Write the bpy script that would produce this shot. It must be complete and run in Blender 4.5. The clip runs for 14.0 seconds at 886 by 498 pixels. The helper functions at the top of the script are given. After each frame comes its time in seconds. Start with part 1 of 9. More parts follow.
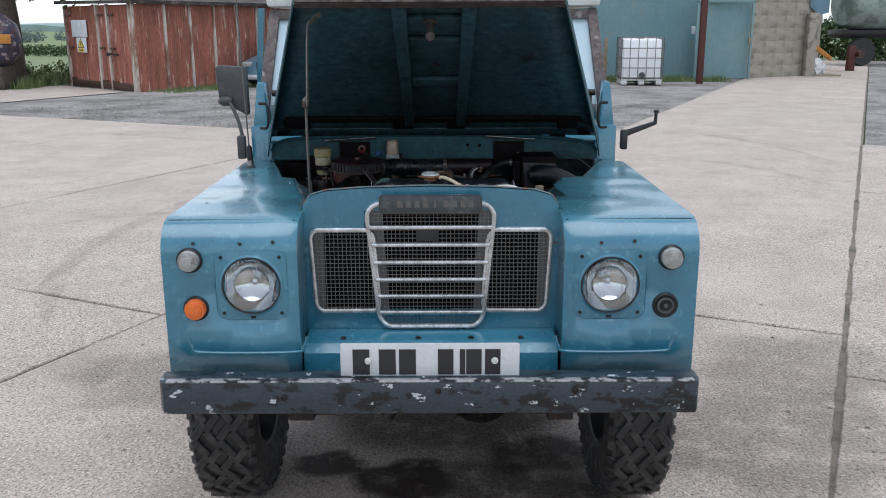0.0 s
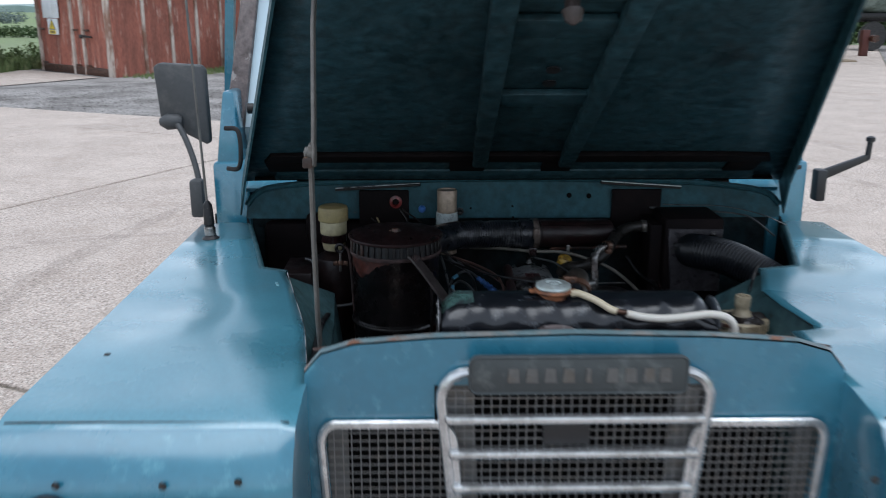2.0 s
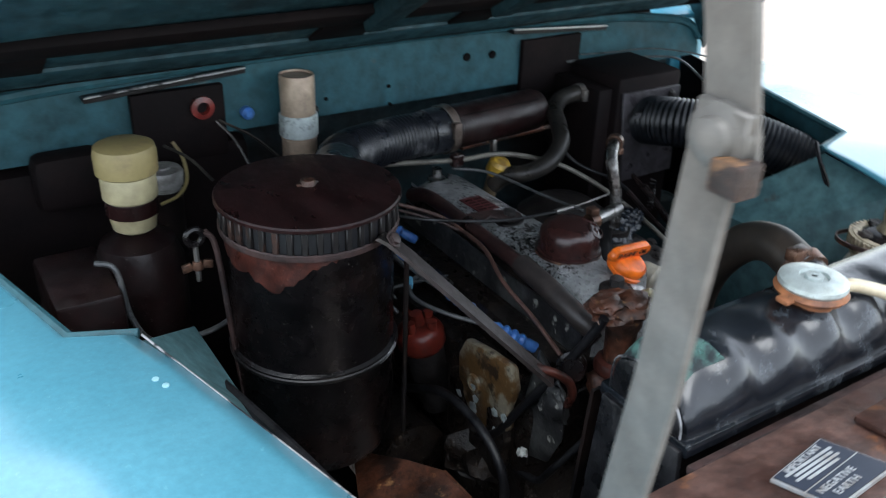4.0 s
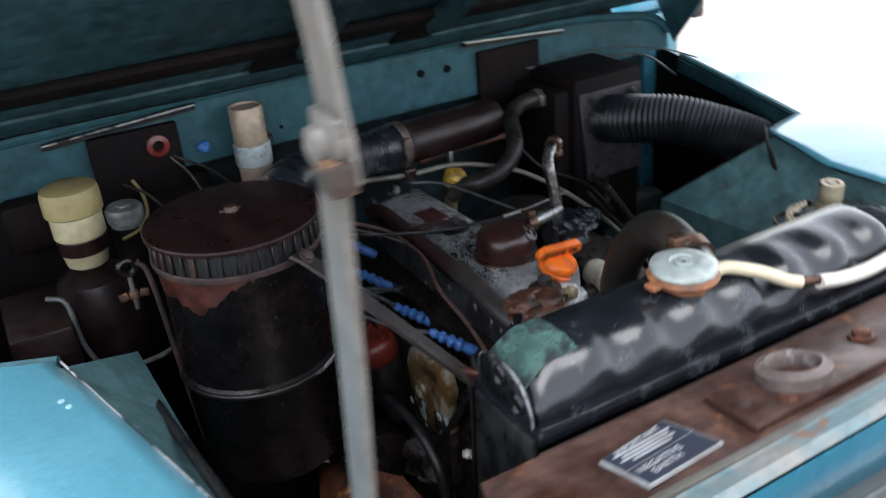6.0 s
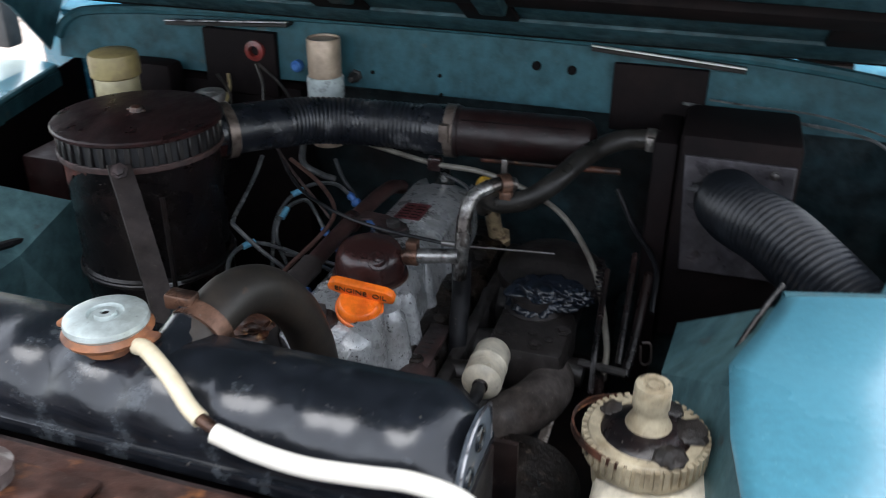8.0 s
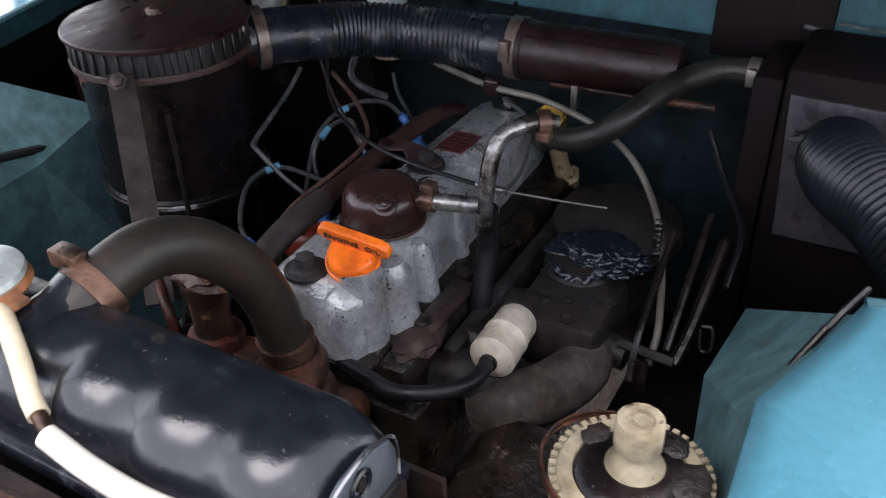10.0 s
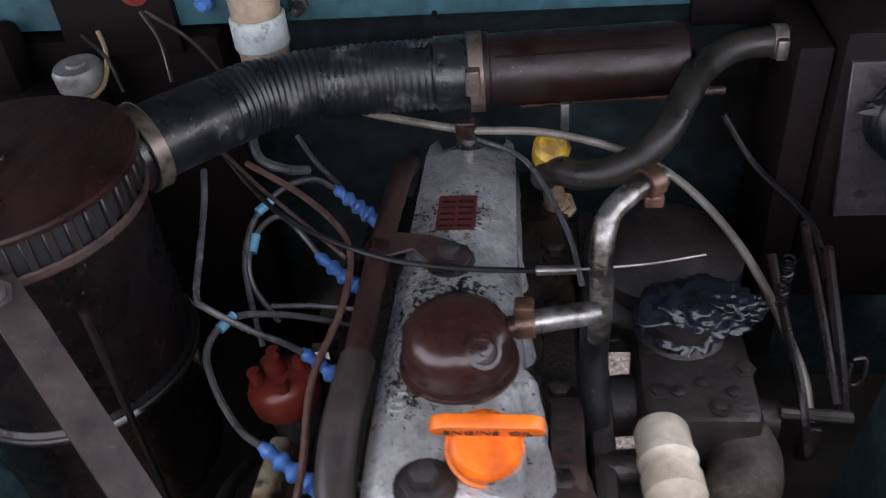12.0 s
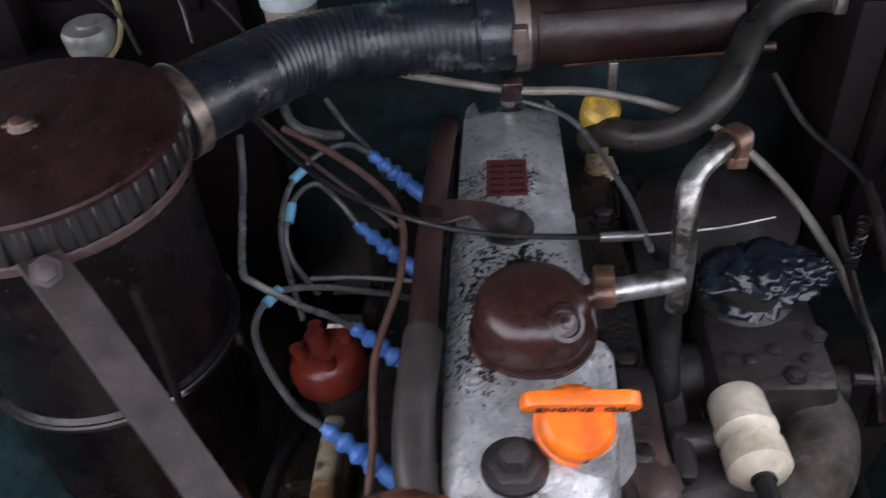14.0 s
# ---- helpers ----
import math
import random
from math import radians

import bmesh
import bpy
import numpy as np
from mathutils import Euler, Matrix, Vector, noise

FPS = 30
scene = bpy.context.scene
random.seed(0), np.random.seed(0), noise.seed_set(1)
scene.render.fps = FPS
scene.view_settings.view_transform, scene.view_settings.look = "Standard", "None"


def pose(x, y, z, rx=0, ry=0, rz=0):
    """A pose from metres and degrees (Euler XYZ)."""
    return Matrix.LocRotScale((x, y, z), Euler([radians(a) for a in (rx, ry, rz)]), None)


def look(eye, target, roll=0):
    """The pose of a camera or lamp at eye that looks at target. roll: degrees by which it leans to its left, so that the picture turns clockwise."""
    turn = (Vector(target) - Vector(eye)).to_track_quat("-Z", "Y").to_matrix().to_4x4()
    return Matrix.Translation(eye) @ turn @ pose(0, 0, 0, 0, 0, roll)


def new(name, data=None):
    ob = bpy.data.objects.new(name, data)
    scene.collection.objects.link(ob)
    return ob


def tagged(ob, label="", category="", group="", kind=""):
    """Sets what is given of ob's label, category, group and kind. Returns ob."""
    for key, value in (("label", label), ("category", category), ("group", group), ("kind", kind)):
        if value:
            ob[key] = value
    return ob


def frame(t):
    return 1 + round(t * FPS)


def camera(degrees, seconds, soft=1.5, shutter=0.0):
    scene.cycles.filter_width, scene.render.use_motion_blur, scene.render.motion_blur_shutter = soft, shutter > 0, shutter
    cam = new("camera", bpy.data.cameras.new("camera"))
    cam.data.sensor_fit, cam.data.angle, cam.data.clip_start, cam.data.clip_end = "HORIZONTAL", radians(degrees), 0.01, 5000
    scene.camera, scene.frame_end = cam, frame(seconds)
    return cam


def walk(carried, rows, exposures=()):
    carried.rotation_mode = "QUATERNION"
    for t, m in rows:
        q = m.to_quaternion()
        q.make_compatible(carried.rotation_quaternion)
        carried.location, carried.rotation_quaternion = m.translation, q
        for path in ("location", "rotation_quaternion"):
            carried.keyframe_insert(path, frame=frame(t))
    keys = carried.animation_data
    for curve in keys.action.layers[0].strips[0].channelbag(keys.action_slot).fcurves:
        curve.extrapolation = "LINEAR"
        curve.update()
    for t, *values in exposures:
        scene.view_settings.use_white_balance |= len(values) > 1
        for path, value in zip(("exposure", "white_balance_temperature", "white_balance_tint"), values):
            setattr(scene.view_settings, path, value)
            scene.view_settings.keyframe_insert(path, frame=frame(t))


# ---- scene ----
cam = camera(54.04, 14.0, 0.95, 0.5)
PATH = [
    (0, (0.051, -2.703, 1.639), (0.051, -0.767, 1.137), -0.2),
    (0.5, (0.021, -2.444, 1.628), (0.02, -0.508, 1.126), -0.2),
    (1, (-0.056, -2.029, 1.652), (-0.067, -0.099, 1.13), -0.2),
    (1.5, (-0.079, -1.604, 1.635), (-0.091, 0.327, 1.114), -0.2),
    (2, (-0.204, -1.2, 1.612), (-0.177, 0.726, 1.073), -0.0),
    (2.5, (-0.348, -0.837, 1.596), (-0.14, 1.057, 0.987), 0.5),
    (2.7, (-0.389, -0.698, 1.565), (-0.092, 1.165, 0.9), 1.1),
    (4.8, (-0.727, -0.05, 1.512), (0.512, 1.137, 0.485), 1.5),
    (5, (-0.728, -0.046, 1.507), (0.541, 1.106, 0.478), 1.3),
    (5.5, (-0.686, -0.1, 1.497), (0.501, 1.159, 0.493), -1.6),
    (6, (-0.506, -0.274, 1.528), (0.32, 1.313, 0.633), -5.0),
    (6.5, (-0.27, -0.293, 1.52), (0.282, 1.422, 0.652), -3.6),
    (7, (-0.044, -0.264, 1.517), (0.235, 1.496, 0.609), -1.0),
    (7.5, (0.233, -0.278, 1.491), (0.102, 1.485, 0.556), -0.2),
    (8, (0.411, -0.197, 1.485), (-0.132, 1.488, 0.555), 0.3),
    (8.5, (0.527, -0.137, 1.493), (-0.311, 1.433, 0.579), 0.9),
    (8.7, (0.595, -0.121, 1.495), (-0.358, 1.382, 0.582), 0.9),
    (10.8, (0.367, 0.09, 1.425), (-0.283, 1.523, 0.19), -3.7),
    (11, (0.337, 0.108, 1.424), (-0.257, 1.555, 0.178), -4.1),
    (11.5, (0.237, 0.141, 1.442), (-0.225, 1.632, 0.193), -5.5),
    (12, (0.118, 0.182, 1.449), (-0.105, 1.724, 0.194), -5.9),
    (12.5, (0.071, 0.213, 1.439), (-0.096, 1.742, 0.16), -5.5),
    (13, (0.068, 0.22, 1.439), (-0.08, 1.736, 0.143), -5.1),
    (13.5, (0.076, 0.221, 1.44), (-0.057, 1.727, 0.131), -4.7),
    (14, (0.041, 0.205, 1.433), (-0.104, 1.701, 0.114), -5.1),
]
EXPOSURES = [(0.0, 0.4, 5900, 9), (2.0, 0.5, 5800, 8), (2.7, 1.0, 5750, 6), (4.8, 2.05, 6200, 8), (5.5, 2.05, 6200, 9), (7.0, 1.45, 6400, 12), (7.5, 1.75, 6300, 11), (8.5, 1.9, 6200, 10), (11.0, 2.4, 6600, 20), (12.0, 2.62, 6550, 20), (14.0, 2.75, 6450, 19)]
walk(cam, [(t, look(eye, target, roll)) for t, eye, target, roll in PATH], EXPOSURES)
# ==== PLACE ====

# ---- light: an overcast sky ----
world = bpy.data.worlds.new("overcast")
scene.world = world
world.use_nodes = True
wn, wl = world.node_tree.nodes, world.node_tree.links
SUN_UP, SUN_ROUND = 80.0, 180.0
sky = wn.new("ShaderNodeTexSky")
sky.sky_type, sky.sun_disc = "NISHITA", False
sky.sun_elevation, sky.sun_rotation = radians(SUN_UP), radians(SUN_ROUND)
sky.air_density, sky.dust_density, sky.ozone_density = 1.0, 0.5, 1.0
grey = wn.new("ShaderNodeHueSaturation")
grey.inputs["Saturation"].default_value = 0.22
grey.inputs["Value"].default_value = 1.05
wl.new(sky.outputs["Color"], grey.inputs["Color"])
wl.new(grey.outputs["Color"], wn["Background"].inputs["Color"])
wn["Background"].inputs["Strength"].default_value = 0.15
sun = new("sun", bpy.data.lights.new("sun", "SUN"))
sun.data.energy, sun.data.angle, sun.data.color = 1.5, radians(60), (1.0, 0.97, 0.93)
sun.matrix_world = look((0, 0, 30), Vector((0, 0, 30)) - Vector((math.sin(radians(SUN_ROUND)) * math.cos(radians(SUN_UP)), math.cos(radians(SUN_ROUND)) * math.cos(radians(SUN_UP)), math.sin(radians(SUN_UP)))))


# ---- materials ----
# how far oil, dust and scuffs have got into each finish
WEAR = {"dark_maroon_enamel": 0.45, "grimy_black_enamel": 0.5, "rust_stained_black": 0.7, "oil_darkened_casting": 0.5, "grubby_cream_plastic": 0.6, "matt_maroon_lid": 0.7, "red_oxide_stain": 0.8, "oily_grime": 0.9, "orange_plastic": 0.45, "dull_maroon_enamel": 0.6, "scale_spotted_casting": 0.4, "black_rubber": 0.7, "perished_rubber_hose": 0.8, "ribbed_black_hose": 0.6, "dusty_cast_iron": 0.8, "dust_caked_iron": 0.7, "dirty_brass": 0.6, "browned_steel_strut": 0.6, "painted_grey_steel": 0.3, "scratched_grey_plate": 0.8, "old_rust": 0.7, "rusty_brown_panel": 0.6, "dusty_blue_paint": 0.45, "dust_laden_blue_paint": 0.4, "sooty_bulkhead_paint": 0.8, "grimy_blue_paint": 0.6, "grey_cable_sheath": 0.6, "worn_bright_pipe": 0.9, "tarnished_copper_clip": 0.8, "dull_plated_steel": 0.6, "speckled_black_plate": 0.7, "flaking_black_tank": 0.5, "red_plastic": 0.7, "blue_silicone": 0.35, "yellowed_plastic": 0.35, "ivory_plastic": 0.45, "worn_tyre_rubber": 0.5, "chipped_black_paint": 0.2, "primer_frame": 0.6, "oxide_neck": 0.6, "zinc_cap": 0.35, "grey_metal_cap": 0.5, "beige_can": 0.4, "stained_alloy": 0.4, "dark_oxide_bar": 0.7, "yellow_tap_plastic": 0.5, "verdigris_solder": 0.5}


def mat(name, col, rough=0.5, metal=0.0, col2=None, scale=5.0, edge=(0.5, 0.62), grain=0.15, grain_scale=90.0, bump=0.08, coat=0.0, rough2=None, col3=None, scale3=18.0, edge3=(0.58, 0.66), stretch=(1, 1, 1), spec=0.5, rand=0.0, bump_dist=0.002, stones=0.0):
    m = bpy.data.materials.new(name)
    m.use_nodes = True
    n, l = m.node_tree.nodes, m.node_tree.links
    b = n["Principled BSDF"]
    tc, mp = n.new("ShaderNodeTexCoord"), n.new("ShaderNodeMapping")
    mp.inputs["Scale"].default_value = stretch
    l.new(tc.outputs["Object"], mp.inputs["Vector"])

    def noise_ramp(sc, e, detail=6.0):
        t, r = n.new("ShaderNodeTexNoise"), n.new("ShaderNodeMapRange")
        t.inputs["Scale"].default_value, t.inputs["Detail"].default_value, t.inputs["Roughness"].default_value = sc, detail, 0.62
        r.inputs["From Min"].default_value, r.inputs["From Max"].default_value = e
        l.new(mp.outputs["Vector"], t.inputs["Vector"])
        l.new(t.outputs["Fac"], r.inputs["Value"])
        return t, r

    def mix(kind, fac, a, c):
        x = n.new("ShaderNodeMix")
        x.data_type, x.blend_type = "RGBA", kind
        for i, v in ((0, fac), (6, a), (7, c)):
            if isinstance(v, (int, float)):
                x.inputs[i].default_value = v
            elif isinstance(v, tuple):
                x.inputs[i].default_value = (*v, 1)
            else:
                l.new(v, x.inputs[i])
        return x.outputs[2]

    out = col
    if col2:
        _, r2 = noise_ramp(scale, edge)
        out = mix("MIX", r2.outputs["Result"], col, col2)
        if rough2 is not None:
            rr = n.new("ShaderNodeMapRange")
            rr.inputs["To Min"].default_value, rr.inputs["To Max"].default_value = rough, rough2
            l.new(r2.outputs["Result"], rr.inputs["Value"])
            l.new(rr.outputs["Result"], b.inputs["Roughness"])
    if col3:
        _, r3 = noise_ramp(scale3, edge3, 9.0)
        out = mix("MIX", r3.outputs["Result"], out, col3)
    fine, rf = noise_ramp(grain_scale, (0.3, 0.7))
    tone = n.new("ShaderNodeMapRange")
    tone.inputs["To Min"].default_value, tone.inputs["To Max"].default_value = 1 - grain, 1 + grain
    l.new(rf.outputs["Result"], tone.inputs["Value"])
    gray = n.new("ShaderNodeCombineColor")
    for i in range(3):
        l.new(tone.outputs["Result"], gray.inputs[i])
    out = mix("MULTIPLY", 1.0, out, gray.outputs[0])
    if stones:
        # separate stones of uneven tone set in the surface
        vo, hs, vt = n.new("ShaderNodeTexVoronoi"), n.new("ShaderNodeSeparateColor"), n.new("ShaderNodeMapRange")
        vo.inputs["Scale"].default_value = stones
        l.new(mp.outputs["Vector"], vo.inputs["Vector"])
        l.new(vo.outputs["Color"], hs.inputs[0])
        vt.inputs["To Min"].default_value, vt.inputs["To Max"].default_value = 0.82, 1.16
        l.new(hs.outputs[0], vt.inputs["Value"])
        vc = n.new("ShaderNodeCombineColor")
        for i in range(3):
            l.new(vt.outputs["Result"], vc.inputs[i])
        out = mix("MULTIPLY", 1.0, out, vc.outputs[0])
    if rand:
        oi, rm, gc = n.new("ShaderNodeObjectInfo"), n.new("ShaderNodeMapRange"), n.new("ShaderNodeCombineColor")
        rm.inputs["To Min"].default_value, rm.inputs["To Max"].default_value = 1 - rand, 1 + rand
        l.new(oi.outputs["Random"], rm.inputs["Value"])
        for i in range(3):
            l.new(rm.outputs["Result"], gc.inputs[i])
        out = mix("MULTIPLY", 1.0, out, gc.outputs[0])
    wear = WEAR.get(name, 0.0)
    if wear:
        mid, rm2 = noise_ramp(42.0, (0.36, 0.64), 10.0)
        wt, wc = n.new("ShaderNodeMapRange"), n.new("ShaderNodeCombineColor")
        wt.inputs["To Min"].default_value, wt.inputs["To Max"].default_value = 1 - 0.62 * wear, 1 + 0.5 * wear
        l.new(rm2.outputs["Result"], wt.inputs["Value"])
        for i in range(3):
            l.new(wt.outputs["Result"], wc.inputs[i])
        out = mix("MULTIPLY", 1.0, out, wc.outputs[0])
        _, sp = noise_ramp(230.0, (0.665, 0.72), 3.0)
        sf = n.new("ShaderNodeMath")
        sf.operation = "MULTIPLY"
        sf.inputs[1].default_value = 0.75 * wear
        l.new(sp.outputs["Result"], sf.inputs[0])
        out = mix("MIX", sf.outputs[0], out, (0.13, 0.115, 0.10) if max(col) < 0.12 else (0.035, 0.028, 0.022))
        if rough2 is None:
            _, gl = noise_ramp(26.0, (0.38, 0.62), 8.0)
            gr = n.new("ShaderNodeMapRange")
            gr.inputs["To Min"].default_value, gr.inputs["To Max"].default_value = rough * (1 - 0.55 * wear), min(0.95, rough * (1 + 0.55 * wear))
            l.new(gl.outputs["Result"], gr.inputs["Value"])
            l.new(gr.outputs["Result"], b.inputs["Roughness"])
    l.new(out, b.inputs["Base Color"])
    if rough2 is None and not wear:
        b.inputs["Roughness"].default_value = rough
    b.inputs["Metallic"].default_value = metal
    b.inputs["Coat Weight"].default_value = coat
    b.inputs["Coat Roughness"].default_value = 0.15
    b.inputs["Specular IOR Level"].default_value = spec
    if bump:
        bp = n.new("ShaderNodeBump")
        bp.inputs["Strength"].default_value, bp.inputs["Distance"].default_value = bump, bump_dist
        l.new(fine.outputs["Fac"], bp.inputs["Height"])
        l.new(bp.outputs["Normal"], b.inputs["Normal"])
        if wear:
            bq = n.new("ShaderNodeBump")
            bq.inputs["Strength"].default_value, bq.inputs["Distance"].default_value = 0.45 * wear, 0.0035
            l.new(mid.outputs["Fac"], bq.inputs["Height"])
            l.new(bp.outputs["Normal"], bq.inputs["Normal"])
            l.new(bq.outputs["Normal"], b.inputs["Normal"])
    return m


def glass(name, col=(0.95, 0.97, 0.97), rough=0.02, alpha=1.0):
    m = bpy.data.materials.new(name)
    m.use_nodes = True
    b = m.node_tree.nodes["Principled BSDF"]
    b.inputs["Base Color"].default_value = (*col, 1)
    b.inputs["Roughness"].default_value, b.inputs["Transmission Weight"].default_value, b.inputs["IOR"].default_value = rough, 1.0, 1.45
    return m


BLUE = mat("marine_blue_paint", (0.026, 0.140, 0.212), 0.26, col2=(0.050, 0.190, 0.265), scale=3.5, edge=(0.45, 0.75), grain=0.07, grain_scale=60, bump=0.02, coat=1.0, rough2=0.36, col3=(0.105, 0.285, 0.35), scale3=30, edge3=(0.58, 0.80))
# chalkier, paler BLUE for the wing tops; skylight on them is in the colour
SKYLIT_BLUE = mat("sun_bleached_blue_paint", (0.062, 0.205, 0.272), 0.26, col2=(0.082, 0.240, 0.312), scale=4.0, edge=(0.42, 0.72), grain=0.10, grain_scale=140, bump=0.03, coat=1.0, rough2=0.34, col3=(0.115, 0.285, 0.345), scale3=150, edge3=(0.62, 0.74))
SKYLIT_BLUE.node_tree.nodes["Principled BSDF"].inputs["Coat IOR"].default_value = 1.95


def hand_beaten(m, scale, depth):
    """Shallow dents and waves of old sheet metal, shown in its shine."""
    n, l = m.node_tree.nodes, m.node_tree.links
    b = n["Principled BSDF"]
    co, tex, bp = n.new("ShaderNodeTexCoord"), n.new("ShaderNodeTexNoise"), n.new("ShaderNodeBump")
    tex.inputs["Scale"].default_value, tex.inputs["Detail"].default_value = scale, 1.0
    bp.inputs["Strength"].default_value, bp.inputs["Distance"].default_value = 1.0, depth
    l.new(co.outputs["Object"], tex.inputs["Vector"])
    l.new(tex.outputs["Fac"], bp.inputs["Height"])
    if b.inputs["Normal"].is_linked:
        l.new(b.inputs["Normal"].links[0].from_socket, bp.inputs["Normal"])
    l.new(bp.outputs["Normal"], b.inputs["Normal"])
    l.new(bp.outputs["Normal"], b.inputs["Coat Normal"])
    b.inputs["Coat Roughness"].default_value = 0.19


hand_beaten(SKYLIT_BLUE, 4.0, 0.022)
hand_beaten(BLUE, 5.0, 0.006)
BLUE_IN = mat("dusty_blue_paint", (0.021, 0.069, 0.085), 0.55, spec=0.3, col2=(0.011, 0.030, 0.037), scale=5, edge=(0.5, 0.75), grain=0.12, grain_scale=30, bump=0.05, col3=(0.10, 0.07, 0.045), scale3=9, edge3=(0.66, 0.76))
# underside blue, set much darker than BLUE, with random grime patches
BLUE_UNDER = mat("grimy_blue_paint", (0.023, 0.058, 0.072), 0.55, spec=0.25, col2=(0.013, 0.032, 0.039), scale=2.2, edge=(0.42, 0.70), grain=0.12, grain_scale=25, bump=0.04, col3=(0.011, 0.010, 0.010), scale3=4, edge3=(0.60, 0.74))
# lighter dusty blue; skylight on the sloping inner wing is put into it
BLUE_SHELF = mat("dust_laden_blue_paint", (0.070, 0.140, 0.150), 0.55, spec=0.3, col2=(0.040, 0.092, 0.105), scale=7, edge=(0.45, 0.7), grain=0.15, grain_scale=60, bump=0.08, col3=(0.05, 0.03, 0.02), scale3=16, edge3=(0.62, 0.70))
DARK_BULKHEAD = mat("sooty_bulkhead_paint", (0.0135, 0.0280, 0.0330), 0.55, spec=0.3, col2=(0.0075, 0.0060, 0.0056), scale=5, edge=(0.42, 0.62), grain=0.2, grain_scale=30, bump=0.06, col3=(0.020, 0.040, 0.047), scale3=8, edge3=(0.60, 0.74))
RUST_PANEL = mat("rusty_brown_panel", (0.074, 0.040, 0.032), 0.45, col2=(0.034, 0.014, 0.010), scale=14, edge=(0.44, 0.60), grain=0.28, grain_scale=110, bump=0.3, col3=(0.20, 0.080, 0.030), scale3=20, edge3=(0.59, 0.68))
LIP_WORN = mat("worn_panel_edge", (0.085, 0.135, 0.150), 0.45, col2=(0.17, 0.165, 0.155), scale=14, edge=(0.45, 0.62), grain=0.25, grain_scale=110, bump=0.2, col3=(0.15, 0.070, 0.040), scale3=24, edge3=(0.56, 0.64))
RUST = mat("old_rust", (0.090, 0.033, 0.018), 0.45, col2=(0.022, 0.012, 0.009), scale=22, edge=(0.42, 0.58), grain=0.35, grain_scale=140, bump=0.5, col3=(0.30, 0.155, 0.065), scale3=38, edge3=(0.60, 0.70), bump_dist=0.003)
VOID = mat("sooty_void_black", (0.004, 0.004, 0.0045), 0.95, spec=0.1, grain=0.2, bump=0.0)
RAIL = mat("browned_water_rail", (0.040, 0.019, 0.017), 0.34, col2=(0.020, 0.010, 0.010), scale=22, edge=(0.42, 0.62), grain=0.3, grain_scale=120, bump=0.25, col3=(0.11, 0.060, 0.045), scale3=60, edge3=(0.64, 0.74))
SLEEVE = mat("dusty_rubber_sleeve", (0.030, 0.025, 0.024), 0.42, col2=(0.052, 0.042, 0.038), scale=26, edge=(0.45, 0.68), grain=0.25, grain_scale=90, bump=0.15)
ROD = mat("rust_brown_rod", (0.090, 0.046, 0.036), 0.5, col2=(0.048, 0.025, 0.021), scale=40, grain=0.25, bump=0.2)
RUST_BAR = mat("dark_oxide_bar", (0.040, 0.022, 0.020), 0.6, col2=(0.020, 0.014, 0.014), scale=12, grain=0.25, bump=0.2)
MAROON = mat("dark_maroon_enamel", (0.019, 0.0068, 0.0065), 0.24, col2=(0.012, 0.0055, 0.0055), scale=9, edge=(0.4, 0.65), grain=0.2, grain_scale=120, bump=0.1, col3=(0.05, 0.02, 0.013), scale3=30, edge3=(0.64, 0.78))
MAROON_DULL = mat("dull_maroon_enamel", (0.011, 0.0042, 0.0042), 0.42, spec=0.35, col2=(0.008, 0.0040, 0.0040), scale=9, edge=(0.4, 0.65), grain=0.25, grain_scale=120, bump=0.15, col3=(0.035, 0.016, 0.011), scale3=30, edge3=(0.64, 0.78))
DOME = mat("oily_maroon_dome", (0.038, 0.0140, 0.0122), 0.25, col2=(0.019, 0.0080, 0.0076), scale=14, edge=(0.4, 0.65), grain=0.25, grain_scale=160, bump=0.12, col3=(0.075, 0.045, 0.038), scale3=70, edge3=(0.66, 0.78))
SCALY = mat("scale_spotted_casting", (0.020, 0.020, 0.021), 0.45, col2=(0.065, 0.066, 0.064), scale=18, edge=(0.48, 0.62), grain=0.3, grain_scale=130, bump=0.5, col3=(0.33, 0.33, 0.29), scale3=55, edge3=(0.61, 0.67))
BLACK = mat("grimy_black_enamel", (0.0055, 0.0045, 0.005), 0.42, spec=0.35, col2=(0.014, 0.0085, 0.0075), scale=12, edge=(0.48, 0.66), grain=0.25, grain_scale=120, bump=0.12, col3=(0.06, 0.047, 0.038), scale3=60, edge3=(0.66, 0.73))
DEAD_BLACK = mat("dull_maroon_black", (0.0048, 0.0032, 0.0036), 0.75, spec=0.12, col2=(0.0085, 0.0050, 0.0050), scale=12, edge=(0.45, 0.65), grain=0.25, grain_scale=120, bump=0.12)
RING = mat("scuffed_dark_ring", (0.012, 0.011, 0.011), 0.4, metal=0.2, col2=(0.30, 0.30, 0.31), scale=14, edge=(0.58, 0.64), grain=0.3, bump=0.2)
BLACK_RUST = mat("rust_stained_black", (0.0060, 0.0048, 0.0052), 0.28, spec=0.35, col2=(0.013, 0.0075, 0.0070), scale=9, edge=(0.5, 0.62), grain=0.3, grain_scale=90, bump=0.18, col3=(0.10, 0.075, 0.055), scale3=70, edge3=(0.71, 0.75))
CHIPPED = mat("chipped_slot_paint", (0.0065, 0.0050, 0.0050), 0.5, col2=(0.050, 0.022, 0.015), scale=16, edge=(0.56, 0.66), grain=0.3, bump=0.2, col3=(0.32, 0.29, 0.25), scale3=42, edge3=(0.66, 0.70))
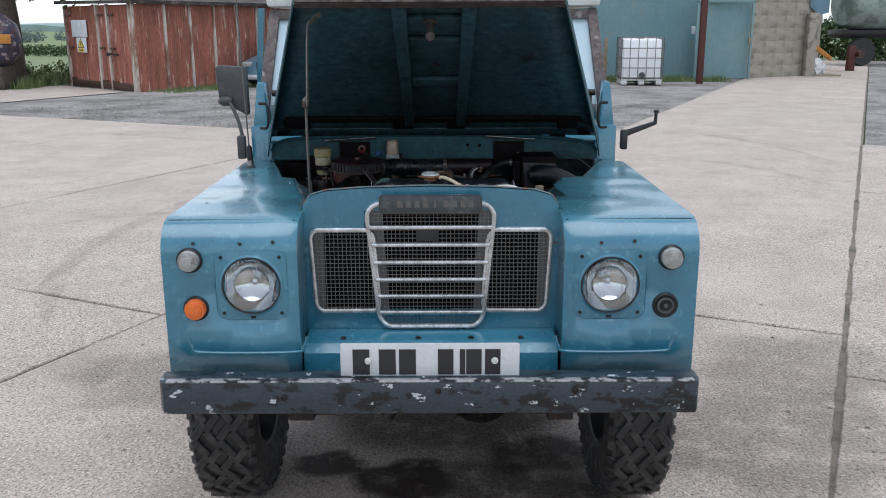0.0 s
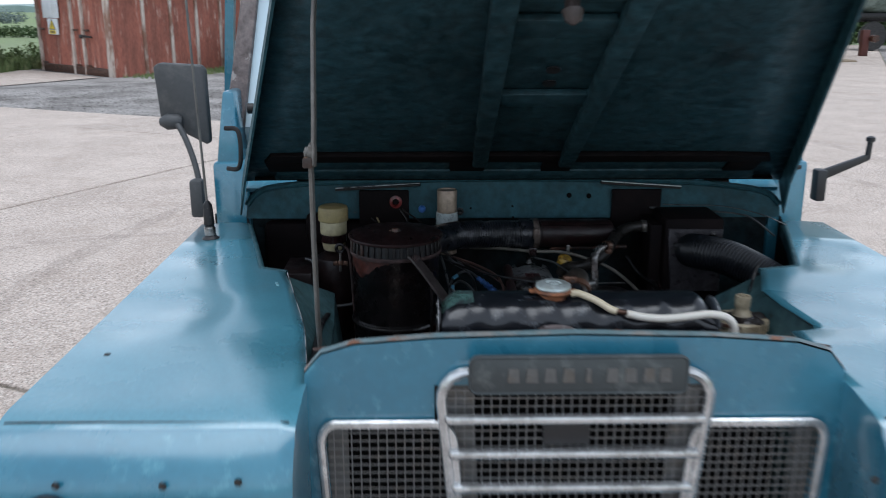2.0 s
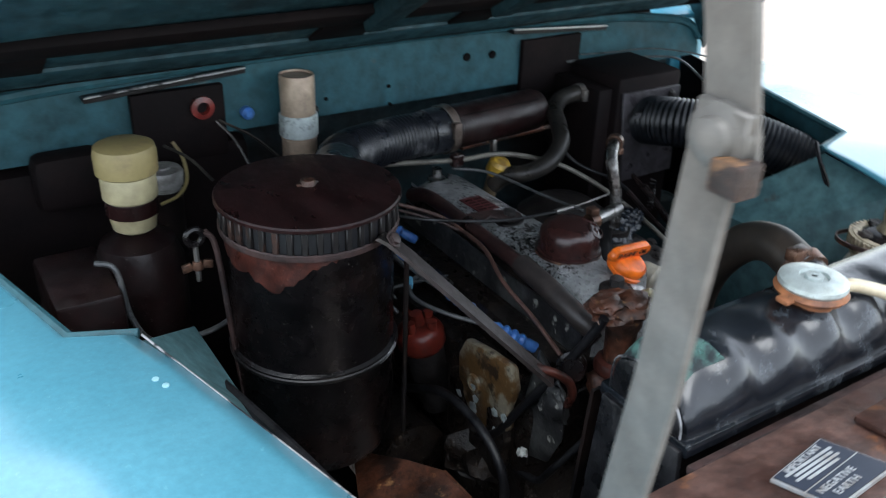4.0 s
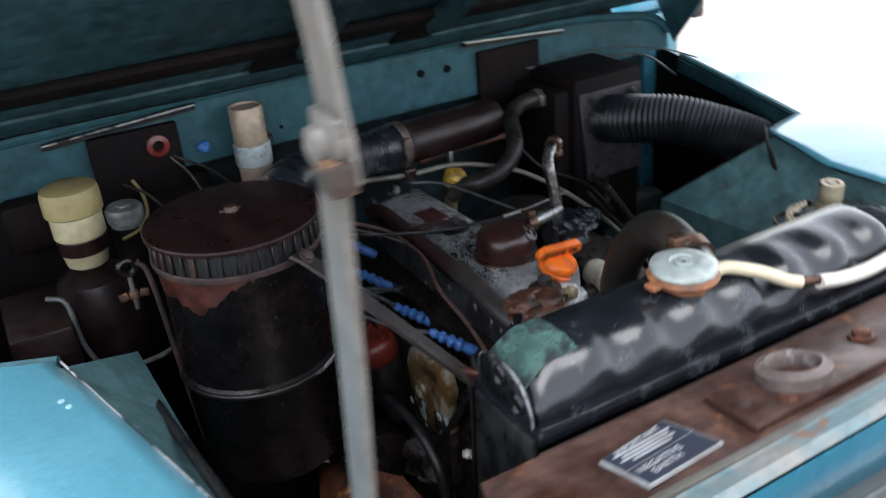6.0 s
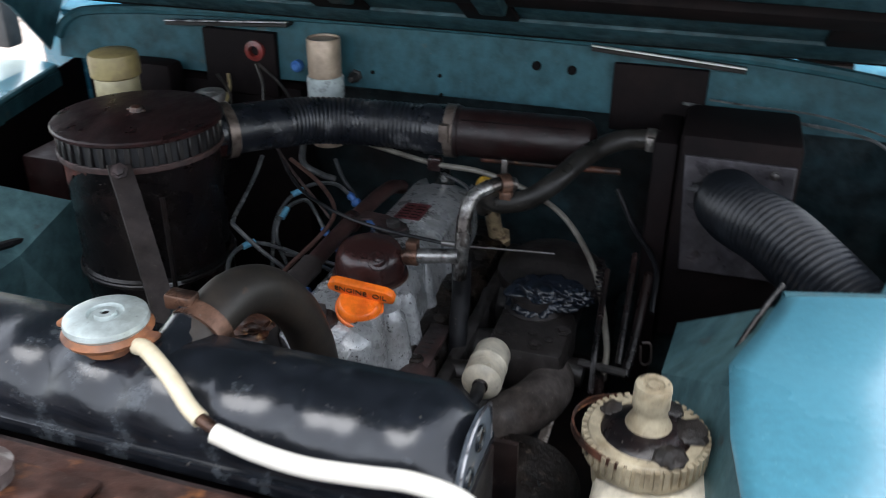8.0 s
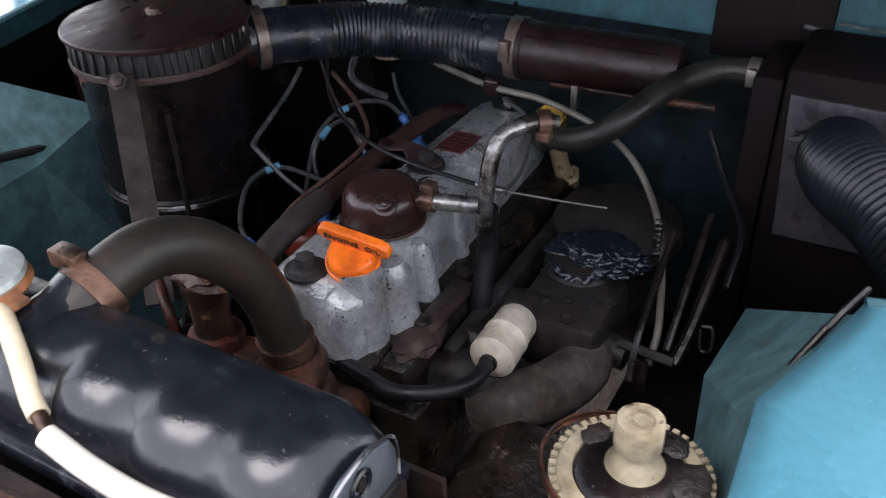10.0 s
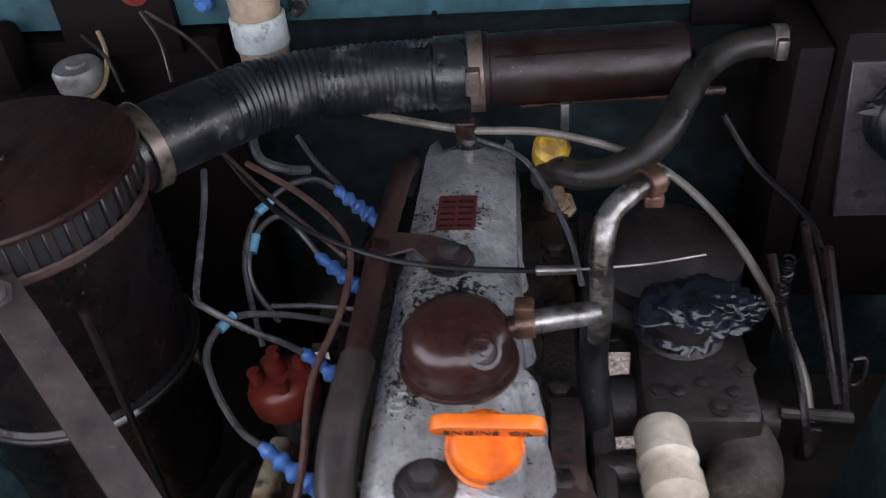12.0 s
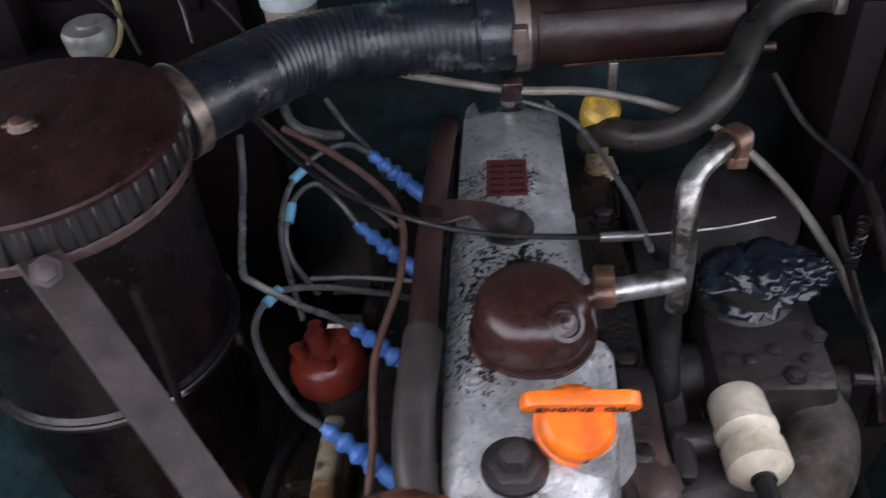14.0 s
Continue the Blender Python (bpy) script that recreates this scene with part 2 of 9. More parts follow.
LID = mat("matt_maroon_lid", (0.0175, 0.0058, 0.0057), 0.38, spec=0.3, col2=(0.016, 0.006, 0.006), scale=11, edge=(0.4, 0.65), grain=0.3, grain_scale=120, bump=0.2, col3=(0.055, 0.030, 0.024), scale3=48, edge3=(0.64, 0.74), stretch=(1, 0.5, 1))
RED_OXIDE = mat("red_oxide_stain", (0.055, 0.0150, 0.0100), 0.42, spec=0.35, col2=(0.016, 0.007, 0.006), scale=30, edge=(0.45, 0.65), grain=0.3, grain_scale=140, bump=0.25, col3=(0.10, 0.045, 0.025), scale3=60, edge3=(0.64, 0.70))
SPECK = mat("speckled_black_plate", (0.0055, 0.0055, 0.0068), 0.32, col2=(0.012, 0.012, 0.014), scale=26, edge=(0.45, 0.6), grain=0.3, grain_scale=150, bump=0.4, col3=(0.13, 0.12, 0.11), scale3=80, edge3=(0.665, 0.70), bump_dist=0.003)
GREASE = mat("oily_grime", (0.0085, 0.006, 0.005), 0.4, col2=(0.020, 0.0125, 0.0085), scale=22, edge=(0.48, 0.66), grain=0.3, grain_scale=110, bump=0.5, col3=(0.085, 0.068, 0.055), scale3=55, edge3=(0.62, 0.70), bump_dist=0.006)
RUBBER = mat("black_rubber", (0.007, 0.007, 0.0085), 0.45, spec=0.4, col2=(0.018, 0.019, 0.022), scale=16, edge=(0.55, 0.75), grain=0.2, bump=0.1)
RUBBER_HOSE = mat("perished_rubber_hose", (0.014, 0.0125, 0.011), 0.40, spec=0.35, col2=(0.030, 0.025, 0.021), scale=12, grain=0.2, grain_scale=60, bump=0.1)
DUCT_HOSE = mat("ribbed_black_hose", (0.0075, 0.0088, 0.0125), 0.34, col2=(0.16, 0.16, 0.165), scale=24, edge=(0.56, 0.74), grain=0.3, bump=0.15, col3=(0.30, 0.30, 0.30), scale3=50, edge3=(0.66, 0.74))
DUCT_BLACK = mat("ribbed_air_duct", (0.0055, 0.0066, 0.0090), 0.34, spec=0.4, col2=(0.012, 0.014, 0.018), scale=24, edge=(0.5, 0.7), grain=0.2, bump=0.08)
CABLE_TAN = mat("tan_cable_sheath", (0.135, 0.125, 0.105), 0.4, col2=(0.085, 0.075, 0.062), scale=30, grain=0.15, bump=0.05)
GRUBBY = mat("grubby_cream_plastic", (0.34, 0.29, 0.20), 0.42, col2=(0.20, 0.155, 0.095), scale=32, edge=(0.45, 0.65), grain=0.12, bump=0.08, col3=(0.02, 0.015, 0.012), scale3=60, edge3=(0.60, 0.68))
DUSTY_DARK = mat("oil_darkened_casting", (0.022, 0.0185, 0.0175), 0.42, col2=(0.010, 0.0080, 0.0076), scale=18, edge=(0.44, 0.62), grain=0.35, grain_scale=130, bump=0.6, col3=(0.105, 0.085, 0.070), scale3=60, edge3=(0.64, 0.70))
ALLOY = mat("stained_alloy", (0.40, 0.41, 0.415), 0.30, metal=0.3, col2=(0.26, 0.255, 0.25), scale=17, edge=(0.45, 0.70), grain=0.18, grain_scale=200, bump=0.35, col3=(0.10, 0.085, 0.075), scale3=60, edge3=(0.66, 0.76), coat=0.3)
# oil-filled casting pits
an, al = ALLOY.node_tree.nodes, ALLOY.node_tree.links
a_b = an["Principled BSDF"]
a_src = a_b.inputs["Base Color"].links[0].from_socket
a_pos, a_noise = an.new("ShaderNodeTexCoord"), an.new("ShaderNodeTexNoise")
a_noise.inputs["Scale"].default_value, a_noise.inputs["Detail"].default_value, a_noise.inputs["Roughness"].default_value = 230.0, 7.0, 0.62
al.new(a_pos.outputs["Object"], a_noise.inputs["Vector"])
a_add, a_fac, a_mix = [an.new(k) for k in ("ShaderNodeMath", "ShaderNodeMapRange", "ShaderNodeMix")]
# pits gather in clusters, most of all round the data plate, the dome and the left edge
a_big = an.new("ShaderNodeTexNoise")
a_big.inputs["Scale"].default_value, a_big.inputs["Detail"].default_value = 26.0, 2.0
al.new(a_pos.outputs["Object"], a_big.inputs["Vector"])
a_cl = an.new("ShaderNodeMapRange")
a_cl.inputs["From Min"].default_value, a_cl.inputs["From Max"].default_value, a_cl.inputs["To Min"].default_value, a_cl.inputs["To Max"].default_value = 0.44, 0.70, -0.12, 0.005
al.new(a_big.outputs["Fac"], a_cl.inputs["Value"])
src = a_cl.outputs["Result"]
for centre, near, far, top in (((0.043, 0.811, 0.978), 0.018, 0.056, 0.145), ((0.040, 0.690, 0.984), 0.018, 0.056, 0.145), ((0.012, 0.640, 0.980), 0.010, 0.060, 0.13), ((0.012, 0.740, 0.975), 0.010, 0.040, 0.10), ((0.018, 0.585, 0.980), 0.012, 0.030, 0.09)):
    dist_n, fall, plus = an.new("ShaderNodeVectorMath"), an.new("ShaderNodeMapRange"), an.new("ShaderNodeMath")
    dist_n.operation, dist_n.inputs[1].default_value = "DISTANCE", centre
    al.new(a_pos.outputs["Object"], dist_n.inputs[0])
    fall.inputs["From Min"].default_value, fall.inputs["From Max"].default_value, fall.inputs["To Min"].default_value, fall.inputs["To Max"].default_value = near, far, top, 0.0
    al.new(dist_n.outputs["Value"], fall.inputs["Value"])
    al.new(src, plus.inputs[0])
    al.new(fall.outputs["Result"], plus.inputs[1])
    src = plus.outputs[0]
al.new(src, a_add.inputs[0])
al.new(a_noise.outputs["Fac"], a_add.inputs[1])
a_fac.inputs["From Min"].default_value, a_fac.inputs["From Max"].default_value = 0.555, 0.590
al.new(a_add.outputs[0], a_fac.inputs["Value"])
a_mix.data_type = "RGBA"
a_mix.inputs[7].default_value = (0.014, 0.010, 0.009, 1)
al.new(a_fac.outputs["Result"], a_mix.inputs[0])
al.new(a_src, a_mix.inputs[6])
al.new(a_mix.outputs[2], a_b.inputs["Base Color"])
IRON = mat("dusty_cast_iron", (0.024, 0.0215, 0.021), 0.55, col2=(0.009, 0.007, 0.0065), scale=14, edge=(0.42, 0.62), grain=0.3, grain_scale=130, bump=0.5, col3=(0.085, 0.062, 0.047), scale3=26, edge3=(0.68, 0.76))
DUSTY = mat("dust_caked_iron", (0.060, 0.051, 0.047), 0.75, spec=0.3, col2=(0.026, 0.020, 0.017), scale=16, edge=(0.44, 0.64), grain=0.3, grain_scale=130, bump=0.5, col3=(0.12, 0.092, 0.072), scale3=30, edge3=(0.62, 0.72))
FLAKED = mat("flaking_ochre_paint", (0.125, 0.068, 0.025), 0.4, col2=(0.24, 0.21, 0.15), scale=26, edge=(0.5, 0.58), grain=0.2, bump=0.3, col3=(0.030, 0.018, 0.011), scale3=22, edge3=(0.56, 0.62))
STEEL = mat("dull_plated_steel", (0.24, 0.23, 0.22), 0.40, metal=0.85, col2=(0.17, 0.14, 0.12), scale=18, edge=(0.5, 0.7), grain=0.15, bump=0.06)
CHROME = mat("worn_bright_pipe", (0.30, 0.295, 0.285), 0.28, metal=0.8, col2=(0.05, 0.042, 0.038), scale=30, edge=(0.42, 0.58), grain=0.2, bump=0.08)
STAY = mat("painted_grey_steel", (0.125, 0.12, 0.112), 0.5, metal=0.3, col2=(0.11, 0.10, 0.09), scale=15, edge=(0.45, 0.7), grain=0.1, bump=0.05, col3=(0.16, 0.07, 0.04), scale3=20, edge3=(0.68, 0.76))
STRUT = mat("browned_steel_strut", (0.046, 0.036, 0.034), 0.45, metal=0.2, col2=(0.028, 0.022, 0.020), scale=15, edge=(0.45, 0.7), grain=0.15, bump=0.06, col3=(0.07, 0.03, 0.02), scale3=20, edge3=(0.66, 0.76))
GALV = mat("galvanised_grille", (0.60, 0.61, 0.62), 0.26, metal=0.75, col2=(0.42, 0.42, 0.42), scale=30, edge=(0.45, 0.6), grain=0.15, bump=0.06, col3=(0.21, 0.16, 0.12), scale3=40, edge3=(0.68, 0.8))
WIRE = mat("dull_grille_wire", (0.18, 0.18, 0.18), 0.45, metal=0.5, col2=(0.20, 0.185, 0.17), scale=40, grain=0.15, bump=0.05)
STRIP = mat("dull_grille_strip", (0.12, 0.12, 0.12), 0.5, metal=0.5, col2=(0.12, 0.11, 0.10), scale=40, grain=0.15, bump=0.05)
BUMPER = mat("chipped_black_paint", (0.024, 0.036, 0.047), 0.36, col2=(0.0050, 0.0065, 0.0085), scale=16, edge=(0.55, 0.58), grain=0.3, grain_scale=120, bump=0.3, col3=(0.40, 0.43, 0.45), scale3=30, edge3=(0.632, 0.650), stretch=(0.7, 1, 1.3))
WORN_EDGE = mat("bare_scuffed_metal", (0.34, 0.34, 0.35), 0.45, metal=0.4, col2=(0.022, 0.022, 0.026), scale=24, edge=(0.48, 0.55), grain=0.3, bump=0.2)
WHITE_HOSE = mat("white_vinyl_tube", (0.66, 0.63, 0.56), 0.35, col2=(0.58, 0.52, 0.41), scale=14, edge=(0.55, 0.75), grain=0.04, bump=0.02)
OLD_HOSE = mat("yellowed_vinyl_tube", (0.60, 0.52, 0.37), 0.35, col2=(0.46, 0.37, 0.23), scale=30, edge=(0.5, 0.7), grain=0.06, bump=0.03)
TOP_HOSE = mat("rust_dusted_rubber_hose", (0.017, 0.0145, 0.0125), 0.45, spec=0.35, col2=(0.028, 0.021, 0.016), scale=14, edge=(0.45, 0.65), grain=0.25, grain_scale=90, bump=0.15, col3=(0.10, 0.05, 0.025), scale3=26, edge3=(0.66, 0.74))
CREAM = mat("yellowed_plastic", (0.34, 0.30, 0.18), 0.4, col2=(0.33, 0.27, 0.16), scale=20, edge=(0.5, 0.7), grain=0.06, bump=0.03, col3=(0.10, 0.075, 0.05), scale3=45, edge3=(0.68, 0.74))
CREAM_W = mat("ivory_plastic", (0.56, 0.51, 0.41), 0.32, col2=(0.52, 0.45, 0.33), scale=24, edge=(0.5, 0.75), grain=0.05, bump=0.02, col3=(0.06, 0.045, 0.03), scale3=55, edge3=(0.7, 0.74))
OLIVE_CAP = mat("aged_yellow_cap", (0.25, 0.20, 0.085), 0.45, col2=(0.20, 0.15, 0.07), scale=30, grain=0.1, bump=0.05)
GREY_CAP = mat("grey_metal_cap", (0.30, 0.30, 0.29), 0.5, metal=0.4, col2=(0.19, 0.18, 0.17), scale=30, grain=0.15, bump=0.06)
BEIGE_CAN = mat("beige_can", (0.34, 0.265, 0.20), 0.4, metal=0.25, col2=(0.33, 0.25, 0.19), scale=18, grain=0.1, bump=0.04)
PALE_BAND = mat("pale_grey_band", (0.55, 0.56, 0.54), 0.5, col2=(0.35, 0.36, 0.33), scale=40, edge=(0.55, 0.65), grain=0.15, bump=0.1)
ORANGE = mat("orange_plastic", (0.86, 0.17, 0.012), 0.34, col2=(0.70, 0.12, 0.01), scale=25, grain=0.05, bump=0.02, col3=(0.10, 0.03, 0.01), scale3=38, edge3=(0.72, 0.76))
BLUE_BOOT = mat("blue_silicone", (0.060, 0.170, 0.46), 0.4, col2=(0.030, 0.095, 0.32), scale=60, edge=(0.5, 0.7), grain=0.06, bump=0.02)
BLUE_SLEEVE = mat("pale_blue_sleeve", (0.12, 0.34, 0.48), 0.4, col2=(0.07, 0.22, 0.36), scale=50, grain=0.06, bump=0.02)
LEAD = mat("grey_cable_sheath", (0.050, 0.053, 0.055), 0.32, col2=(0.082, 0.082, 0.080), scale=40, grain=0.1, bump=0.03)
RED = mat("red_plastic", (0.115, 0.014, 0.011), 0.4, col2=(0.18, 0.016, 0.012), scale=30, grain=0.1, bump=0.03)
RED_LABEL = mat("faded_red_label", (0.085, 0.014, 0.017), 0.55, col2=(0.055, 0.014, 0.015), scale=90, grain=0.2, grain_scale=300, bump=0.05)
YELLOW = mat("yellow_tap_plastic", (0.46, 0.29, 0.03), 0.42, col2=(0.20, 0.12, 0.03), scale=40, grain=0.1, bump=0.04)
BRASS = mat("dirty_brass", (0.33, 0.25, 0.15), 0.45, metal=0.3, col2=(0.09, 0.055, 0.035), scale=60, grain=0.2, bump=0.1)
CLIP = mat("browned_steel_clip", (0.17, 0.135, 0.115), 0.4, metal=0.6, col2=(0.06, 0.042, 0.034), scale=50, edge=(0.45, 0.65), grain=0.2, bump=0.1)
CAN_BAND = mat("speckled_grey_band", (0.37, 0.42, 0.42), 0.45, col2=(0.20, 0.225, 0.22), scale=60, edge=(0.55, 0.64), grain=0.2, bump=0.12)
DIST_RED = mat("dark_red_bakelite", (0.165, 0.024, 0.015), 0.32, col2=(0.070, 0.013, 0.010), scale=30, edge=(0.45, 0.65), grain=0.2, bump=0.1, col3=(0.16, 0.05, 0.035), scale3=60, edge3=(0.66, 0.74))
COPPER = mat("tarnished_copper_clip", (0.105, 0.055, 0.036), 0.45, metal=0.5, col2=(0.035, 0.02, 0.015), scale=50, grain=0.2, bump=0.1)
RAD = mat("flaking_black_tank", (0.009, 0.0105, 0.014), 0.21, metal=0.1, col2=(0.085, 0.098, 0.11), scale=30, edge=(0.56, 0.80), grain=0.2, grain_scale=90, bump=0.14, col3=(0.13, 0.105, 0.08), scale3=20, edge3=(0.67, 0.73), rough2=0.45, coat=0.3)
TANK_END = mat("blue_grey_tank_end", (0.075, 0.088, 0.105), 0.32, metal=0.2, col2=(0.030, 0.036, 0.045), scale=30, edge=(0.5, 0.7), grain=0.2, bump=0.12, col3=(0.16, 0.14, 0.12), scale3=40, edge3=(0.66, 0.74))
VERDIGRIS = mat("verdigris_solder", (0.10, 0.21, 0.185), 0.45, col2=(0.030, 0.038, 0.042), scale=34, edge=(0.42, 0.54), grain=0.25, bump=0.15, col3=(0.19, 0.24, 0.23), scale3=34, edge3=(0.62, 0.74))
vn, vl = VERDIGRIS.node_tree.nodes, VERDIGRIS.node_tree.links
v_pos, v_noise, v_map = vn.new("ShaderNodeTexCoord"), vn.new("ShaderNodeTexNoise"), vn.new("ShaderNodeMapRange")
v_noise.inputs["Scale"].default_value, v_noise.inputs["Detail"].default_value = 34.0, 8.0
v_map.inputs["From Min"].default_value, v_map.inputs["From Max"].default_value, v_map.inputs["To Max"].default_value = 0.32, 0.47, 0.9
vl.new(v_pos.outputs["Object"], v_noise.inputs["Vector"])
vl.new(v_noise.outputs["Fac"], v_map.inputs["Value"])
vl.new(v_map.outputs["Result"], vn["Principled BSDF"].inputs["Alpha"])
RAD_RED = mat("oxide_neck", (0.26, 0.10, 0.04), 0.6, col2=(0.14, 0.055, 0.028), scale=40, grain=0.2, bump=0.2)
CAP_STEEL = mat("zinc_cap", (0.52, 0.58, 0.57), 0.35, metal=0.5, col2=(0.42, 0.46, 0.44), scale=30, grain=0.08, bump=0.04)
PLATE_WHITE = mat("scuffed_white_plate", (0.52, 0.53, 0.54), 0.4, col2=(0.46, 0.47, 0.48), scale=8, edge=(0.45, 0.7), grain=0.06, bump=0.02, col3=(0.30, 0.31, 0.31), scale3=20, edge3=(0.62, 0.75))
PLATE_BLACK = mat("plate_black", (0.018, 0.018, 0.022), 0.45, grain=0.1, bump=0.02)
LABEL_BLUE = mat("navy_label", (0.022, 0.028, 0.045), 0.45, grain=0.1, bump=0.02)
LABEL_TEXT = mat("label_silver_ink", (0.40, 0.42, 0.44), 0.45, metal=0.2, col2=(0.24, 0.22, 0.20), scale=45, edge=(0.48, 0.66), grain=0.2, bump=0.02)
CHALK = mat("dried_pale_spatter", (0.20, 0.36, 0.41), 0.7, grain=0.2, bump=0.1)
BADGE = mat("badge_black", (0.035, 0.042, 0.045), 0.4, col2=(0.09, 0.10, 0.10), scale=22, edge=(0.55, 0.7), grain=0.12, bump=0.05)
LAMP_SILVER = mat("lamp_reflector", (0.55, 0.56, 0.57), 0.10, metal=1.0, grain=0.04, bump=0.0)
LENS = glass("lamp_glass", (0.96, 0.97, 0.97), 0.05)
lw = LENS.node_tree.nodes.new("ShaderNodeTexWave")
lw.inputs["Scale"].default_value, lw.inputs["Distortion"].default_value = 28.0, 0.0
lc, lb = LENS.node_tree.nodes.new("ShaderNodeTexCoord"), LENS.node_tree.nodes.new("ShaderNodeBump")
lb.inputs["Strength"].default_value, lb.inputs["Distance"].default_value = 0.5, 0.004
LENS.node_tree.links.new(lc.outputs["Object"], lw.inputs["Vector"])
LENS.node_tree.links.new(lw.outputs["Fac"], lb.inputs["Height"])
LENS.node_tree.links.new(lb.outputs["Normal"], LENS.node_tree.nodes["Principled BSDF"].inputs["Normal"])
LENS_CLEAR = mat("cloudy_clear_lens", (0.30, 0.30, 0.29), 0.2, col2=(0.17, 0.165, 0.16), scale=40, grain=0.1, bump=0.15, coat=0.6)
AMBER = mat("amber_lens", (0.66, 0.135, 0.012), 0.25, col2=(0.42, 0.07, 0.01), scale=45, edge=(0.5, 0.75), grain=0.06, bump=0.1, coat=0.6)
TYRE = mat("worn_tyre_rubber", (0.014, 0.0135, 0.0135), 0.6, col2=(0.05, 0.046, 0.042), scale=16, edge=(0.5, 0.7), grain=0.2, bump=0.2)
PRIMER = mat("primer_frame", (0.105, 0.082, 0.078), 0.6, col2=(0.26, 0.24, 0.23), scale=20, edge=(0.60, 0.66), grain=0.15, bump=0.1)
ROOF_WHITE = mat("cream_roof_paint", (0.66, 0.66, 0.63), 0.5, col2=(0.50, 0.50, 0.47), scale=6, grain=0.06, bump=0.03)
PLASTIC_GREY = mat("dark_grey_plastic", (0.045, 0.047, 0.05), 0.55, col2=(0.07, 0.07, 0.07), scale=14, grain=0.1, bump=0.08)
# pale blue glass, mostly diffuse and a quarter transmissive
PALE_PANE = glass("misted_windscreen_glass", (0.60, 0.72, 0.78), 0.06)
PALE_PANE.node_tree.nodes["Principled BSDF"].inputs["Transmission Weight"].default_value = 0.25
MIRROR = mat("mirror_silver", (0.85, 0.86, 0.87), 0.03, metal=1.0, grain=0.0, bump=0.0)
HEATER_GREY = mat("scratched_grey_plate", (0.048, 0.044, 0.050), 0.42, metal=0.3, col2=(0.016, 0.015, 0.016), scale=26, edge=(0.5, 0.7), grain=0.2, bump=0.1, col3=(0.11, 0.105, 0.10), scale3=60, edge3=(0.66, 0.8))
FILM_BAG = mat("glossy_film_wrap", (0.006, 0.008, 0.013), 0.24, col2=(0.014, 0.018, 0.027), scale=40, grain=0.1, bump=0.15, bump_dist=0.003)
CONCRETE = mat("worn_concrete", (0.490, 0.412, 0.358), 0.85, col2=(0.39, 0.322, 0.276), scale=1.3, edge=(0.36, 0.66), grain=0.42, grain_scale=85, bump=0.8, col3=(0.20, 0.165, 0.135), scale3=13.0, edge3=(0.62, 0.74), rand=0.05, bump_dist=0.008, stones=150.0)
cn, cl_ = CONCRETE.node_tree.nodes, CONCRETE.node_tree.links
c_b, c_pos = cn["Principled BSDF"], cn.new("ShaderNodeTexCoord")
c_src = c_b.inputs["Base Color"].links[0].from_socket
for c_scale, c_lo, c_hi, c_col, c_top in ((95.0, 0.575, 0.63, (0.72, 0.66, 0.60, 1), 0.85), (80.0, 0.58, 0.64, (0.10, 0.08, 0.066, 1), 0.8), (38.0, 0.60, 0.72, (0.22, 0.175, 0.14, 1), 0.5), (2.4, 0.52, 0.72, (0.30, 0.235, 0.19, 1), 0.35)):
    c_n, c_m, c_x = cn.new("ShaderNodeTexNoise"), cn.new("ShaderNodeMapRange"), cn.new("ShaderNodeMix")
    c_n.inputs["Scale"].default_value, c_n.inputs["Detail"].default_value = c_scale, 3.0 if c_scale > 10 else 8.0
    c_m.inputs["From Min"].default_value, c_m.inputs["From Max"].default_value, c_m.inputs["To Max"].default_value = c_lo, c_hi, c_top
    c_x.data_type, c_x.inputs[7].default_value = "RGBA", c_col
    cl_.new(c_pos.outputs["Object"], c_n.inputs["Vector"])
    cl_.new(c_n.outputs["Fac"], c_m.inputs["Value"])
    cl_.new(c_m.outputs["Result"], c_x.inputs[0])
    cl_.new(c_src, c_x.inputs[6])
    c_src = c_x.outputs[2]
cl_.new(c_src, c_b.inputs["Base Color"])
DIRT = mat("dark_joint_dirt", (0.20, 0.170, 0.140), 0.95, col2=(0.115, 0.098, 0.075), scale=3, grain=0.3, grain_scale=30, bump=0.4)
GRAVEL = mat("grey_gravel", stones=16.0, col=(0.305, 0.285, 0.27), rough=0.9, col2=(0.165, 0.152, 0.142), scale=0.8, edge=(0.42, 0.62), grain=0.6, grain_scale=36, bump=0.9, bump_dist=0.03, col3=(0.10, 0.115, 0.05), scale3=0.9, edge3=(0.68, 0.76))
FIELD = mat("field_grass", (0.165, 0.225, 0.090), 0.9, col2=(0.17, 0.205, 0.105), scale=0.06, edge=(0.4, 0.65), grain=0.3, grain_scale=3, bump=0.5, bump_dist=0.05)
GRASS = mat("grass_blades", (0.105, 0.150, 0.048), 0.7, col2=(0.19, 0.215, 0.095), scale=2.0, grain=0.25, grain_scale=8, bump=0.0)
LEAF = mat("tree_leaves", (0.045, 0.085, 0.022), 0.6, col2=(0.075, 0.11, 0.03), scale=1.5, grain=0.25, grain_scale=10, bump=0.0)
BARK = mat("bark", (0.085, 0.07, 0.055), 0.9, col2=(0.05, 0.04, 0.033), scale=6, grain=0.3, grain_scale=30, bump=0.6, bump_dist=0.02)
CORR_RED = mat("rusty_red_sheet", (0.33, 0.115, 0.078), 0.75, col2=(0.20, 0.075, 0.052), scale=3.0, edge=(0.42, 0.66), grain=0.35, grain_scale=30, bump=0.15, col3=(0.60, 0.44, 0.36), scale3=4.2, edge3=(0.58, 0.70), stretch=(1.6, 1.6, 0.30))
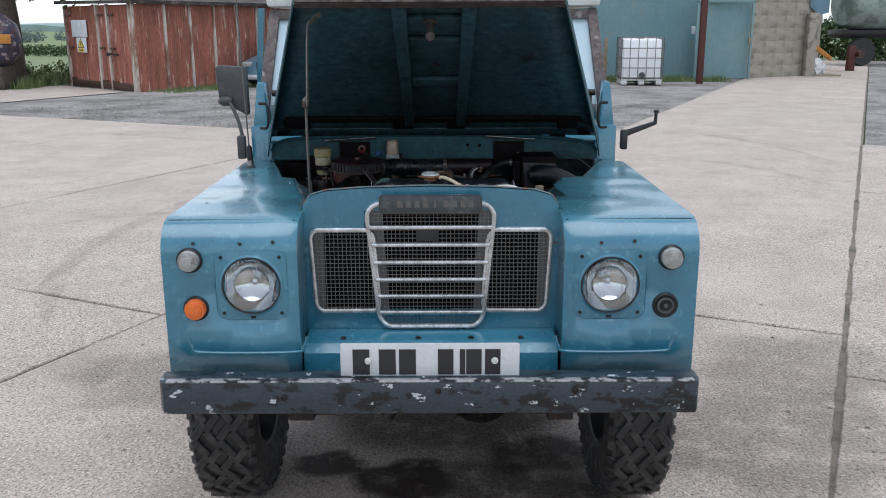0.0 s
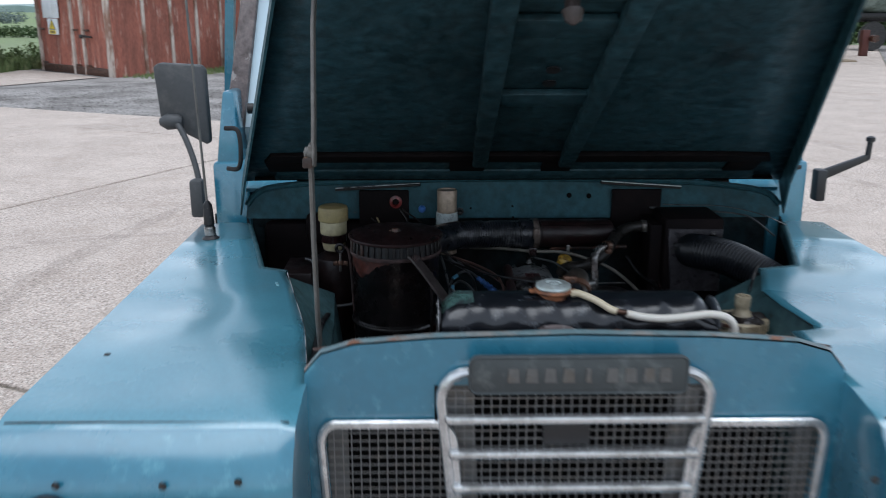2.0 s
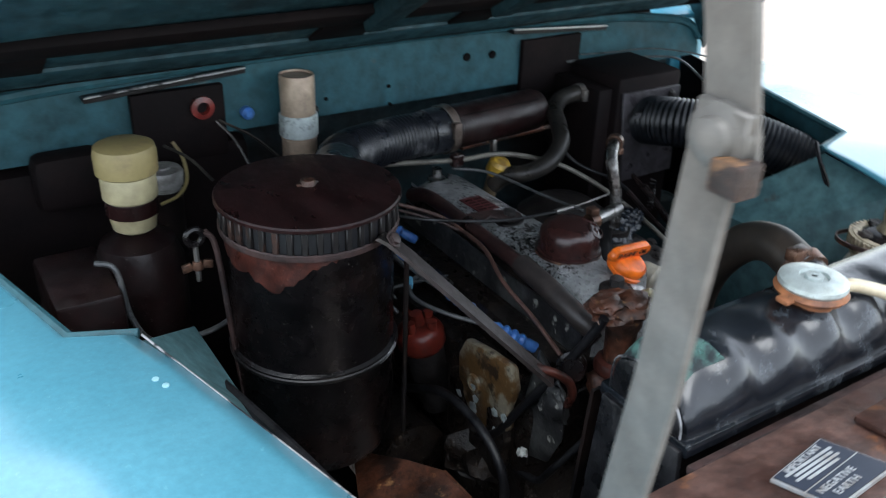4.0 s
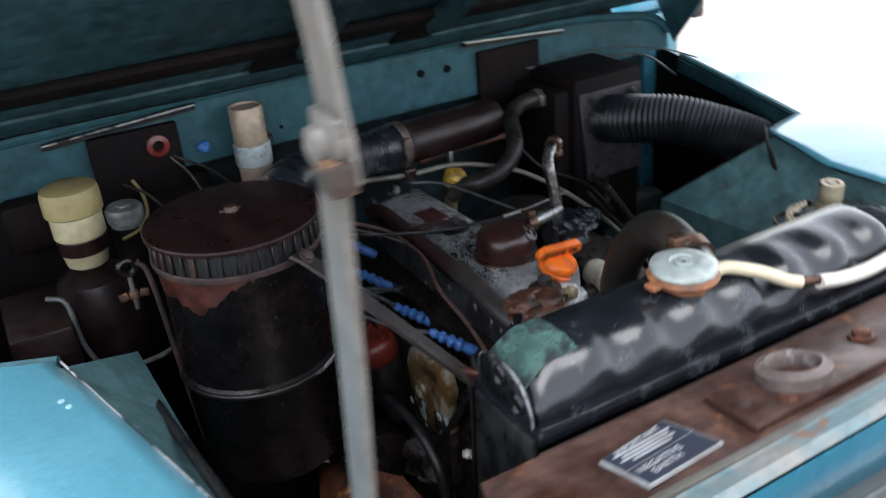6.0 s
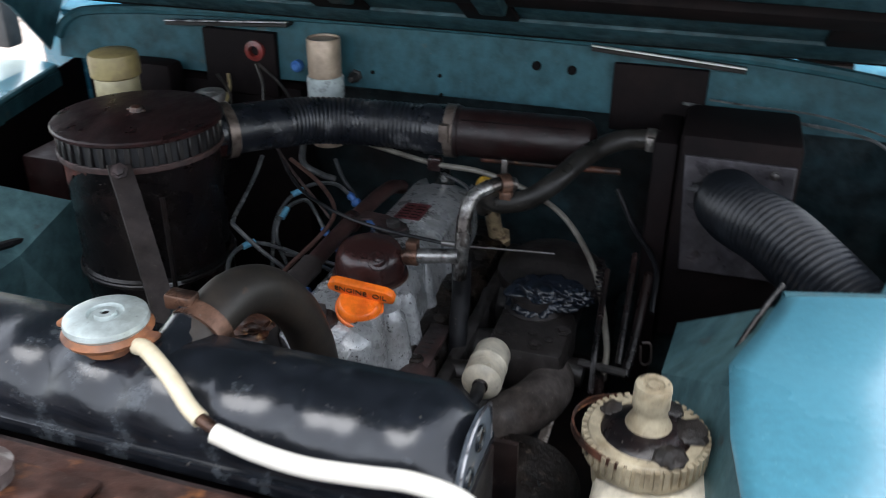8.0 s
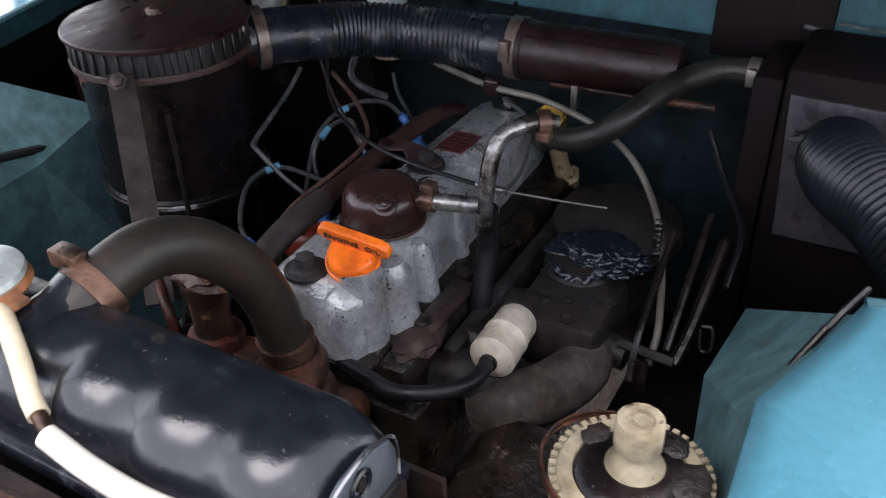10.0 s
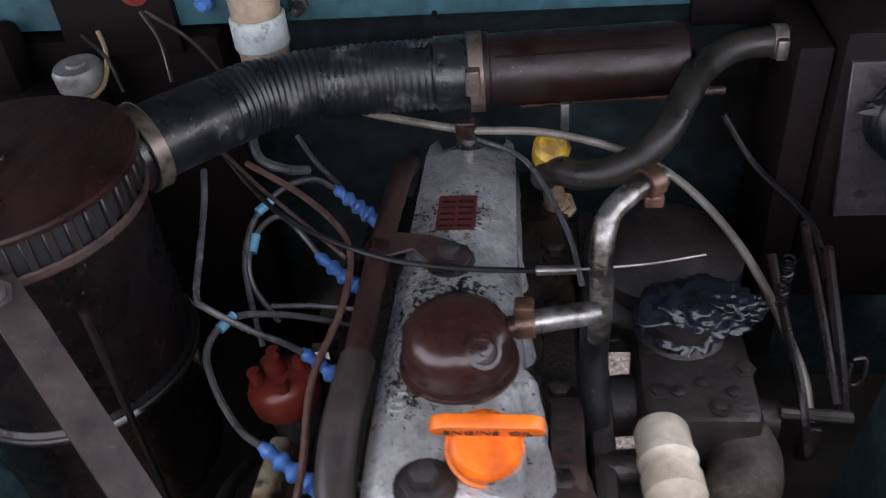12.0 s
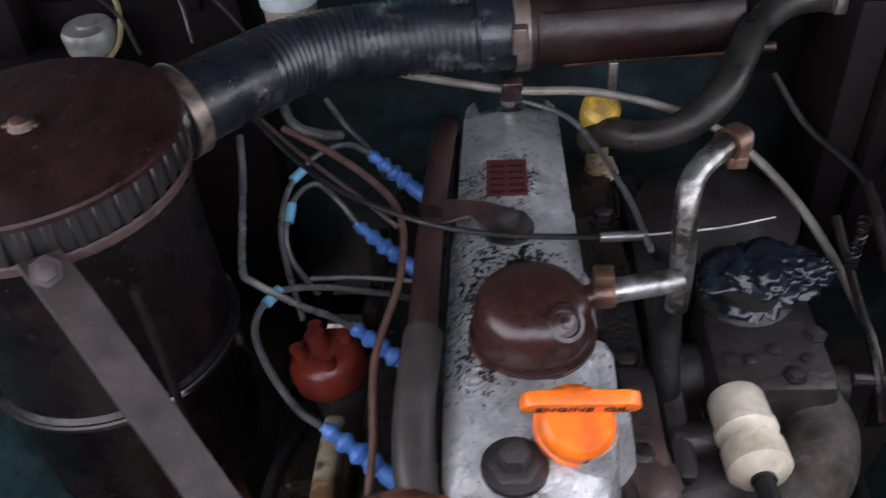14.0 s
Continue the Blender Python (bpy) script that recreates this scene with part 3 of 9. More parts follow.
TIMBER_GREY = mat("peeling_timber_post", (0.55, 0.48, 0.42), 0.8, col2=(0.24, 0.13, 0.09), scale=4, edge=(0.45, 0.6), grain=0.2, grain_scale=20, bump=0.2, stretch=(1, 1, 0.3))
ROOF_DARK = mat("dark_sheet_roof", (0.035, 0.027, 0.025), 0.85, col2=(0.11, 0.09, 0.08), scale=2, grain=0.25, grain_scale=10, bump=0.2)
BARN_BLUE = mat("weathered_teal_sheet", (0.135, 0.240, 0.265), 0.7, col2=(0.175, 0.270, 0.275), scale=0.8, edge=(0.4, 0.65), grain=0.08, grain_scale=12, bump=0.05, col3=(0.235, 0.225, 0.155), scale3=1.1, edge3=(0.56, 0.74), stretch=(1, 1, 0.6))
BLOCK = mat("concrete_block", (0.36, 0.322, 0.265), 0.9, col2=(0.25, 0.220, 0.175), scale=2.2, edge=(0.4, 0.6), grain=0.25, grain_scale=30, bump=0.4, rand=0.04, bump_dist=0.012, col3=(0.17, 0.155, 0.125), scale3=2.0, edge3=(0.54, 0.74))
MORTAR = mat("mortar", (0.33, 0.295, 0.245), 0.95, col2=(0.16, 0.15, 0.13), scale=3, grain=0.2, grain_scale=30, bump=0.3)
IBC_WHITE = mat("translucent_white_tank", (0.88, 0.89, 0.90), 0.5, col2=(0.80, 0.81, 0.82), scale=3, grain=0.04, bump=0.02)
POST_RED = mat("red_oxide_steel", (0.085, 0.026, 0.020), 0.75, col2=(0.07, 0.025, 0.02), scale=4, grain=0.25, grain_scale=25, bump=0.15)
WOOD = mat("weathered_wood", (0.24, 0.19, 0.13), 0.8, col2=(0.15, 0.115, 0.08), scale=5, grain=0.25, grain_scale=25, bump=0.25, rand=0.2)
TANK_GREEN = mat("faded_green_tank", (0.28, 0.34, 0.31), 0.8, col2=(0.12, 0.155, 0.13), scale=1.2, edge=(0.45, 0.6), grain=0.2, grain_scale=10, bump=0.15, col3=(0.16, 0.19, 0.15), scale3=3, edge3=(0.62, 0.72))
SHEETING = mat("crumpled_white_sheeting", (0.60, 0.60, 0.59), 0.5, col2=(0.36, 0.36, 0.36), scale=9, grain=0.1, grain_scale=20, bump=0.4)
SIGN_WHITE = mat("sign_white", (0.72, 0.74, 0.76), 0.5, col2=(0.62, 0.65, 0.68), scale=5, grain=0.04, bump=0.02)
SIGN_YELLOW = mat("sign_yellow", (0.78, 0.58, 0.03), 0.5, col2=(0.62, 0.47, 0.05), scale=9, grain=0.05, bump=0.02)
SIGN_INK = mat("sign_ink", (0.03, 0.03, 0.03), 0.6, grain=0.1, bump=0.02)
CAR_BLUE = mat("metallic_blue_car", (0.07, 0.15, 0.21), 0.3, metal=0.3, grain=0.05, bump=0.0, coat=0.6)
CAR_SILVER = mat("car_bright_trim", (0.55, 0.56, 0.57), 0.3, metal=0.7, grain=0.05, bump=0.0)
CAR_BLACK = mat("car_black_trim", (0.015, 0.015, 0.017), 0.4, grain=0.1, bump=0.02)
FAR_TREES = mat("hazy_far_trees", (0.12, 0.155, 0.145), 0.9, col2=(0.16, 0.195, 0.175), scale=0.3, grain=0.2, grain_scale=2, bump=0.0)
HILL = mat("hazy_far_hills", (0.24, 0.31, 0.30), 1.0, col2=(0.31, 0.37, 0.36), scale=0.012, grain=0.15, grain_scale=0.05, bump=0.0)
TRACK = mat("dried_tyre_mark", (0.215, 0.180, 0.155), 0.9, col2=(0.27, 0.23, 0.20), scale=6, grain=0.4, grain_scale=60, bump=0.3)
tn, tl = TRACK.node_tree.nodes, TRACK.node_tree.links
t_noise, t_map = tn.new("ShaderNodeTexNoise"), tn.new("ShaderNodeMapRange")
t_noise.inputs["Scale"].default_value, t_noise.inputs["Detail"].default_value = 7.0, 8.0
t_map.inputs["From Min"].default_value, t_map.inputs["From Max"].default_value, t_map.inputs["To Max"].default_value = 0.35, 0.80, 0.24
tl.new(t_noise.outputs["Fac"], t_map.inputs["Value"])
tl.new(t_map.outputs["Result"], tn["Principled BSDF"].inputs["Alpha"])
# oil brown, also used to deepen the shade under the car
OIL_SHADE = mat("oil_stain", (0.060, 0.046, 0.038), 0.5, col2=(0.034, 0.026, 0.021), scale=9, grain=0.3, grain_scale=60, bump=0.3)
on, ol = OIL_SHADE.node_tree.nodes, OIL_SHADE.node_tree.links
o_pos, o_noise, o_map = on.new("ShaderNodeTexCoord"), on.new("ShaderNodeTexNoise"), on.new("ShaderNodeMapRange")
o_noise.inputs["Scale"].default_value, o_noise.inputs["Detail"].default_value, o_noise.inputs["Roughness"].default_value = 7.0, 9.0, 0.65
o_map.inputs["From Min"].default_value, o_map.inputs["From Max"].default_value, o_map.inputs["To Max"].default_value = 0.28, 0.50, 1.0
ol.new(o_pos.outputs["Object"], o_noise.inputs["Vector"])
ol.new(o_noise.outputs["Fac"], o_map.inputs["Value"])
o_rim, o_mul = on.new("ShaderNodeAttribute"), on.new("ShaderNodeMath")
o_rim.attribute_name, o_mul.operation = "stain", "MULTIPLY"
ol.new(o_map.outputs["Result"], o_mul.inputs[0])
ol.new(o_rim.outputs["Fac"], o_mul.inputs[1])
ol.new(o_mul.outputs[0], on["Principled BSDF"].inputs["Alpha"])
BALL_PAINT = mat("mottled_dark_drum", (0.040, 0.040, 0.075), 0.5, col2=(0.085, 0.050, 0.055), scale=4.5, edge=(0.48, 0.56), grain=0.25, grain_scale=20, bump=0.1, col3=(0.33, 0.30, 0.31), scale3=6, edge3=(0.56, 0.63))
ORANGE_OLD = mat("faded_orange_mark", (0.48, 0.20, 0.035), 0.7, col2=(0.30, 0.14, 0.04), scale=6, grain=0.1, bump=0.05)


# ---- mesh helpers ----
def part(name, bm, material, parent, label="", smooth=True, angle=38):
    bmesh.ops.recalc_face_normals(bm, faces=bm.faces[:])
    me = bpy.data.meshes.new(name)
    bm.to_mesh(me)
    bm.free()
    me.materials.append(material)
    if smooth:
        me.shade_smooth()
        me.set_sharp_from_angle(angle=radians(angle))
    ob = new(name, me)
    ob.parent = parent
    return tagged(ob, label)


def twin(ob, m, parent=None, label=""):
    o = new(ob.name.split(".")[0], ob.data)
    o.parent = parent or ob.parent
    o.matrix_basis = m
    return tagged(o, label)


def thing(name, label, category, group="", at=(0, 0, 0), turn=0.0):
    ob = new(name)
    ob.matrix_basis = pose(*at, 0, 0, turn)
    return tagged(ob, label, category, group)


def box(bm, lo, hi, bev=0.0, m=None, seg=2):
    vs = bmesh.ops.create_cube(bm, size=1.0)["verts"]
    mid, size = [(a + b) / 2 for a, b in zip(lo, hi)], [abs(b - a) for a, b in zip(lo, hi)]
    for v in vs:
        v.co = Vector([c * s + o for c, s, o in zip(v.co, size, mid)])
    if bev:
        es = list({e for v in vs for e in v.link_edges})
        out = bmesh.ops.bevel(bm, geom=es, offset=bev, segments=seg, affect="EDGES", profile=0.5, clamp_overlap=True)
        vs = list({v for f in out["faces"] for v in f.verts} | {v for v in vs if v.is_valid})
    if m is not None:
        bmesh.ops.transform(bm, matrix=m, verts=vs)
    return bm


def basis(axis):
    a = Vector(axis).normalized()
    s = a.orthogonal().normalized() if abs(a.z) < 0.9 else Vector((1, 0, 0))
    s = (s - a * s.dot(a)).normalized()
    return a, s, a.cross(s)


def lathe(bm, prof, at=(0, 0, 0), axis=(0, 0, 1), seg=32, close=True):
    a, s, t = basis(axis)
    at = Vector(at)
    rings = []
    for r, h in prof:
        rings.append([bm.verts.new(at + a * h + (s * math.cos(2 * math.pi * i / seg) + t * math.sin(2 * math.pi * i / seg)) * max(r, 1e-5)) for i in range(seg)])
    for p, q in zip(rings, rings[1:]):
        for i in range(seg):
            bm.faces.new((p[i], p[(i + 1) % seg], q[(i + 1) % seg], q[i]))
    if close:
        bm.faces.new(rings[0][::-1])
        bm.faces.new(rings[-1])
    return bm


def cyl(bm, p, q, r, r2=None, seg=16):
    d = Vector(q) - Vector(p)
    return lathe(bm, [(r, 0), (r if r2 is None else r2, d.length)], p, d, seg)


def smoothed(pts, n=8):
    pts = [Vector(p) for p in pts]
    ext = [2 * pts[0] - pts[1], *pts, 2 * pts[-1] - pts[-2]]
    out = []
    for i in range(1, len(ext) - 2):
        a, b, c, d = ext[i - 1:i + 3]
        for k in range(n):
            t = k / n
            out.append(0.5 * ((2 * b) + (c - a) * t + (2 * a - 5 * b + 4 * c - d) * t * t + (3 * b - a - 3 * c + d) * t ** 3))
    return [*out, pts[-1]]


def sweep(bm, pts, r, seg=10, n=8, rib=None, curve=True):
    """A tube along pts; r is a radius or a function of the length run; rib = (pitch, depth) makes a ribbed hose."""
    line = smoothed(pts, n) if curve else [Vector(p) for p in pts]
    if rib:
        run, total = [0.0], 0.0
        for p, q in zip(line, line[1:]):
            total += (q - p).length
            run.append(total)
        steps = int(total / rib[0]) * 4
        fine = []
        for k in range(steps + 1):
            s = total * k / steps
            j = max(i for i in range(len(run)) if run[i] <= s + 1e-9)
            j = min(j, len(line) - 2)
            f = (s - run[j]) / max(run[j + 1] - run[j], 1e-9)
            fine.append(line[j].lerp(line[j + 1], f))
        line = fine
    rings, side, total = [], None, 0.0
    for i, p in enumerate(line):
        d = (line[min(i + 1, len(line) - 1)] - line[max(i - 1, 0)]).normalized()
        if side is None:
            side = d.orthogonal().normalized()
        side = (side - d * side.dot(d)).normalized()
        up = d.cross(side)
        if i:
            total += (p - line[i - 1]).length
        rad = r(total) if callable(r) else r
        if rib:
            rad += rib[1] * (1, 0.6, -0.6, 0.2)[i % 4]
        rings.append([bm.verts.new(p + (side * math.cos(2 * math.pi * k / seg) + up * math.sin(2 * math.pi * k / seg)) * rad) for k in range(seg)])
    for p, q in zip(rings, rings[1:]):
        for i in range(seg):
            bm.faces.new((p[i], p[(i + 1) % seg], q[(i + 1) % seg], q[i]))
    bm.faces.new(rings[0][::-1])
    bm.faces.new(rings[-1])
    return bm


def slab(bm, poly, off, bev=0.0, seg=2):
    """A flat polygon given thickness by the vector off."""
    vs = [bm.verts.new(p) for p in poly]
    f = bm.faces.new(vs)
    got = bmesh.ops.extrude_face_region(bm, geom=[f])
    up = [g for g in got["geom"] if isinstance(g, bmesh.types.BMVert)]
    bmesh.ops.translate(bm, vec=off, verts=up)
    if bev:
        es = list({e for v in (*vs, *up) for e in v.link_edges})
        bmesh.ops.bevel(bm, geom=es, offset=bev, segments=seg, affect="EDGES", profile=0.5, clamp_overlap=True)
    return bm


def arc(cx, cy, r, a0, a1, n=6):
    return [(cx + r * math.cos(radians(a0 + (a1 - a0) * i / n)), cy + r * math.sin(radians(a0 + (a1 - a0) * i / n))) for i in range(n + 1)]


def rounded(x0, y0, x1, y1, r, n=5):
    return arc(x1 - r, y1 - r, r, 0, 90, n) + arc(x0 + r, y1 - r, r, 90, 180, n) + arc(x0 + r, y0 + r, r, 180, 270, n) + arc(x1 - r, y0 + r, r, 270, 360, n)


def bolt(bm, at, axis, r=0.008, h=0.006):
    return lathe(bm, [(r * 1.5, 0), (r * 1.5, h * 0.25), (r, h * 0.3), (r, h), (r * 0.7, h * 1.15)], at, axis, 6)


def crumple(bm, at, size, seed, n=14):
    vs = bmesh.ops.create_icosphere(bm, subdivisions=3, radius=1.0)["verts"]
    for v in vs:
        c = v.co.copy()
        k = 1 + 0.35 * noise.noise(c * 2.2 + Vector((seed, 0, 0))) + 0.22 * noise.noise(c * 6 + Vector((0, seed, 0)))
        v.co = Vector((at[0] + c.x * size[0] * k, at[1] + c.y * size[1] * k, max(at[2] - size[2] * 0.3, at[2] + c.z * size[2] * k)))
    return bm


def lerp(a, b, f):
    return a + (b - a) * f


# ---- the old off-road car ----
CX = 0.012
car = thing("off_road_car", "faded marine blue old off-road car with its bonnet propped open", "car")


def wing(side):
    """side -1: the wing at x < 0."""
    xo = CX + side * 0.81
    inner = [(-0.175, 0.405), (0.02, 0.405), (0.24, 0.440), (0.575, 0.524), (0.597, 0.580), (1.0, 0.685)]
    if side > 0:
        inner = [(-0.175, 0.408), (0.02, 0.408), (0.210, 0.410), (0.214, 0.440), (0.222, 0.455), (0.24, 0.462), (0.346, 0.447), (0.44, 0.443), (0.505, 0.467), (0.580, 0.490), (0.600, 0.579), (0.80, 0.646), (1.0, 0.706)]

    def xin(y):
        for (y0, a), (y1, b) in zip(inner, inner[1:]):
            if y <= y1:
                return CX + side * (a + (b - a) * (y - y0) / (y1 - y0))
        return CX + side * inner[-1][1]

    def prof(d):
        p = [(-0.175 + d, z) for z in (0.575, 0.70, 0.83, 0.965)]
        p += [(y, z) for y, z in arc(-0.075, 0.965, 0.10 - d, 180, 90, 7)][1:]
        p += [(y, 1.065 - d) for y in (-0.03, 0.02, 0.13, 0.210, 0.214, 0.222, 0.232, 0.24, 0.346, 0.44, 0.505, 0.578, 0.600, 0.8, 1.0)]
        return p

    bm = bmesh.new()
    rows, r = [], 0.045
    for k in range(6):
        th = math.pi / 2 * k / 5
        rows.append([bm.verts.new((xo - side * r * (1 - math.cos(math.pi / 2 - th)), y, z)) for y, z in prof(r * (1 - math.sin(th)))])
    for f in (0.3, 0.6, 0.94):
        rows.append([bm.verts.new((xo - side * r + (xin(y) - xo + side * r) * f, y, z + 0.004 * math.sin(f * 3.1) * (y > 0))) for y, z in prof(0)])
    rows.append([bm.verts.new((xin(y), y + (0.012 if y < -0.12 else 0), z - (0.006 if y < -0.03 else 0.0))) for y, z in prof(0)])
    for i, (p, q) in enumerate(zip(rows, rows[1:])):
        for j, (a, b, c, d) in enumerate(zip(p, p[1:], q[1:], q)):
            if not (5 <= i <= 7 and j <= 2):
                bm.faces.new((a, b, c, d))
    # front skin with a round opening for the headlamp
    loop = [*[rows[5][k] for k in range(4)], rows[6][3], rows[7][3], *[rows[8][k] for k in (3, 2, 1, 0)], rows[7][0], rows[6][0]]
    lx, lz = (-0.53 if side < 0 else 0.557), 0.8725
    ring = [bm.verts.new((lx + 0.087 * math.cos(2 * math.pi * k / 40), -0.175, lz + 0.087 * math.sin(2 * math.pi * k / 40))) for k in range(40)]
    es = [bm.edges.get((p, q)) or bm.edges.new((p, q)) for lp in (loop, ring) for p, q in zip(lp, lp[1:] + lp[:1])]
    bmesh.ops.triangle_fill(bm, use_beauty=True, edges=es)
    o = rows[0]
    low = [bm.verts.new((xo, 1.0, 0.62)), bm.verts.new((xo, 0.66, 0.62)), *[bm.verts.new((xo, 0.2 + 0.46 * math.cos(radians(a)), 0.40 + 0.46 * math.sin(radians(a)))) for a in (40, 65, 90, 115, 140)], bm.verts.new((xo, -0.12, 0.575))]
    bm.faces.new([*o, *low])
    i = [v for v in rows[-1] if v.co.y < 0.03]
    back = [bm.verts.new((xin(0), 0.02, 0.575))]
    bm.faces.new([*i, *back])
    ob = part("wing", bm, BLUE, car, "faded blue front wing with headlamp panel", angle=50)
    ob.data.materials.append(SKYLIT_BLUE)
    # upward faces take the paler blue, so part of their skylight is colour
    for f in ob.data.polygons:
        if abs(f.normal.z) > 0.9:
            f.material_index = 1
    sol = ob.modifiers.new("sheet", "SOLIDIFY")
    sol.thickness, sol.offset = 0.003, 0
    # crease, pressed line, rivets
    bm = bmesh.new()
    sweep(bm, [(xo - side * 0.004, -0.098, 1.046), (xo - side * 0.016, -0.106, 1.0565), (xo - side * 0.04, -0.107, 1.0605), (xin(0) + side * 0.008, -0.107, 1.0585)], 0.0017, 6, 3)
    part("seam", bm, BLACK, ob)
    cxl = (-0.53 if side < 0 else 0.557)
    bm = bmesh.new()
    z0 = 0.655
    a, b = cxl - 0.16 * (1 if side < 0 else 0.72), cxl + 0.16 * (0.72 if side < 0 else 1)
    sweep(bm, [(a - 0.045, -0.176, z0 + 0.05), (a - 0.035, -0.176, z0 + 0.02), (a, -0.176, z0), (b, -0.176, z0), (b + 0.035, -0.176, z0 + 0.02), (b + 0.045, -0.176, z0 + 0.05)], 0.005, 8, 6)
    part("pressed_line", bm, BLUE, ob)
    for dx in (-0.17, -0.03, 0.07):
        part("rivet", bolt(bmesh.new(), (cxl + dx, -0.175, 1.005 + 0.004 * math.sin(dx * 40)), (0, -1, 0), 0.004, 0.003), IRON, ob)
    # inner wing wall towards the engine
    bm = bmesh.new()
    x = lambda y: xin(y) + side * 0.006  # noqa: E731
    upper = [(x(y), y, 1.058) for y in (0.0, 0.24, 0.42, 0.57)]
    lower = [(CX + side * w, y, z) for w, y, z in ((0.425, 0.0, 0.96), (0.432, 0.24, 0.95), (0.420, 0.40, 0.945), (0.430 if side < 0 else 0.390, 0.58, 0.950))]
    tip, foot = (CX + side * (0.440 if side < 0 else 0.398), 0.700, 0.975 if side < 0 else 0.940), (CX + side * 0.40, 0.75, 0.62)
    v = [[bm.verts.new(p) for p in row] for row in (upper, lower, [(p[0] + side * 0.012, p[1], 0.62) for p in lower])]
    vt, vf = bm.verts.new(tip), bm.verts.new(foot)
    for p, q in zip(v, v[1:]):
        for a, b, c, d in zip(p, p[1:], q[1:], q):
            bm.faces.new((a, b, c, d))
    bm.faces.new((v[0][3], vt, v[1][3]))
    bm.faces.new((v[1][3], vt, vf, v[2][3]))
    iw = part("inner_wing", bm, BLUE_SHELF, car, "dusty blue inner wing panel with skylight in its colour", smooth=False)
    sheet_m = iw.modifiers.new("sheet", "SOLIDIFY")
    sheet_m.thickness, sheet_m.offset = 0.003, 0
    bm = bmesh.new()
    if side < 0:
        sweep(bm, [(CX - 0.418, 0.16, 1.025), (CX - 0.435, 0.40, 1.002), (CX - 0.442, 0.58, 0.965), (CX - 0.440, 0.72, 0.92)], 0.006, 8, 6)
    else:
        sweep(bm, [(0.480, 0.555, 1.050), (0.464, 0.525, 1.028), (0.446, 0.494, 0.996), (0.436, 0.468, 0.955), (0.43, 0.45, 0.90)], 0.0026, 8, 6)
    part("side_cable", bm, RUBBER if side < 0 else BLACK_RUST, ob, "cable along the inner wing")
    # near-black panels; the shade of the space under the wing is their colour
    panels = [((xin(y0), y0, 0.01), (xin(y1), y1, 0.01)) for (y0, _), (y1, _) in zip(inner[-3:], inner[-2:])]
    # added strip that shuts out a bright gap further back
    panels.append(((xin(1.0), 1.0, 0.01), (xin(1.0) + side * 0.03, 1.105, 0.0)))
    for (xa, ya, ka), (xb, yb, kb) in panels:
        bm = bmesh.new()
        slab(bm, [(xa, ya, 1.061), (xb, yb, 1.061), (xb + side * kb, yb, 0.62), (xa + side * ka, ya, 0.62)], (side * 0.004, 0.001, 0))
        part("side_panel", bm, DEAD_BLACK, car, "near-black panel in the dark space beside the engine", smooth=False)
    bm = bmesh.new()
    sweep(bm, [(xin(0.575), 0.575, 1.064), (xin(0.600), 0.60, 1.064), (xin(0.80), 0.80, 1.064), (xin(1.0), 0.99, 1.064)], 0.006, 8, 1, curve=False)
    part("edge_trim", bm, BLUE_IN, ob, "dull blue turned-down edge")
    bm = bmesh.new()
    for y0, y1 in ((0.61, 0.80), (0.80, 0.99)):
        slab(bm, [(xin(y0) - side * 0.006, y0, 1.060), (xin(y1) - side * 0.006, y1, 1.060), (xin(y1) - side * 0.006, y1, 1.034), (xin(y0) - side * 0.006, y0, 1.036)], (side * 0.003, 0, 0))
    part("edge_flange", bm, BLUE_IN, ob, smooth=False)
    if side < 0:
        bm = bmesh.new()
        sweep(bm, [(xin(y) - side * 0.0005, y, 1.0655) for y in (0.03, 0.24, 0.40, 0.57)], 0.0013, 6, 4, curve=False)
        part("worn_edge", bm, WORN_EDGE, ob, "scuffed bare metal edge")
        for sx, sy in ((-0.520, 0.492), (-0.515, 0.479)):
            part("smear", lathe(bmesh.new(), [(0.0035, 0.0), (0.0030, 0.0012), (0.0005, 0.0015)], (sx, sy, 1.0675), (0, 0, 1), 10), CHALK, ob, "small whitish spatter")
        part("dent", lathe(bmesh.new(), [(0.006, 0.0), (0.005, 0.0010), (0.0005, 0.0012)], (-0.730, 0.118, 1.0675), (0, 0, 1), 9), BLACK, ob, "dark chip in the paint")
    return ob


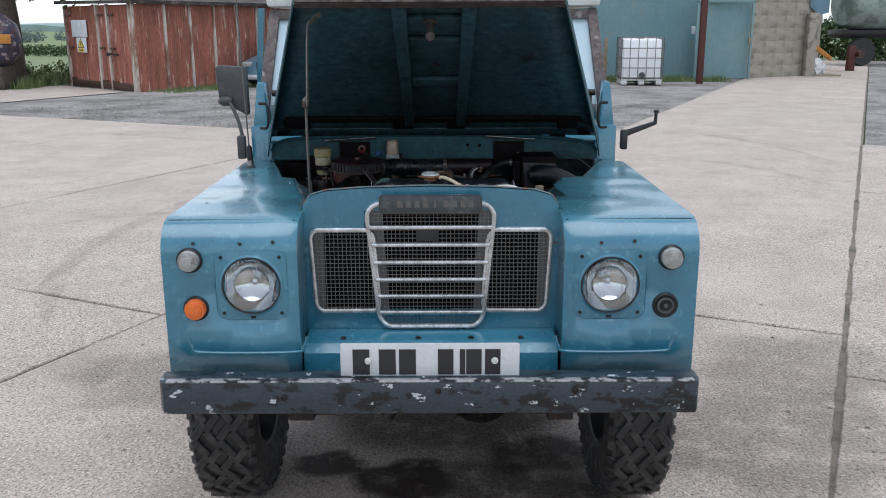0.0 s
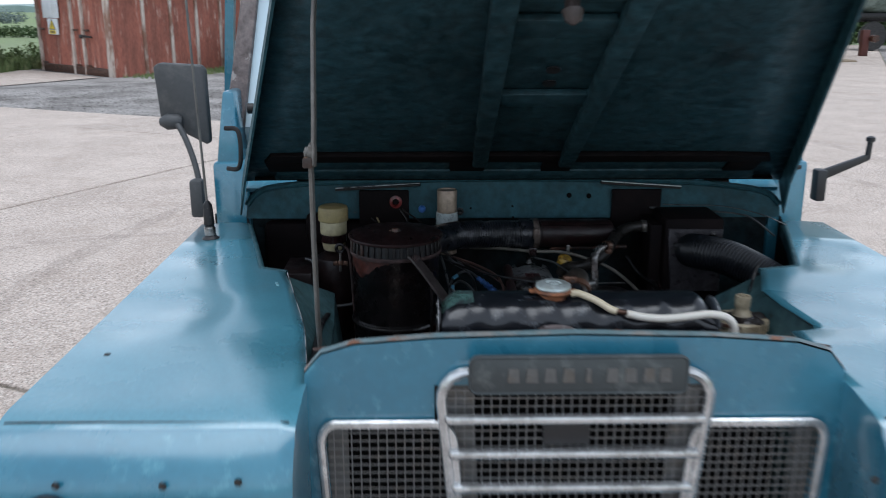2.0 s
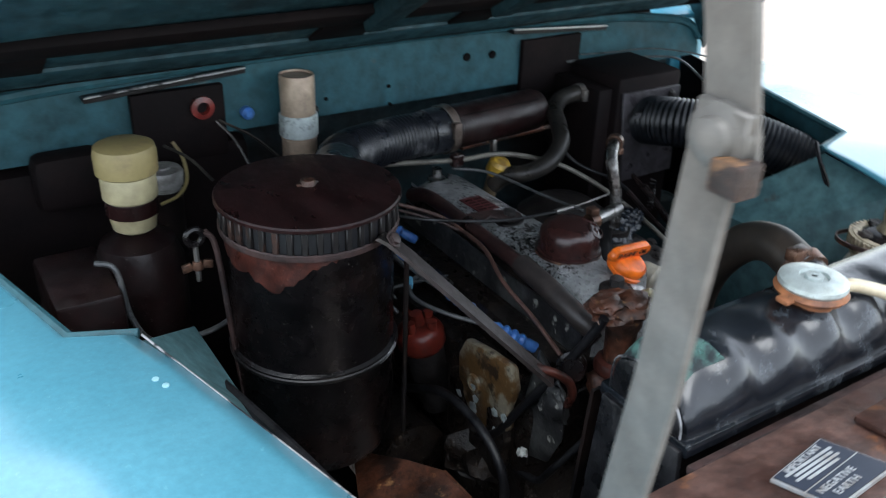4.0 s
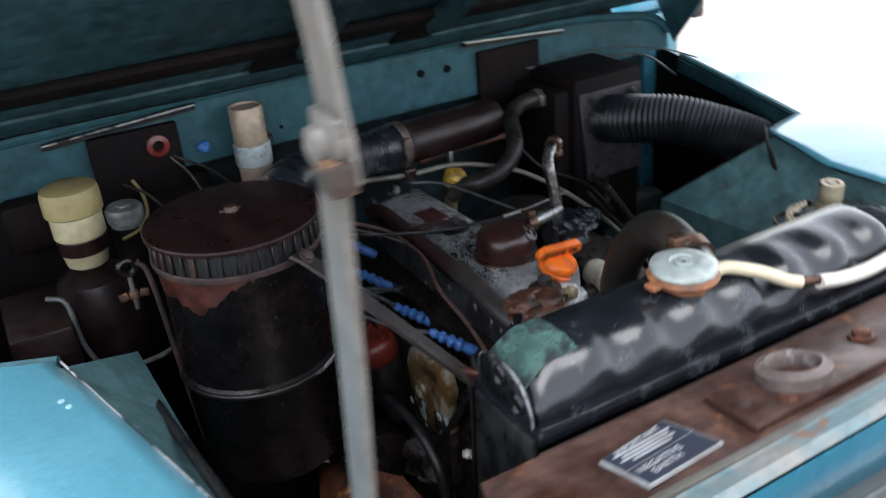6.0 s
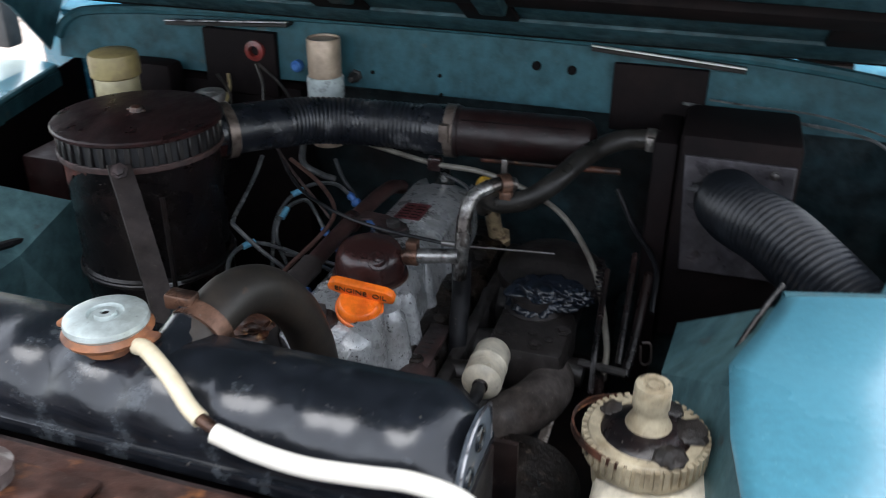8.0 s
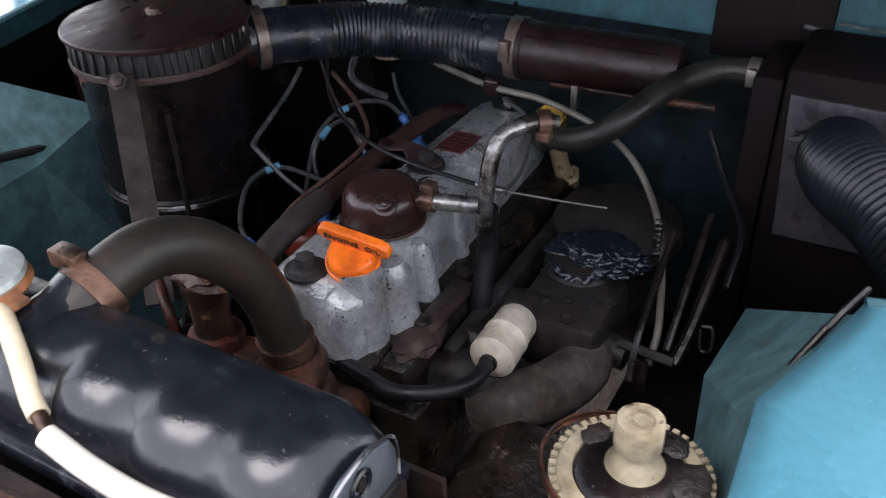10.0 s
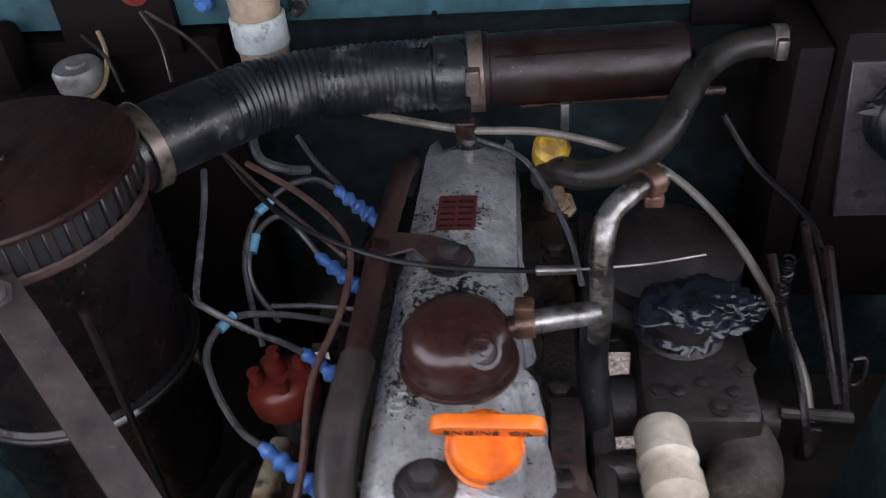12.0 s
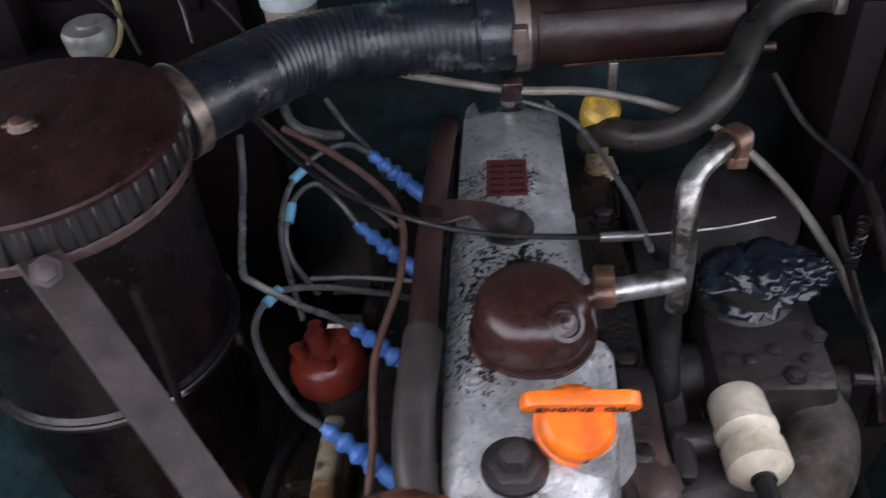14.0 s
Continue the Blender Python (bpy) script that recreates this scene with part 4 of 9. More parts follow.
def headlight(x, z):
    y = -0.178
    root = part("headlight", lathe(bmesh.new(), [(0.0965, 0), (0.0965, 0.006), (0.090, 0.010), (0.086, 0.006), (0.084, -0.03)], (x, y, z), (0, -1, 0), 40, close=False), BLUE, car, "round sealed-beam headlamp in a blue rim")
    part("gasket", lathe(bmesh.new(), [(0.0895, 0.0085), (0.0885, 0.0115), (0.0855, 0.0110), (0.0845, 0.004)], (x, y, z), (0, -1, 0), 40, close=False), CAR_BLACK, root, "thin dark rubber gasket")
    part("reflector", lathe(bmesh.new(), [(0.085, 0.002), (0.07, -0.03), (0.045, -0.052), (0.012, -0.06), (0.010, -0.035), (0.001, -0.03)], (x, y, z), (0, -1, 0), 40, close=False), LAMP_SILVER, root, "silver reflector")
    bm = bmesh.new()
    lathe(bm, [(0.086, 0.004), (0.075, 0.014), (0.055, 0.022), (0.03, 0.027), (0.001, 0.029), (0.001, 0.026), (0.03, 0.024), (0.055, 0.019), (0.075, 0.011), (0.085, 0.002)], (x, y, z), (0, -1, 0), 40, close=False)
    part("lens", bm, LENS, root, "dusty ribbed glass lens").visible_shadow = False
    bm = bmesh.new()
    sq = rounded(-0.108, -0.108, 0.108, 0.108, 0.03, 7)
    front, inner_ring = [], []
    for a, b in sq:
        k = 0.0955 / math.hypot(a, b)
        front.append(bm.verts.new((x + a, y - 0.001, z + b)))
        inner_ring.append(bm.verts.new((x + a * k, y - 0.006, z + b * k)))
    for i in range(len(sq)):
        j = (i + 1) % len(sq)
        bm.faces.new((front[i], front[j], inner_ring[j], inner_ring[i]))
    part("lamp_plate", bm, BLUE, root, "blue mounting plate with screws")
    for a in (-0.088, 0.088):
        for b in (-0.088, 0.088):
            part("screw", bolt(bmesh.new(), (x + a, y - 0.003, z + b), (0, -1, 0), 0.004, 0.003), BLACK, root)
    part("clip", box(bmesh.new(), (x - 0.008, y - 0.004, z - 0.105), (x + 0.008, y - 0.001, z - 0.094), 0.001), BLACK, root)


def small_lamp(x, z, material, label, base=RUBBER, flat=False):
    y = -0.177
    root = part("side_lamp" if material is LENS_CLEAR else "indicator_lamp", lathe(bmesh.new(), [(0.039, 0), (0.039, 0.006), (0.034, 0.010), (0.030, 0.008)], (x, y, z), (0, -1, 0), 28), base, car, label)
    if flat:
        part("socket", lathe(bmesh.new(), [(0.026, 0.004), (0.026, 0.012), (0.020, 0.013), (0.018, 0.006), (0.006, 0.005), (0.006, 0.014), (0.003, 0.015)], (x, y, z), (0, -1, 0), 24), PLASTIC_GREY, root, "empty bulb socket with no lens")
    else:
        part("lens", lathe(bmesh.new(), [(0.033, 0.004), (0.033, 0.016), (0.030, 0.026), (0.024, 0.027), (0.023, 0.031), (0.016, 0.032), (0.015, 0.036), (0.008, 0.0365), (0.001, 0.037)], (x, y, z), (0, -1, 0), 28), material, root)


wing(-1)
wing(1)
headlight(-0.53, 0.873)
headlight(0.557, 0.872)
small_lamp(-0.713, 0.952, LENS_CLEAR, "clear round side lamp on the wing")
small_lamp(0.738, 0.957, LENS_CLEAR, "clear round side lamp on the wing")
small_lamp(-0.703, 0.800, AMBER, "amber round indicator lamp on the wing")
small_lamp(0.728, 0.806, AMBER, "indicator base with its lens missing", flat=True)

# radiator panel round the grille
bm = bmesh.new()
for poly in (
    [(-0.395, 1.00), (-0.20, 1.00), (-0.20, 1.062), (-0.20, 1.139), (-0.32, 1.130), (-0.370, 1.115), (-0.395, 1.085)],
    [(0.218, 1.00), (0.419, 1.00), (0.419, 1.085), (0.394, 1.115), (0.344, 1.130), (0.218, 1.139), (0.218, 1.062)],
    [(-0.20, 1.062), (0.218, 1.062), (0.218, 1.139), (0.01, 1.144), (-0.20, 1.139)],
    [(-0.395, 0.655), (0.419, 0.655), (0.419, 0.735), (0.17, 0.735), (-0.15, 0.735), (-0.395, 0.735)],
    [(-0.395, 0.735), (-0.352, 0.735), (-0.368, 1.00), (-0.395, 1.00)],
    [(0.376, 0.735), (0.419, 0.735), (0.419, 1.00), (0.392, 1.00)],
):
    slab(bm, [(x, 0.004, z) for x, z in poly], (0, 0.004, 0))
part("radiator_panel", bm, BLUE, car, "blue panel round the grille", smooth=False)
bm = bmesh.new()
pan = [(-0.395, 1.085), (-0.370, 1.115), (-0.32, 1.130), (-0.2, 1.139), (0.01, 1.144), (0.218, 1.139), (0.344, 1.130), (0.394, 1.115), (0.419, 1.085)]
for (x0, z0), (x1, z1) in zip(pan, pan[1:]):
    slab(bm, [(x0, 0.004, z0), (x1, 0.004, z1), (x1, 0.012, z1 + 0.003), (x0, 0.012, z0 + 0.003)], (0, 0, -0.003))
    slab(bm, [(x0, 0.012, z0 + 0.003), (x1, 0.012, z1 + 0.003), (x1, 0.026, z1 - 0.002), (x0, 0.026, z0 - 0.002)], (0, 0, -0.003))
    slab(bm, [(x0, 0.026, z0 - 0.002), (x1, 0.026, z1 - 0.002), (x1, 0.034, 1.070), (x0, 0.034, 1.070)], (0, 0.003, 0))
part("panel_lip", bm, LIP_WORN, car, "worn rusty top edge of the radiator panel", smooth=False)
# added near-black sheet; its colour is the shade seen through the wires
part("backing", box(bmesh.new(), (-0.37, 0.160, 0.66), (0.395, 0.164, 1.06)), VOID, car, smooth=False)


def outline(bm, pts, r, y, flat=1.0):
    ring = [Vector((x, y, z)) for x, z in pts]
    n = len(ring)
    secs = []
    for i, p in enumerate(ring):
        d = (ring[(i + 1) % n] - ring[i - 1]).normalized()
        nrm = Vector((d.z, 0, -d.x))
        secs.append([bm.verts.new(p + nrm * r * math.cos(a) + Vector((0, -1, 0)) * r * flat * math.sin(a)) for a in [2 * math.pi * k / 8 for k in range(8)]])
    for i in range(n):
        p, q = secs[i], secs[(i + 1) % n]
        for k in range(8):
            bm.faces.new((p[k], p[(k + 1) % 8], q[(k + 1) % 8], q[k]))
    return bm


def trapezoid(x0, x1, z0, a0, a1, z1, r=0.02):
    """Rounded outline with the lower side x0..x1 at z0 and the upper a0..a1 at z1."""
    base = rounded(0, 0, 1, 1, 0.12)
    out = []
    for u, v in base:
        lo, hi = x0 + (x1 - x0) * u, a0 + (a1 - a0) * u
        out.append((lo + (hi - lo) * v, z0 + (z1 - z0) * v))
    return out


def wires(bm, x_at, z0, z1, y, pitch=0.0135, r=0.0008):
    """x_at(z) gives the two ends of the field at height z."""
    z = z0 + pitch / 2
    while z < z1:
        a, b = x_at(z)
        box(bm, (a, y - r, z - r), (b, y + r, z + r))
        z += pitch
    lo, hi = min(x_at(z0)[0], x_at(z1)[0]), max(x_at(z0)[1], x_at(z1)[1])
    x = lo + pitch / 2
    while x < hi:
        zs = [z0 + (z1 - z0) * k / 40 for k in range(41) if x_at(z0 + (z1 - z0) * k / 40)[0] <= x <= x_at(z0 + (z1 - z0) * k / 40)[1]]
        if len(zs) > 3:
            box(bm, (x - r, y - 2.6 * r, zs[0]), (x + r, y - 0.6 * r, zs[-1]))
        x += pitch
    return bm


for s in (-1, 1):
    X = lambda v: CX + s * v  # noqa: E731
    pts = trapezoid(X(0.372), X(0.165), 0.732, X(0.386), X(0.185), 1.002)
    frame_ob = part("side_grille", outline(bmesh.new(), pts, 0.0075, -0.006, 0.7), GALV, car, "galvanised side grille with a square wire field")
    ends = lambda z: tuple(sorted((X(lerp(0.372, 0.386, (z - 0.732) / 0.27)), X(lerp(0.165, 0.185, (z - 0.732) / 0.27)))))  # noqa: E731
    part("wire_field", wires(bmesh.new(), ends, 0.736, 0.998, 0.0), WIRE, frame_ob, smooth=False)
    for a, b in ((0.165, 0.180), (0.345, 0.376)):
        bm = slab(bmesh.new(), [(X(a), 0.012, 0.74), (X(b), 0.012, 0.74), (X(b), 0.012, 0.99), (X(a), 0.012, 0.99)], (0, 0.002, 0))
        part("strip", bm, STRIP, frame_ob, smooth=False)
gpts = trapezoid(CX - 0.166, CX + 0.166, 0.680, CX - 0.207, CX + 0.207, 1.089)
grille = part("grille", outline(bmesh.new(), gpts, 0.0085, -0.008, 0.9), GALV, car, "galvanised centre grille with bars and a wire field")
gx = lambda z: (CX - lerp(0.166, 0.207, (z - 0.68) / 0.409) + 0.004, CX + lerp(0.166, 0.207, (z - 0.68) / 0.409) - 0.004)  # noqa: E731
part("wire_field", wires(bmesh.new(), gx, 0.684, 1.060, 0.001), WIRE, grille, smooth=False)
for s in (-1, 1):
    bm = slab(bmesh.new(), [(CX + s * 0.135, 0.006, 0.69), (CX + s * 0.170, 0.006, 0.69), (CX + s * 0.198, 0.006, 1.08), (CX + s * 0.155, 0.006, 1.08)], (0, 0.002, 0))
    part("strip", bm, STRIP, grille, smooth=False)
for z in (1.013, 0.955, 0.897, 0.840, 0.784, 0.729):
    a, b = gx(z)
    part("bar", box(bmesh.new(), (a, -0.020, z - 0.0065), (b, -0.002, z + 0.0065), 0.004), GALV, grille)
part("oil_cooler_label", box(bmesh.new(), (-0.035, -0.004, 0.966), (0.037, 0.0, 1.003), 0.001), CAR_BLACK, grille)
bm = bmesh.new()
slab(bm, [(CX + x, -0.013, z) for x, z in rounded(-0.160, 1.062, 0.160, 1.119, 0.012)], (0, -0.014, 0), 0.003)
badge = part("badge", bm, BADGE, car, "worn black name badge above the grille")
bm = bmesh.new()
outline(bm, [(CX + x, z) for x, z in rounded(-0.160, 1.062, 0.160, 1.119, 0.012)], 0.0025, -0.026)
part("badge_rim", bm, BADGE, badge)
for i, x in enumerate([-0.105, -0.078, -0.051, -0.024, 0.010, 0.040, 0.067, 0.094, 0.118]):
    w = 0.018 if i != 4 else 0.008
    bm = slab(bmesh.new(), [(CX + x, -0.027, 1.080), (CX + x + w, -0.027, 1.080), (CX + x + w * 0.9, -0.027, 1.102), (CX + x + w * 0.1, -0.027, 1.102)], (0, -0.002, 0))
    part("badge_bar", bm, STRIP, badge, smooth=False)

# apron, plate, bumper
ap = [(0.0, 0.668), (-0.03, 0.668), (-0.10, 0.655), (-0.135, 0.635), (-0.14, 0.56)]
bm = slab(bmesh.new(), [(-0.388, y, z) for y, z in ap] + [(-0.388, y + 0.004, z - 0.003) for y, z in ap[::-1]], (0.80, 0, 0))
apron = part("apron", bm, BLUE, car, "blue apron under the grille", smooth=False)
for x in (-0.27, -0.03, 0.14, 0.30):
    part("bolt", bolt(bmesh.new(), (x, -0.07, 0.662), (0, -0.1, 1), 0.007, 0.004), IRON, apron)
bm = bmesh.new()
slab(bm, [(CX - 0.001 + x, -0.276, z) for x, z in rounded(-0.267, 0.606, 0.267, 0.722, 0.008)], (0, -0.005, 0), 0.002)
plate = part("number_plate", bm, PLATE_WHITE, car, "scuffed white number plate with black bars")
part("plate_bracket", box(bmesh.new(), (-0.2, -0.275, 0.60), (0.22, -0.14, 0.63), 0.003), BLACK, plate)
for x, w in ((-0.206, 0.05), (-0.128, 0.05), (-0.068, 0.05), (0.046, 0.046), (0.096, 0.016), (0.130, 0.046), (0.186, 0.046)):
    part("bar", box(bmesh.new(), (CX + x - w / 2, -0.2835, 0.624), (CX + x + w / 2, -0.281, 0.704), 0.0006), PLATE_BLACK, plate, smooth=False)
for x in (-0.185, 0.192):
    part("plate_bolt", lathe(bmesh.new(), [(0.011, 0), (0.010, 0.006), (0.004, 0.008)], (CX + x, -0.281, 0.668), (0, -1, 0), 16), PALE_BAND, plate)
bm = bmesh.new()
slab(bm, [(CX + x, y, 0.516) for x, y in ((-0.807, -0.235), (-0.807, -0.30), (-0.79, -0.326), (0.79, -0.326), (0.80, -0.30), (0.80, -0.235))], (0, 0, 0.104), 0.006)
bumper = part("bumper", bm, BUMPER, car, "heavy steel bumper with chipped black paint")
part("worn_edge", box(bmesh.new(), (CX - 0.78, -0.3265, 0.6165), (CX + 0.78, -0.30, 0.6215), 0.002), WORN_EDGE, bumper, "scuffed bare top edge")
for x in (0.035, -0.42, 0.44):
    part("bumper_bolt", lathe(bmesh.new(), [(0.010, 0), (0.010, 0.002), (0.006, 0.004)], (x, -0.327, 0.57 + 0.02 * (x > 0)), (0, -1, 0), 10), BLACK, bumper)
for s in (-1, 1):
    bm = box(bmesh.new(), (CX + s * 0.40 - 0.04, -0.235, 0.45), (CX + s * 0.40 + 0.04, 1.4, 0.56), 0.006)
    part("chassis_rail", bm, BLACK_RUST, car, "rust-stained black chassis rail")
    part("shackle", lathe(bmesh.new(), [(0.032, -0.06), (0.032, 0.06)], (CX + s * 0.36, -0.17, 0.475), (1, 0, 0), 16), RUST, car)
    bm = bmesh.new()
    for k in range(4):
        sweep(bm, [(CX + s * 0.42, -0.17, 0.47 - k * 0.008), (CX + s * 0.42, 0.2, 0.43 - k * 0.008), (CX + s * 0.42, 0.62, 0.47 - k * 0.008)], 0.012, 6, 6)
    part("leaf_spring", bm, BLACK_RUST, car)
bm = cyl(bmesh.new(), (-0.6, 0.2, 0.39), (0.62, 0.2, 0.39), 0.04)
lathe(bm, [(0.05, -0.14), (0.12, -0.08), (0.14, 0), (0.12, 0.08), (0.05, 0.14)], (0.18, 0.2, 0.39), (0, 1, 0), 20)
part("front_axle", bm, GREASE, car, "greasy front axle and differential")
part("sump", box(bmesh.new(), (-0.16, 0.42, 0.36), (0.20, 1.05, 0.60), 0.04), GREASE, car, "oily engine sump")
part("gearbox", box(bmesh.new(), (-0.17, 1.0, 0.38), (0.21, 1.9, 0.60), 0.06), GREASE, car, "oily gearbox casing")
part("track_rod", cyl(bmesh.new(), (-0.58, 0.06, 0.37), (0.60, 0.06, 0.37), 0.016), BLACK_RUST, car)
part("drag_link", cyl(bmesh.new(), (0.05, -0.10, 0.44), (0.58, 0.02, 0.39), 0.014), BLACK_RUST, car)
part("damper", cyl(bmesh.new(), (-0.14, -0.03, 0.37), (-0.06, 0.0, 0.50), 0.026), BLACK, car)
part("rear_axle", cyl(bmesh.new(), (-0.6, 2.43, 0.39), (0.62, 2.43, 0.39), 0.05), GREASE, car)
for s in (-1, 1):
    part("sill", box(bmesh.new(), (CX + s * 0.72, 0.66, 0.40), (CX + s * 0.79, 2.05, 0.60), 0.01), BLACK_RUST, car, "grimy side sill")
    part("wheel_arch", box(bmesh.new(), (CX + s * 0.44, 0.62, 0.42), (CX + s * 0.76, 0.66, 0.95), 0.01), BLACK, car)
part("cross_member", box(bmesh.new(), (-0.4, -0.14, 0.47), (0.42, -0.06, 0.55), 0.004), BLACK_RUST, car)


def tyre():
    bm = lathe(bmesh.new(), [(0.215, -0.085), (0.27, -0.105), (0.34, -0.105), (0.372, -0.092), (0.378, -0.05), (0.380, 0), (0.378, 0.05), (0.372, 0.092), (0.34, 0.105), (0.27, 0.105), (0.215, 0.085)], (0, 0, 0), (1, 0, 0), 56, close=False)
    for k in range(40):
        for j, x in enumerate((-0.062, -0.021, 0.021, 0.062)):
            m = pose(0, 0, 0, 9 * k + (4.5 if j % 2 else 0)) @ pose(x, 0, 0.383, 0, 0, 36 if (k + j) % 2 else -36)
            box(bm, (-0.013, -0.036, -0.008), (0.013, 0.036, 0.008), 0.003, m, 1)
        for s in (-1, 1):
            m = pose(0, 0, 0, 9 * k + 2) @ pose(s * 0.093, 0, 0.366, 0, s * 40, 0)
            box(bm, (-0.016, -0.016, -0.006), (0.016, 0.016, 0.005), 0.003, m, 1)
    return bm


first = None
for x, y in ((-0.662, 0.2), (0.686, 0.2), (-0.662, 2.43), (0.686, 2.43)):
    if first is None:
        wheel = part("wheel", lathe(bmesh.new(), [(0.02, -0.03), (0.10, -0.03), (0.13, 0.0), (0.20, -0.01), (0.205, -0.085), (0.215, -0.09), (0.215, 0.09), (0.205, 0.085), (0.20, 0.01), (0.1, 0.0)], (0, 0, 0), (1, 0, 0), 32), PLASTIC_GREY, car, "steel wheel with chunky worn tyre")
        ty = part("tyre", tyre(), TYRE, wheel, "deep chevron-tread tyre")
        wheel.matrix_basis, first = pose(x, y, 0.392), wheel
    else:
        w2 = twin(first, pose(x, y, 0.392), car, "steel wheel with chunky worn tyre")
        twin(ty, Matrix.Identity(4), w2)

# bonnet, propped open
BH, BF = Vector((0, 1.045, 1.172)), Vector((0, 0.075, 1.722))
BV = (BF - BH).normalized()
BN = Vector((0, -BV.z, BV.y)) if BV.y > 0 else Vector((0, BV.z, -BV.y))
LEN = (BF - BH).length


def on_bonnet(x, s, h=0.0):
    """A point s metres up from the hinge, h above the underside."""
    return Vector((x, 0, 0)) + BH + BV * s + BN * h


def half(s):
    return 0.705 + (0.415 - 0.705) * s / LEN


bm = bmesh.new()
rowsb = []
for k in range(9):
    s = LEN * k / 8
    rowsb.append([bm.verts.new(on_bonnet(CX + half(s) * u, s, 0.012 * (1 - u * u))) for u in (-1, -0.75, -0.4, 0, 0.4, 0.75, 1)])
for p, q in zip(rowsb, rowsb[1:]):
    for a, b, c, d in zip(p, p[1:], q[1:], q):
        bm.faces.new((a, b, c, d))
bonnet = part("bonnet", bm, BLUE_UNDER, car, "open bonnet with a dark, grimy blue underside")
sol = bonnet.modifiers.new("sheet", "SOLIDIFY")
sol.thickness, sol.offset = 0.004, 0
bm = bmesh.new()
skin = [[bm.verts.new(on_bonnet(CX + half(LEN * k / 8) * u, LEN * k / 8, 0.012 * (1 - u * u) + 0.008)) for u in (-1, -0.75, -0.4, 0, 0.4, 0.75, 1)] for k in range(9)]
for p, q in zip(skin, skin[1:]):
    for a, b, c, d in zip(p, p[1:], q[1:], q):
        bm.faces.new((a, b, c, d))
outer = part("outer_skin", bm, BLUE, bonnet, "faded blue outer skin")
sk = outer.modifiers.new("sheet", "SOLIDIFY")
sk.thickness, sk.offset = 0.003, 0
for s in (-1, 1):
    bm = slab(bmesh.new(), [on_bonnet(CX + s * half(-0.03), -0.03, 0.005), on_bonnet(CX + s * half(LEN), LEN, 0.005), on_bonnet(CX + s * half(LEN), LEN, -0.030), on_bonnet(CX + s * half(0.12), 0.12, -0.055), on_bonnet(CX + s * half(-0.02), -0.02, -0.088)], (s * 0.005, 0, 0))
    part("side_lip", bm, BLUE_IN, bonnet, smooth=False)
bm = slab(bmesh.new(), [on_bonnet(CX - half(LEN), LEN, 0.012), on_bonnet(CX + half(LEN), LEN, 0.012), on_bonnet(CX + half(LEN), LEN, -0.022), on_bonnet(CX - half(LEN), LEN, -0.022)], BV * 0.004)
slab(bm, [on_bonnet(CX - half(LEN), LEN, -0.022), on_bonnet(CX + half(LEN), LEN, -0.022), on_bonnet(CX + half(LEN - 0.02), LEN - 0.02, -0.026), on_bonnet(CX - half(LEN - 0.02), LEN - 0.02, -0.026)], BN * -0.003)
part("front_lip", bm, RUST_BAR, bonnet, "rust-edged front lip", smooth=False)
for x0, x1 in ((-0.085, -0.085), (0.137, 0.125)):
    bm = slab(bmesh.new(), [on_bonnet(x0 - 0.024, LEN - 0.02, 0.004), on_bonnet(x0 + 0.024, LEN - 0.02, 0.004), on_bonnet(x1 + 0.018, 0.16, 0.004), on_bonnet(x1 - 0.018, 0.16, 0.004)], BN * -0.028, 0.005)
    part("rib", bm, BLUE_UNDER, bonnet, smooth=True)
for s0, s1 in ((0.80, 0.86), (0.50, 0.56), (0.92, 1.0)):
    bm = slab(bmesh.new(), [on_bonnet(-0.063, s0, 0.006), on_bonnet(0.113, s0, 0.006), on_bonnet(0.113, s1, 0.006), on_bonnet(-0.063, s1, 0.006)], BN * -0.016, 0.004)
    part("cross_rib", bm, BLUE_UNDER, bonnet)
# the beam nearer the hinge is blue, the other one near black
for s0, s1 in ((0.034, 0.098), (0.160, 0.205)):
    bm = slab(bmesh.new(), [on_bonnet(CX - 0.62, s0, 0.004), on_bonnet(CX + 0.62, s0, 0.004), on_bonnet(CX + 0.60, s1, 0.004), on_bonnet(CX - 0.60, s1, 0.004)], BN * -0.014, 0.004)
    part("rear_beam", bm, BLUE_UNDER if s0 < 0.1 else DEAD_BLACK, bonnet, "dusty blue rear beam" if s0 < 0.1 else "black-brown rear beam")
for a, b in ((-0.61, -0.50), (-0.157, -0.071), (0.071, 0.146), (0.53, 0.61)):
    bm = slab(bmesh.new(), [on_bonnet(a, 0.094, 0.004), on_bonnet(b, 0.094, 0.004), on_bonnet(b, 0.164, 0.004), on_bonnet(a, 0.164, 0.004)], BN * -0.0135, 0.003)
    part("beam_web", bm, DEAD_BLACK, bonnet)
bm = slab(bmesh.new(), [on_bonnet(CX - 0.67, 0.024, 0.002), on_bonnet(CX + 0.67, 0.024, 0.002), on_bonnet(CX + 0.67, 0.030, -0.010), on_bonnet(CX - 0.67, 0.030, -0.010)], BV * 0.006)
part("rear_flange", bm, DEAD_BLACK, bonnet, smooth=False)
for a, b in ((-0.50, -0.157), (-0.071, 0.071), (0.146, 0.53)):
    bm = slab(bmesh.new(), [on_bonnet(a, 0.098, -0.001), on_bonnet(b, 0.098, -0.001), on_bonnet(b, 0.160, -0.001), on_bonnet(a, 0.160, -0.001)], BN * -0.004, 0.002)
    part("beam_slot", bm, BLUE_UNDER, bonnet, "dark blue skin seen through a slot in the beam")
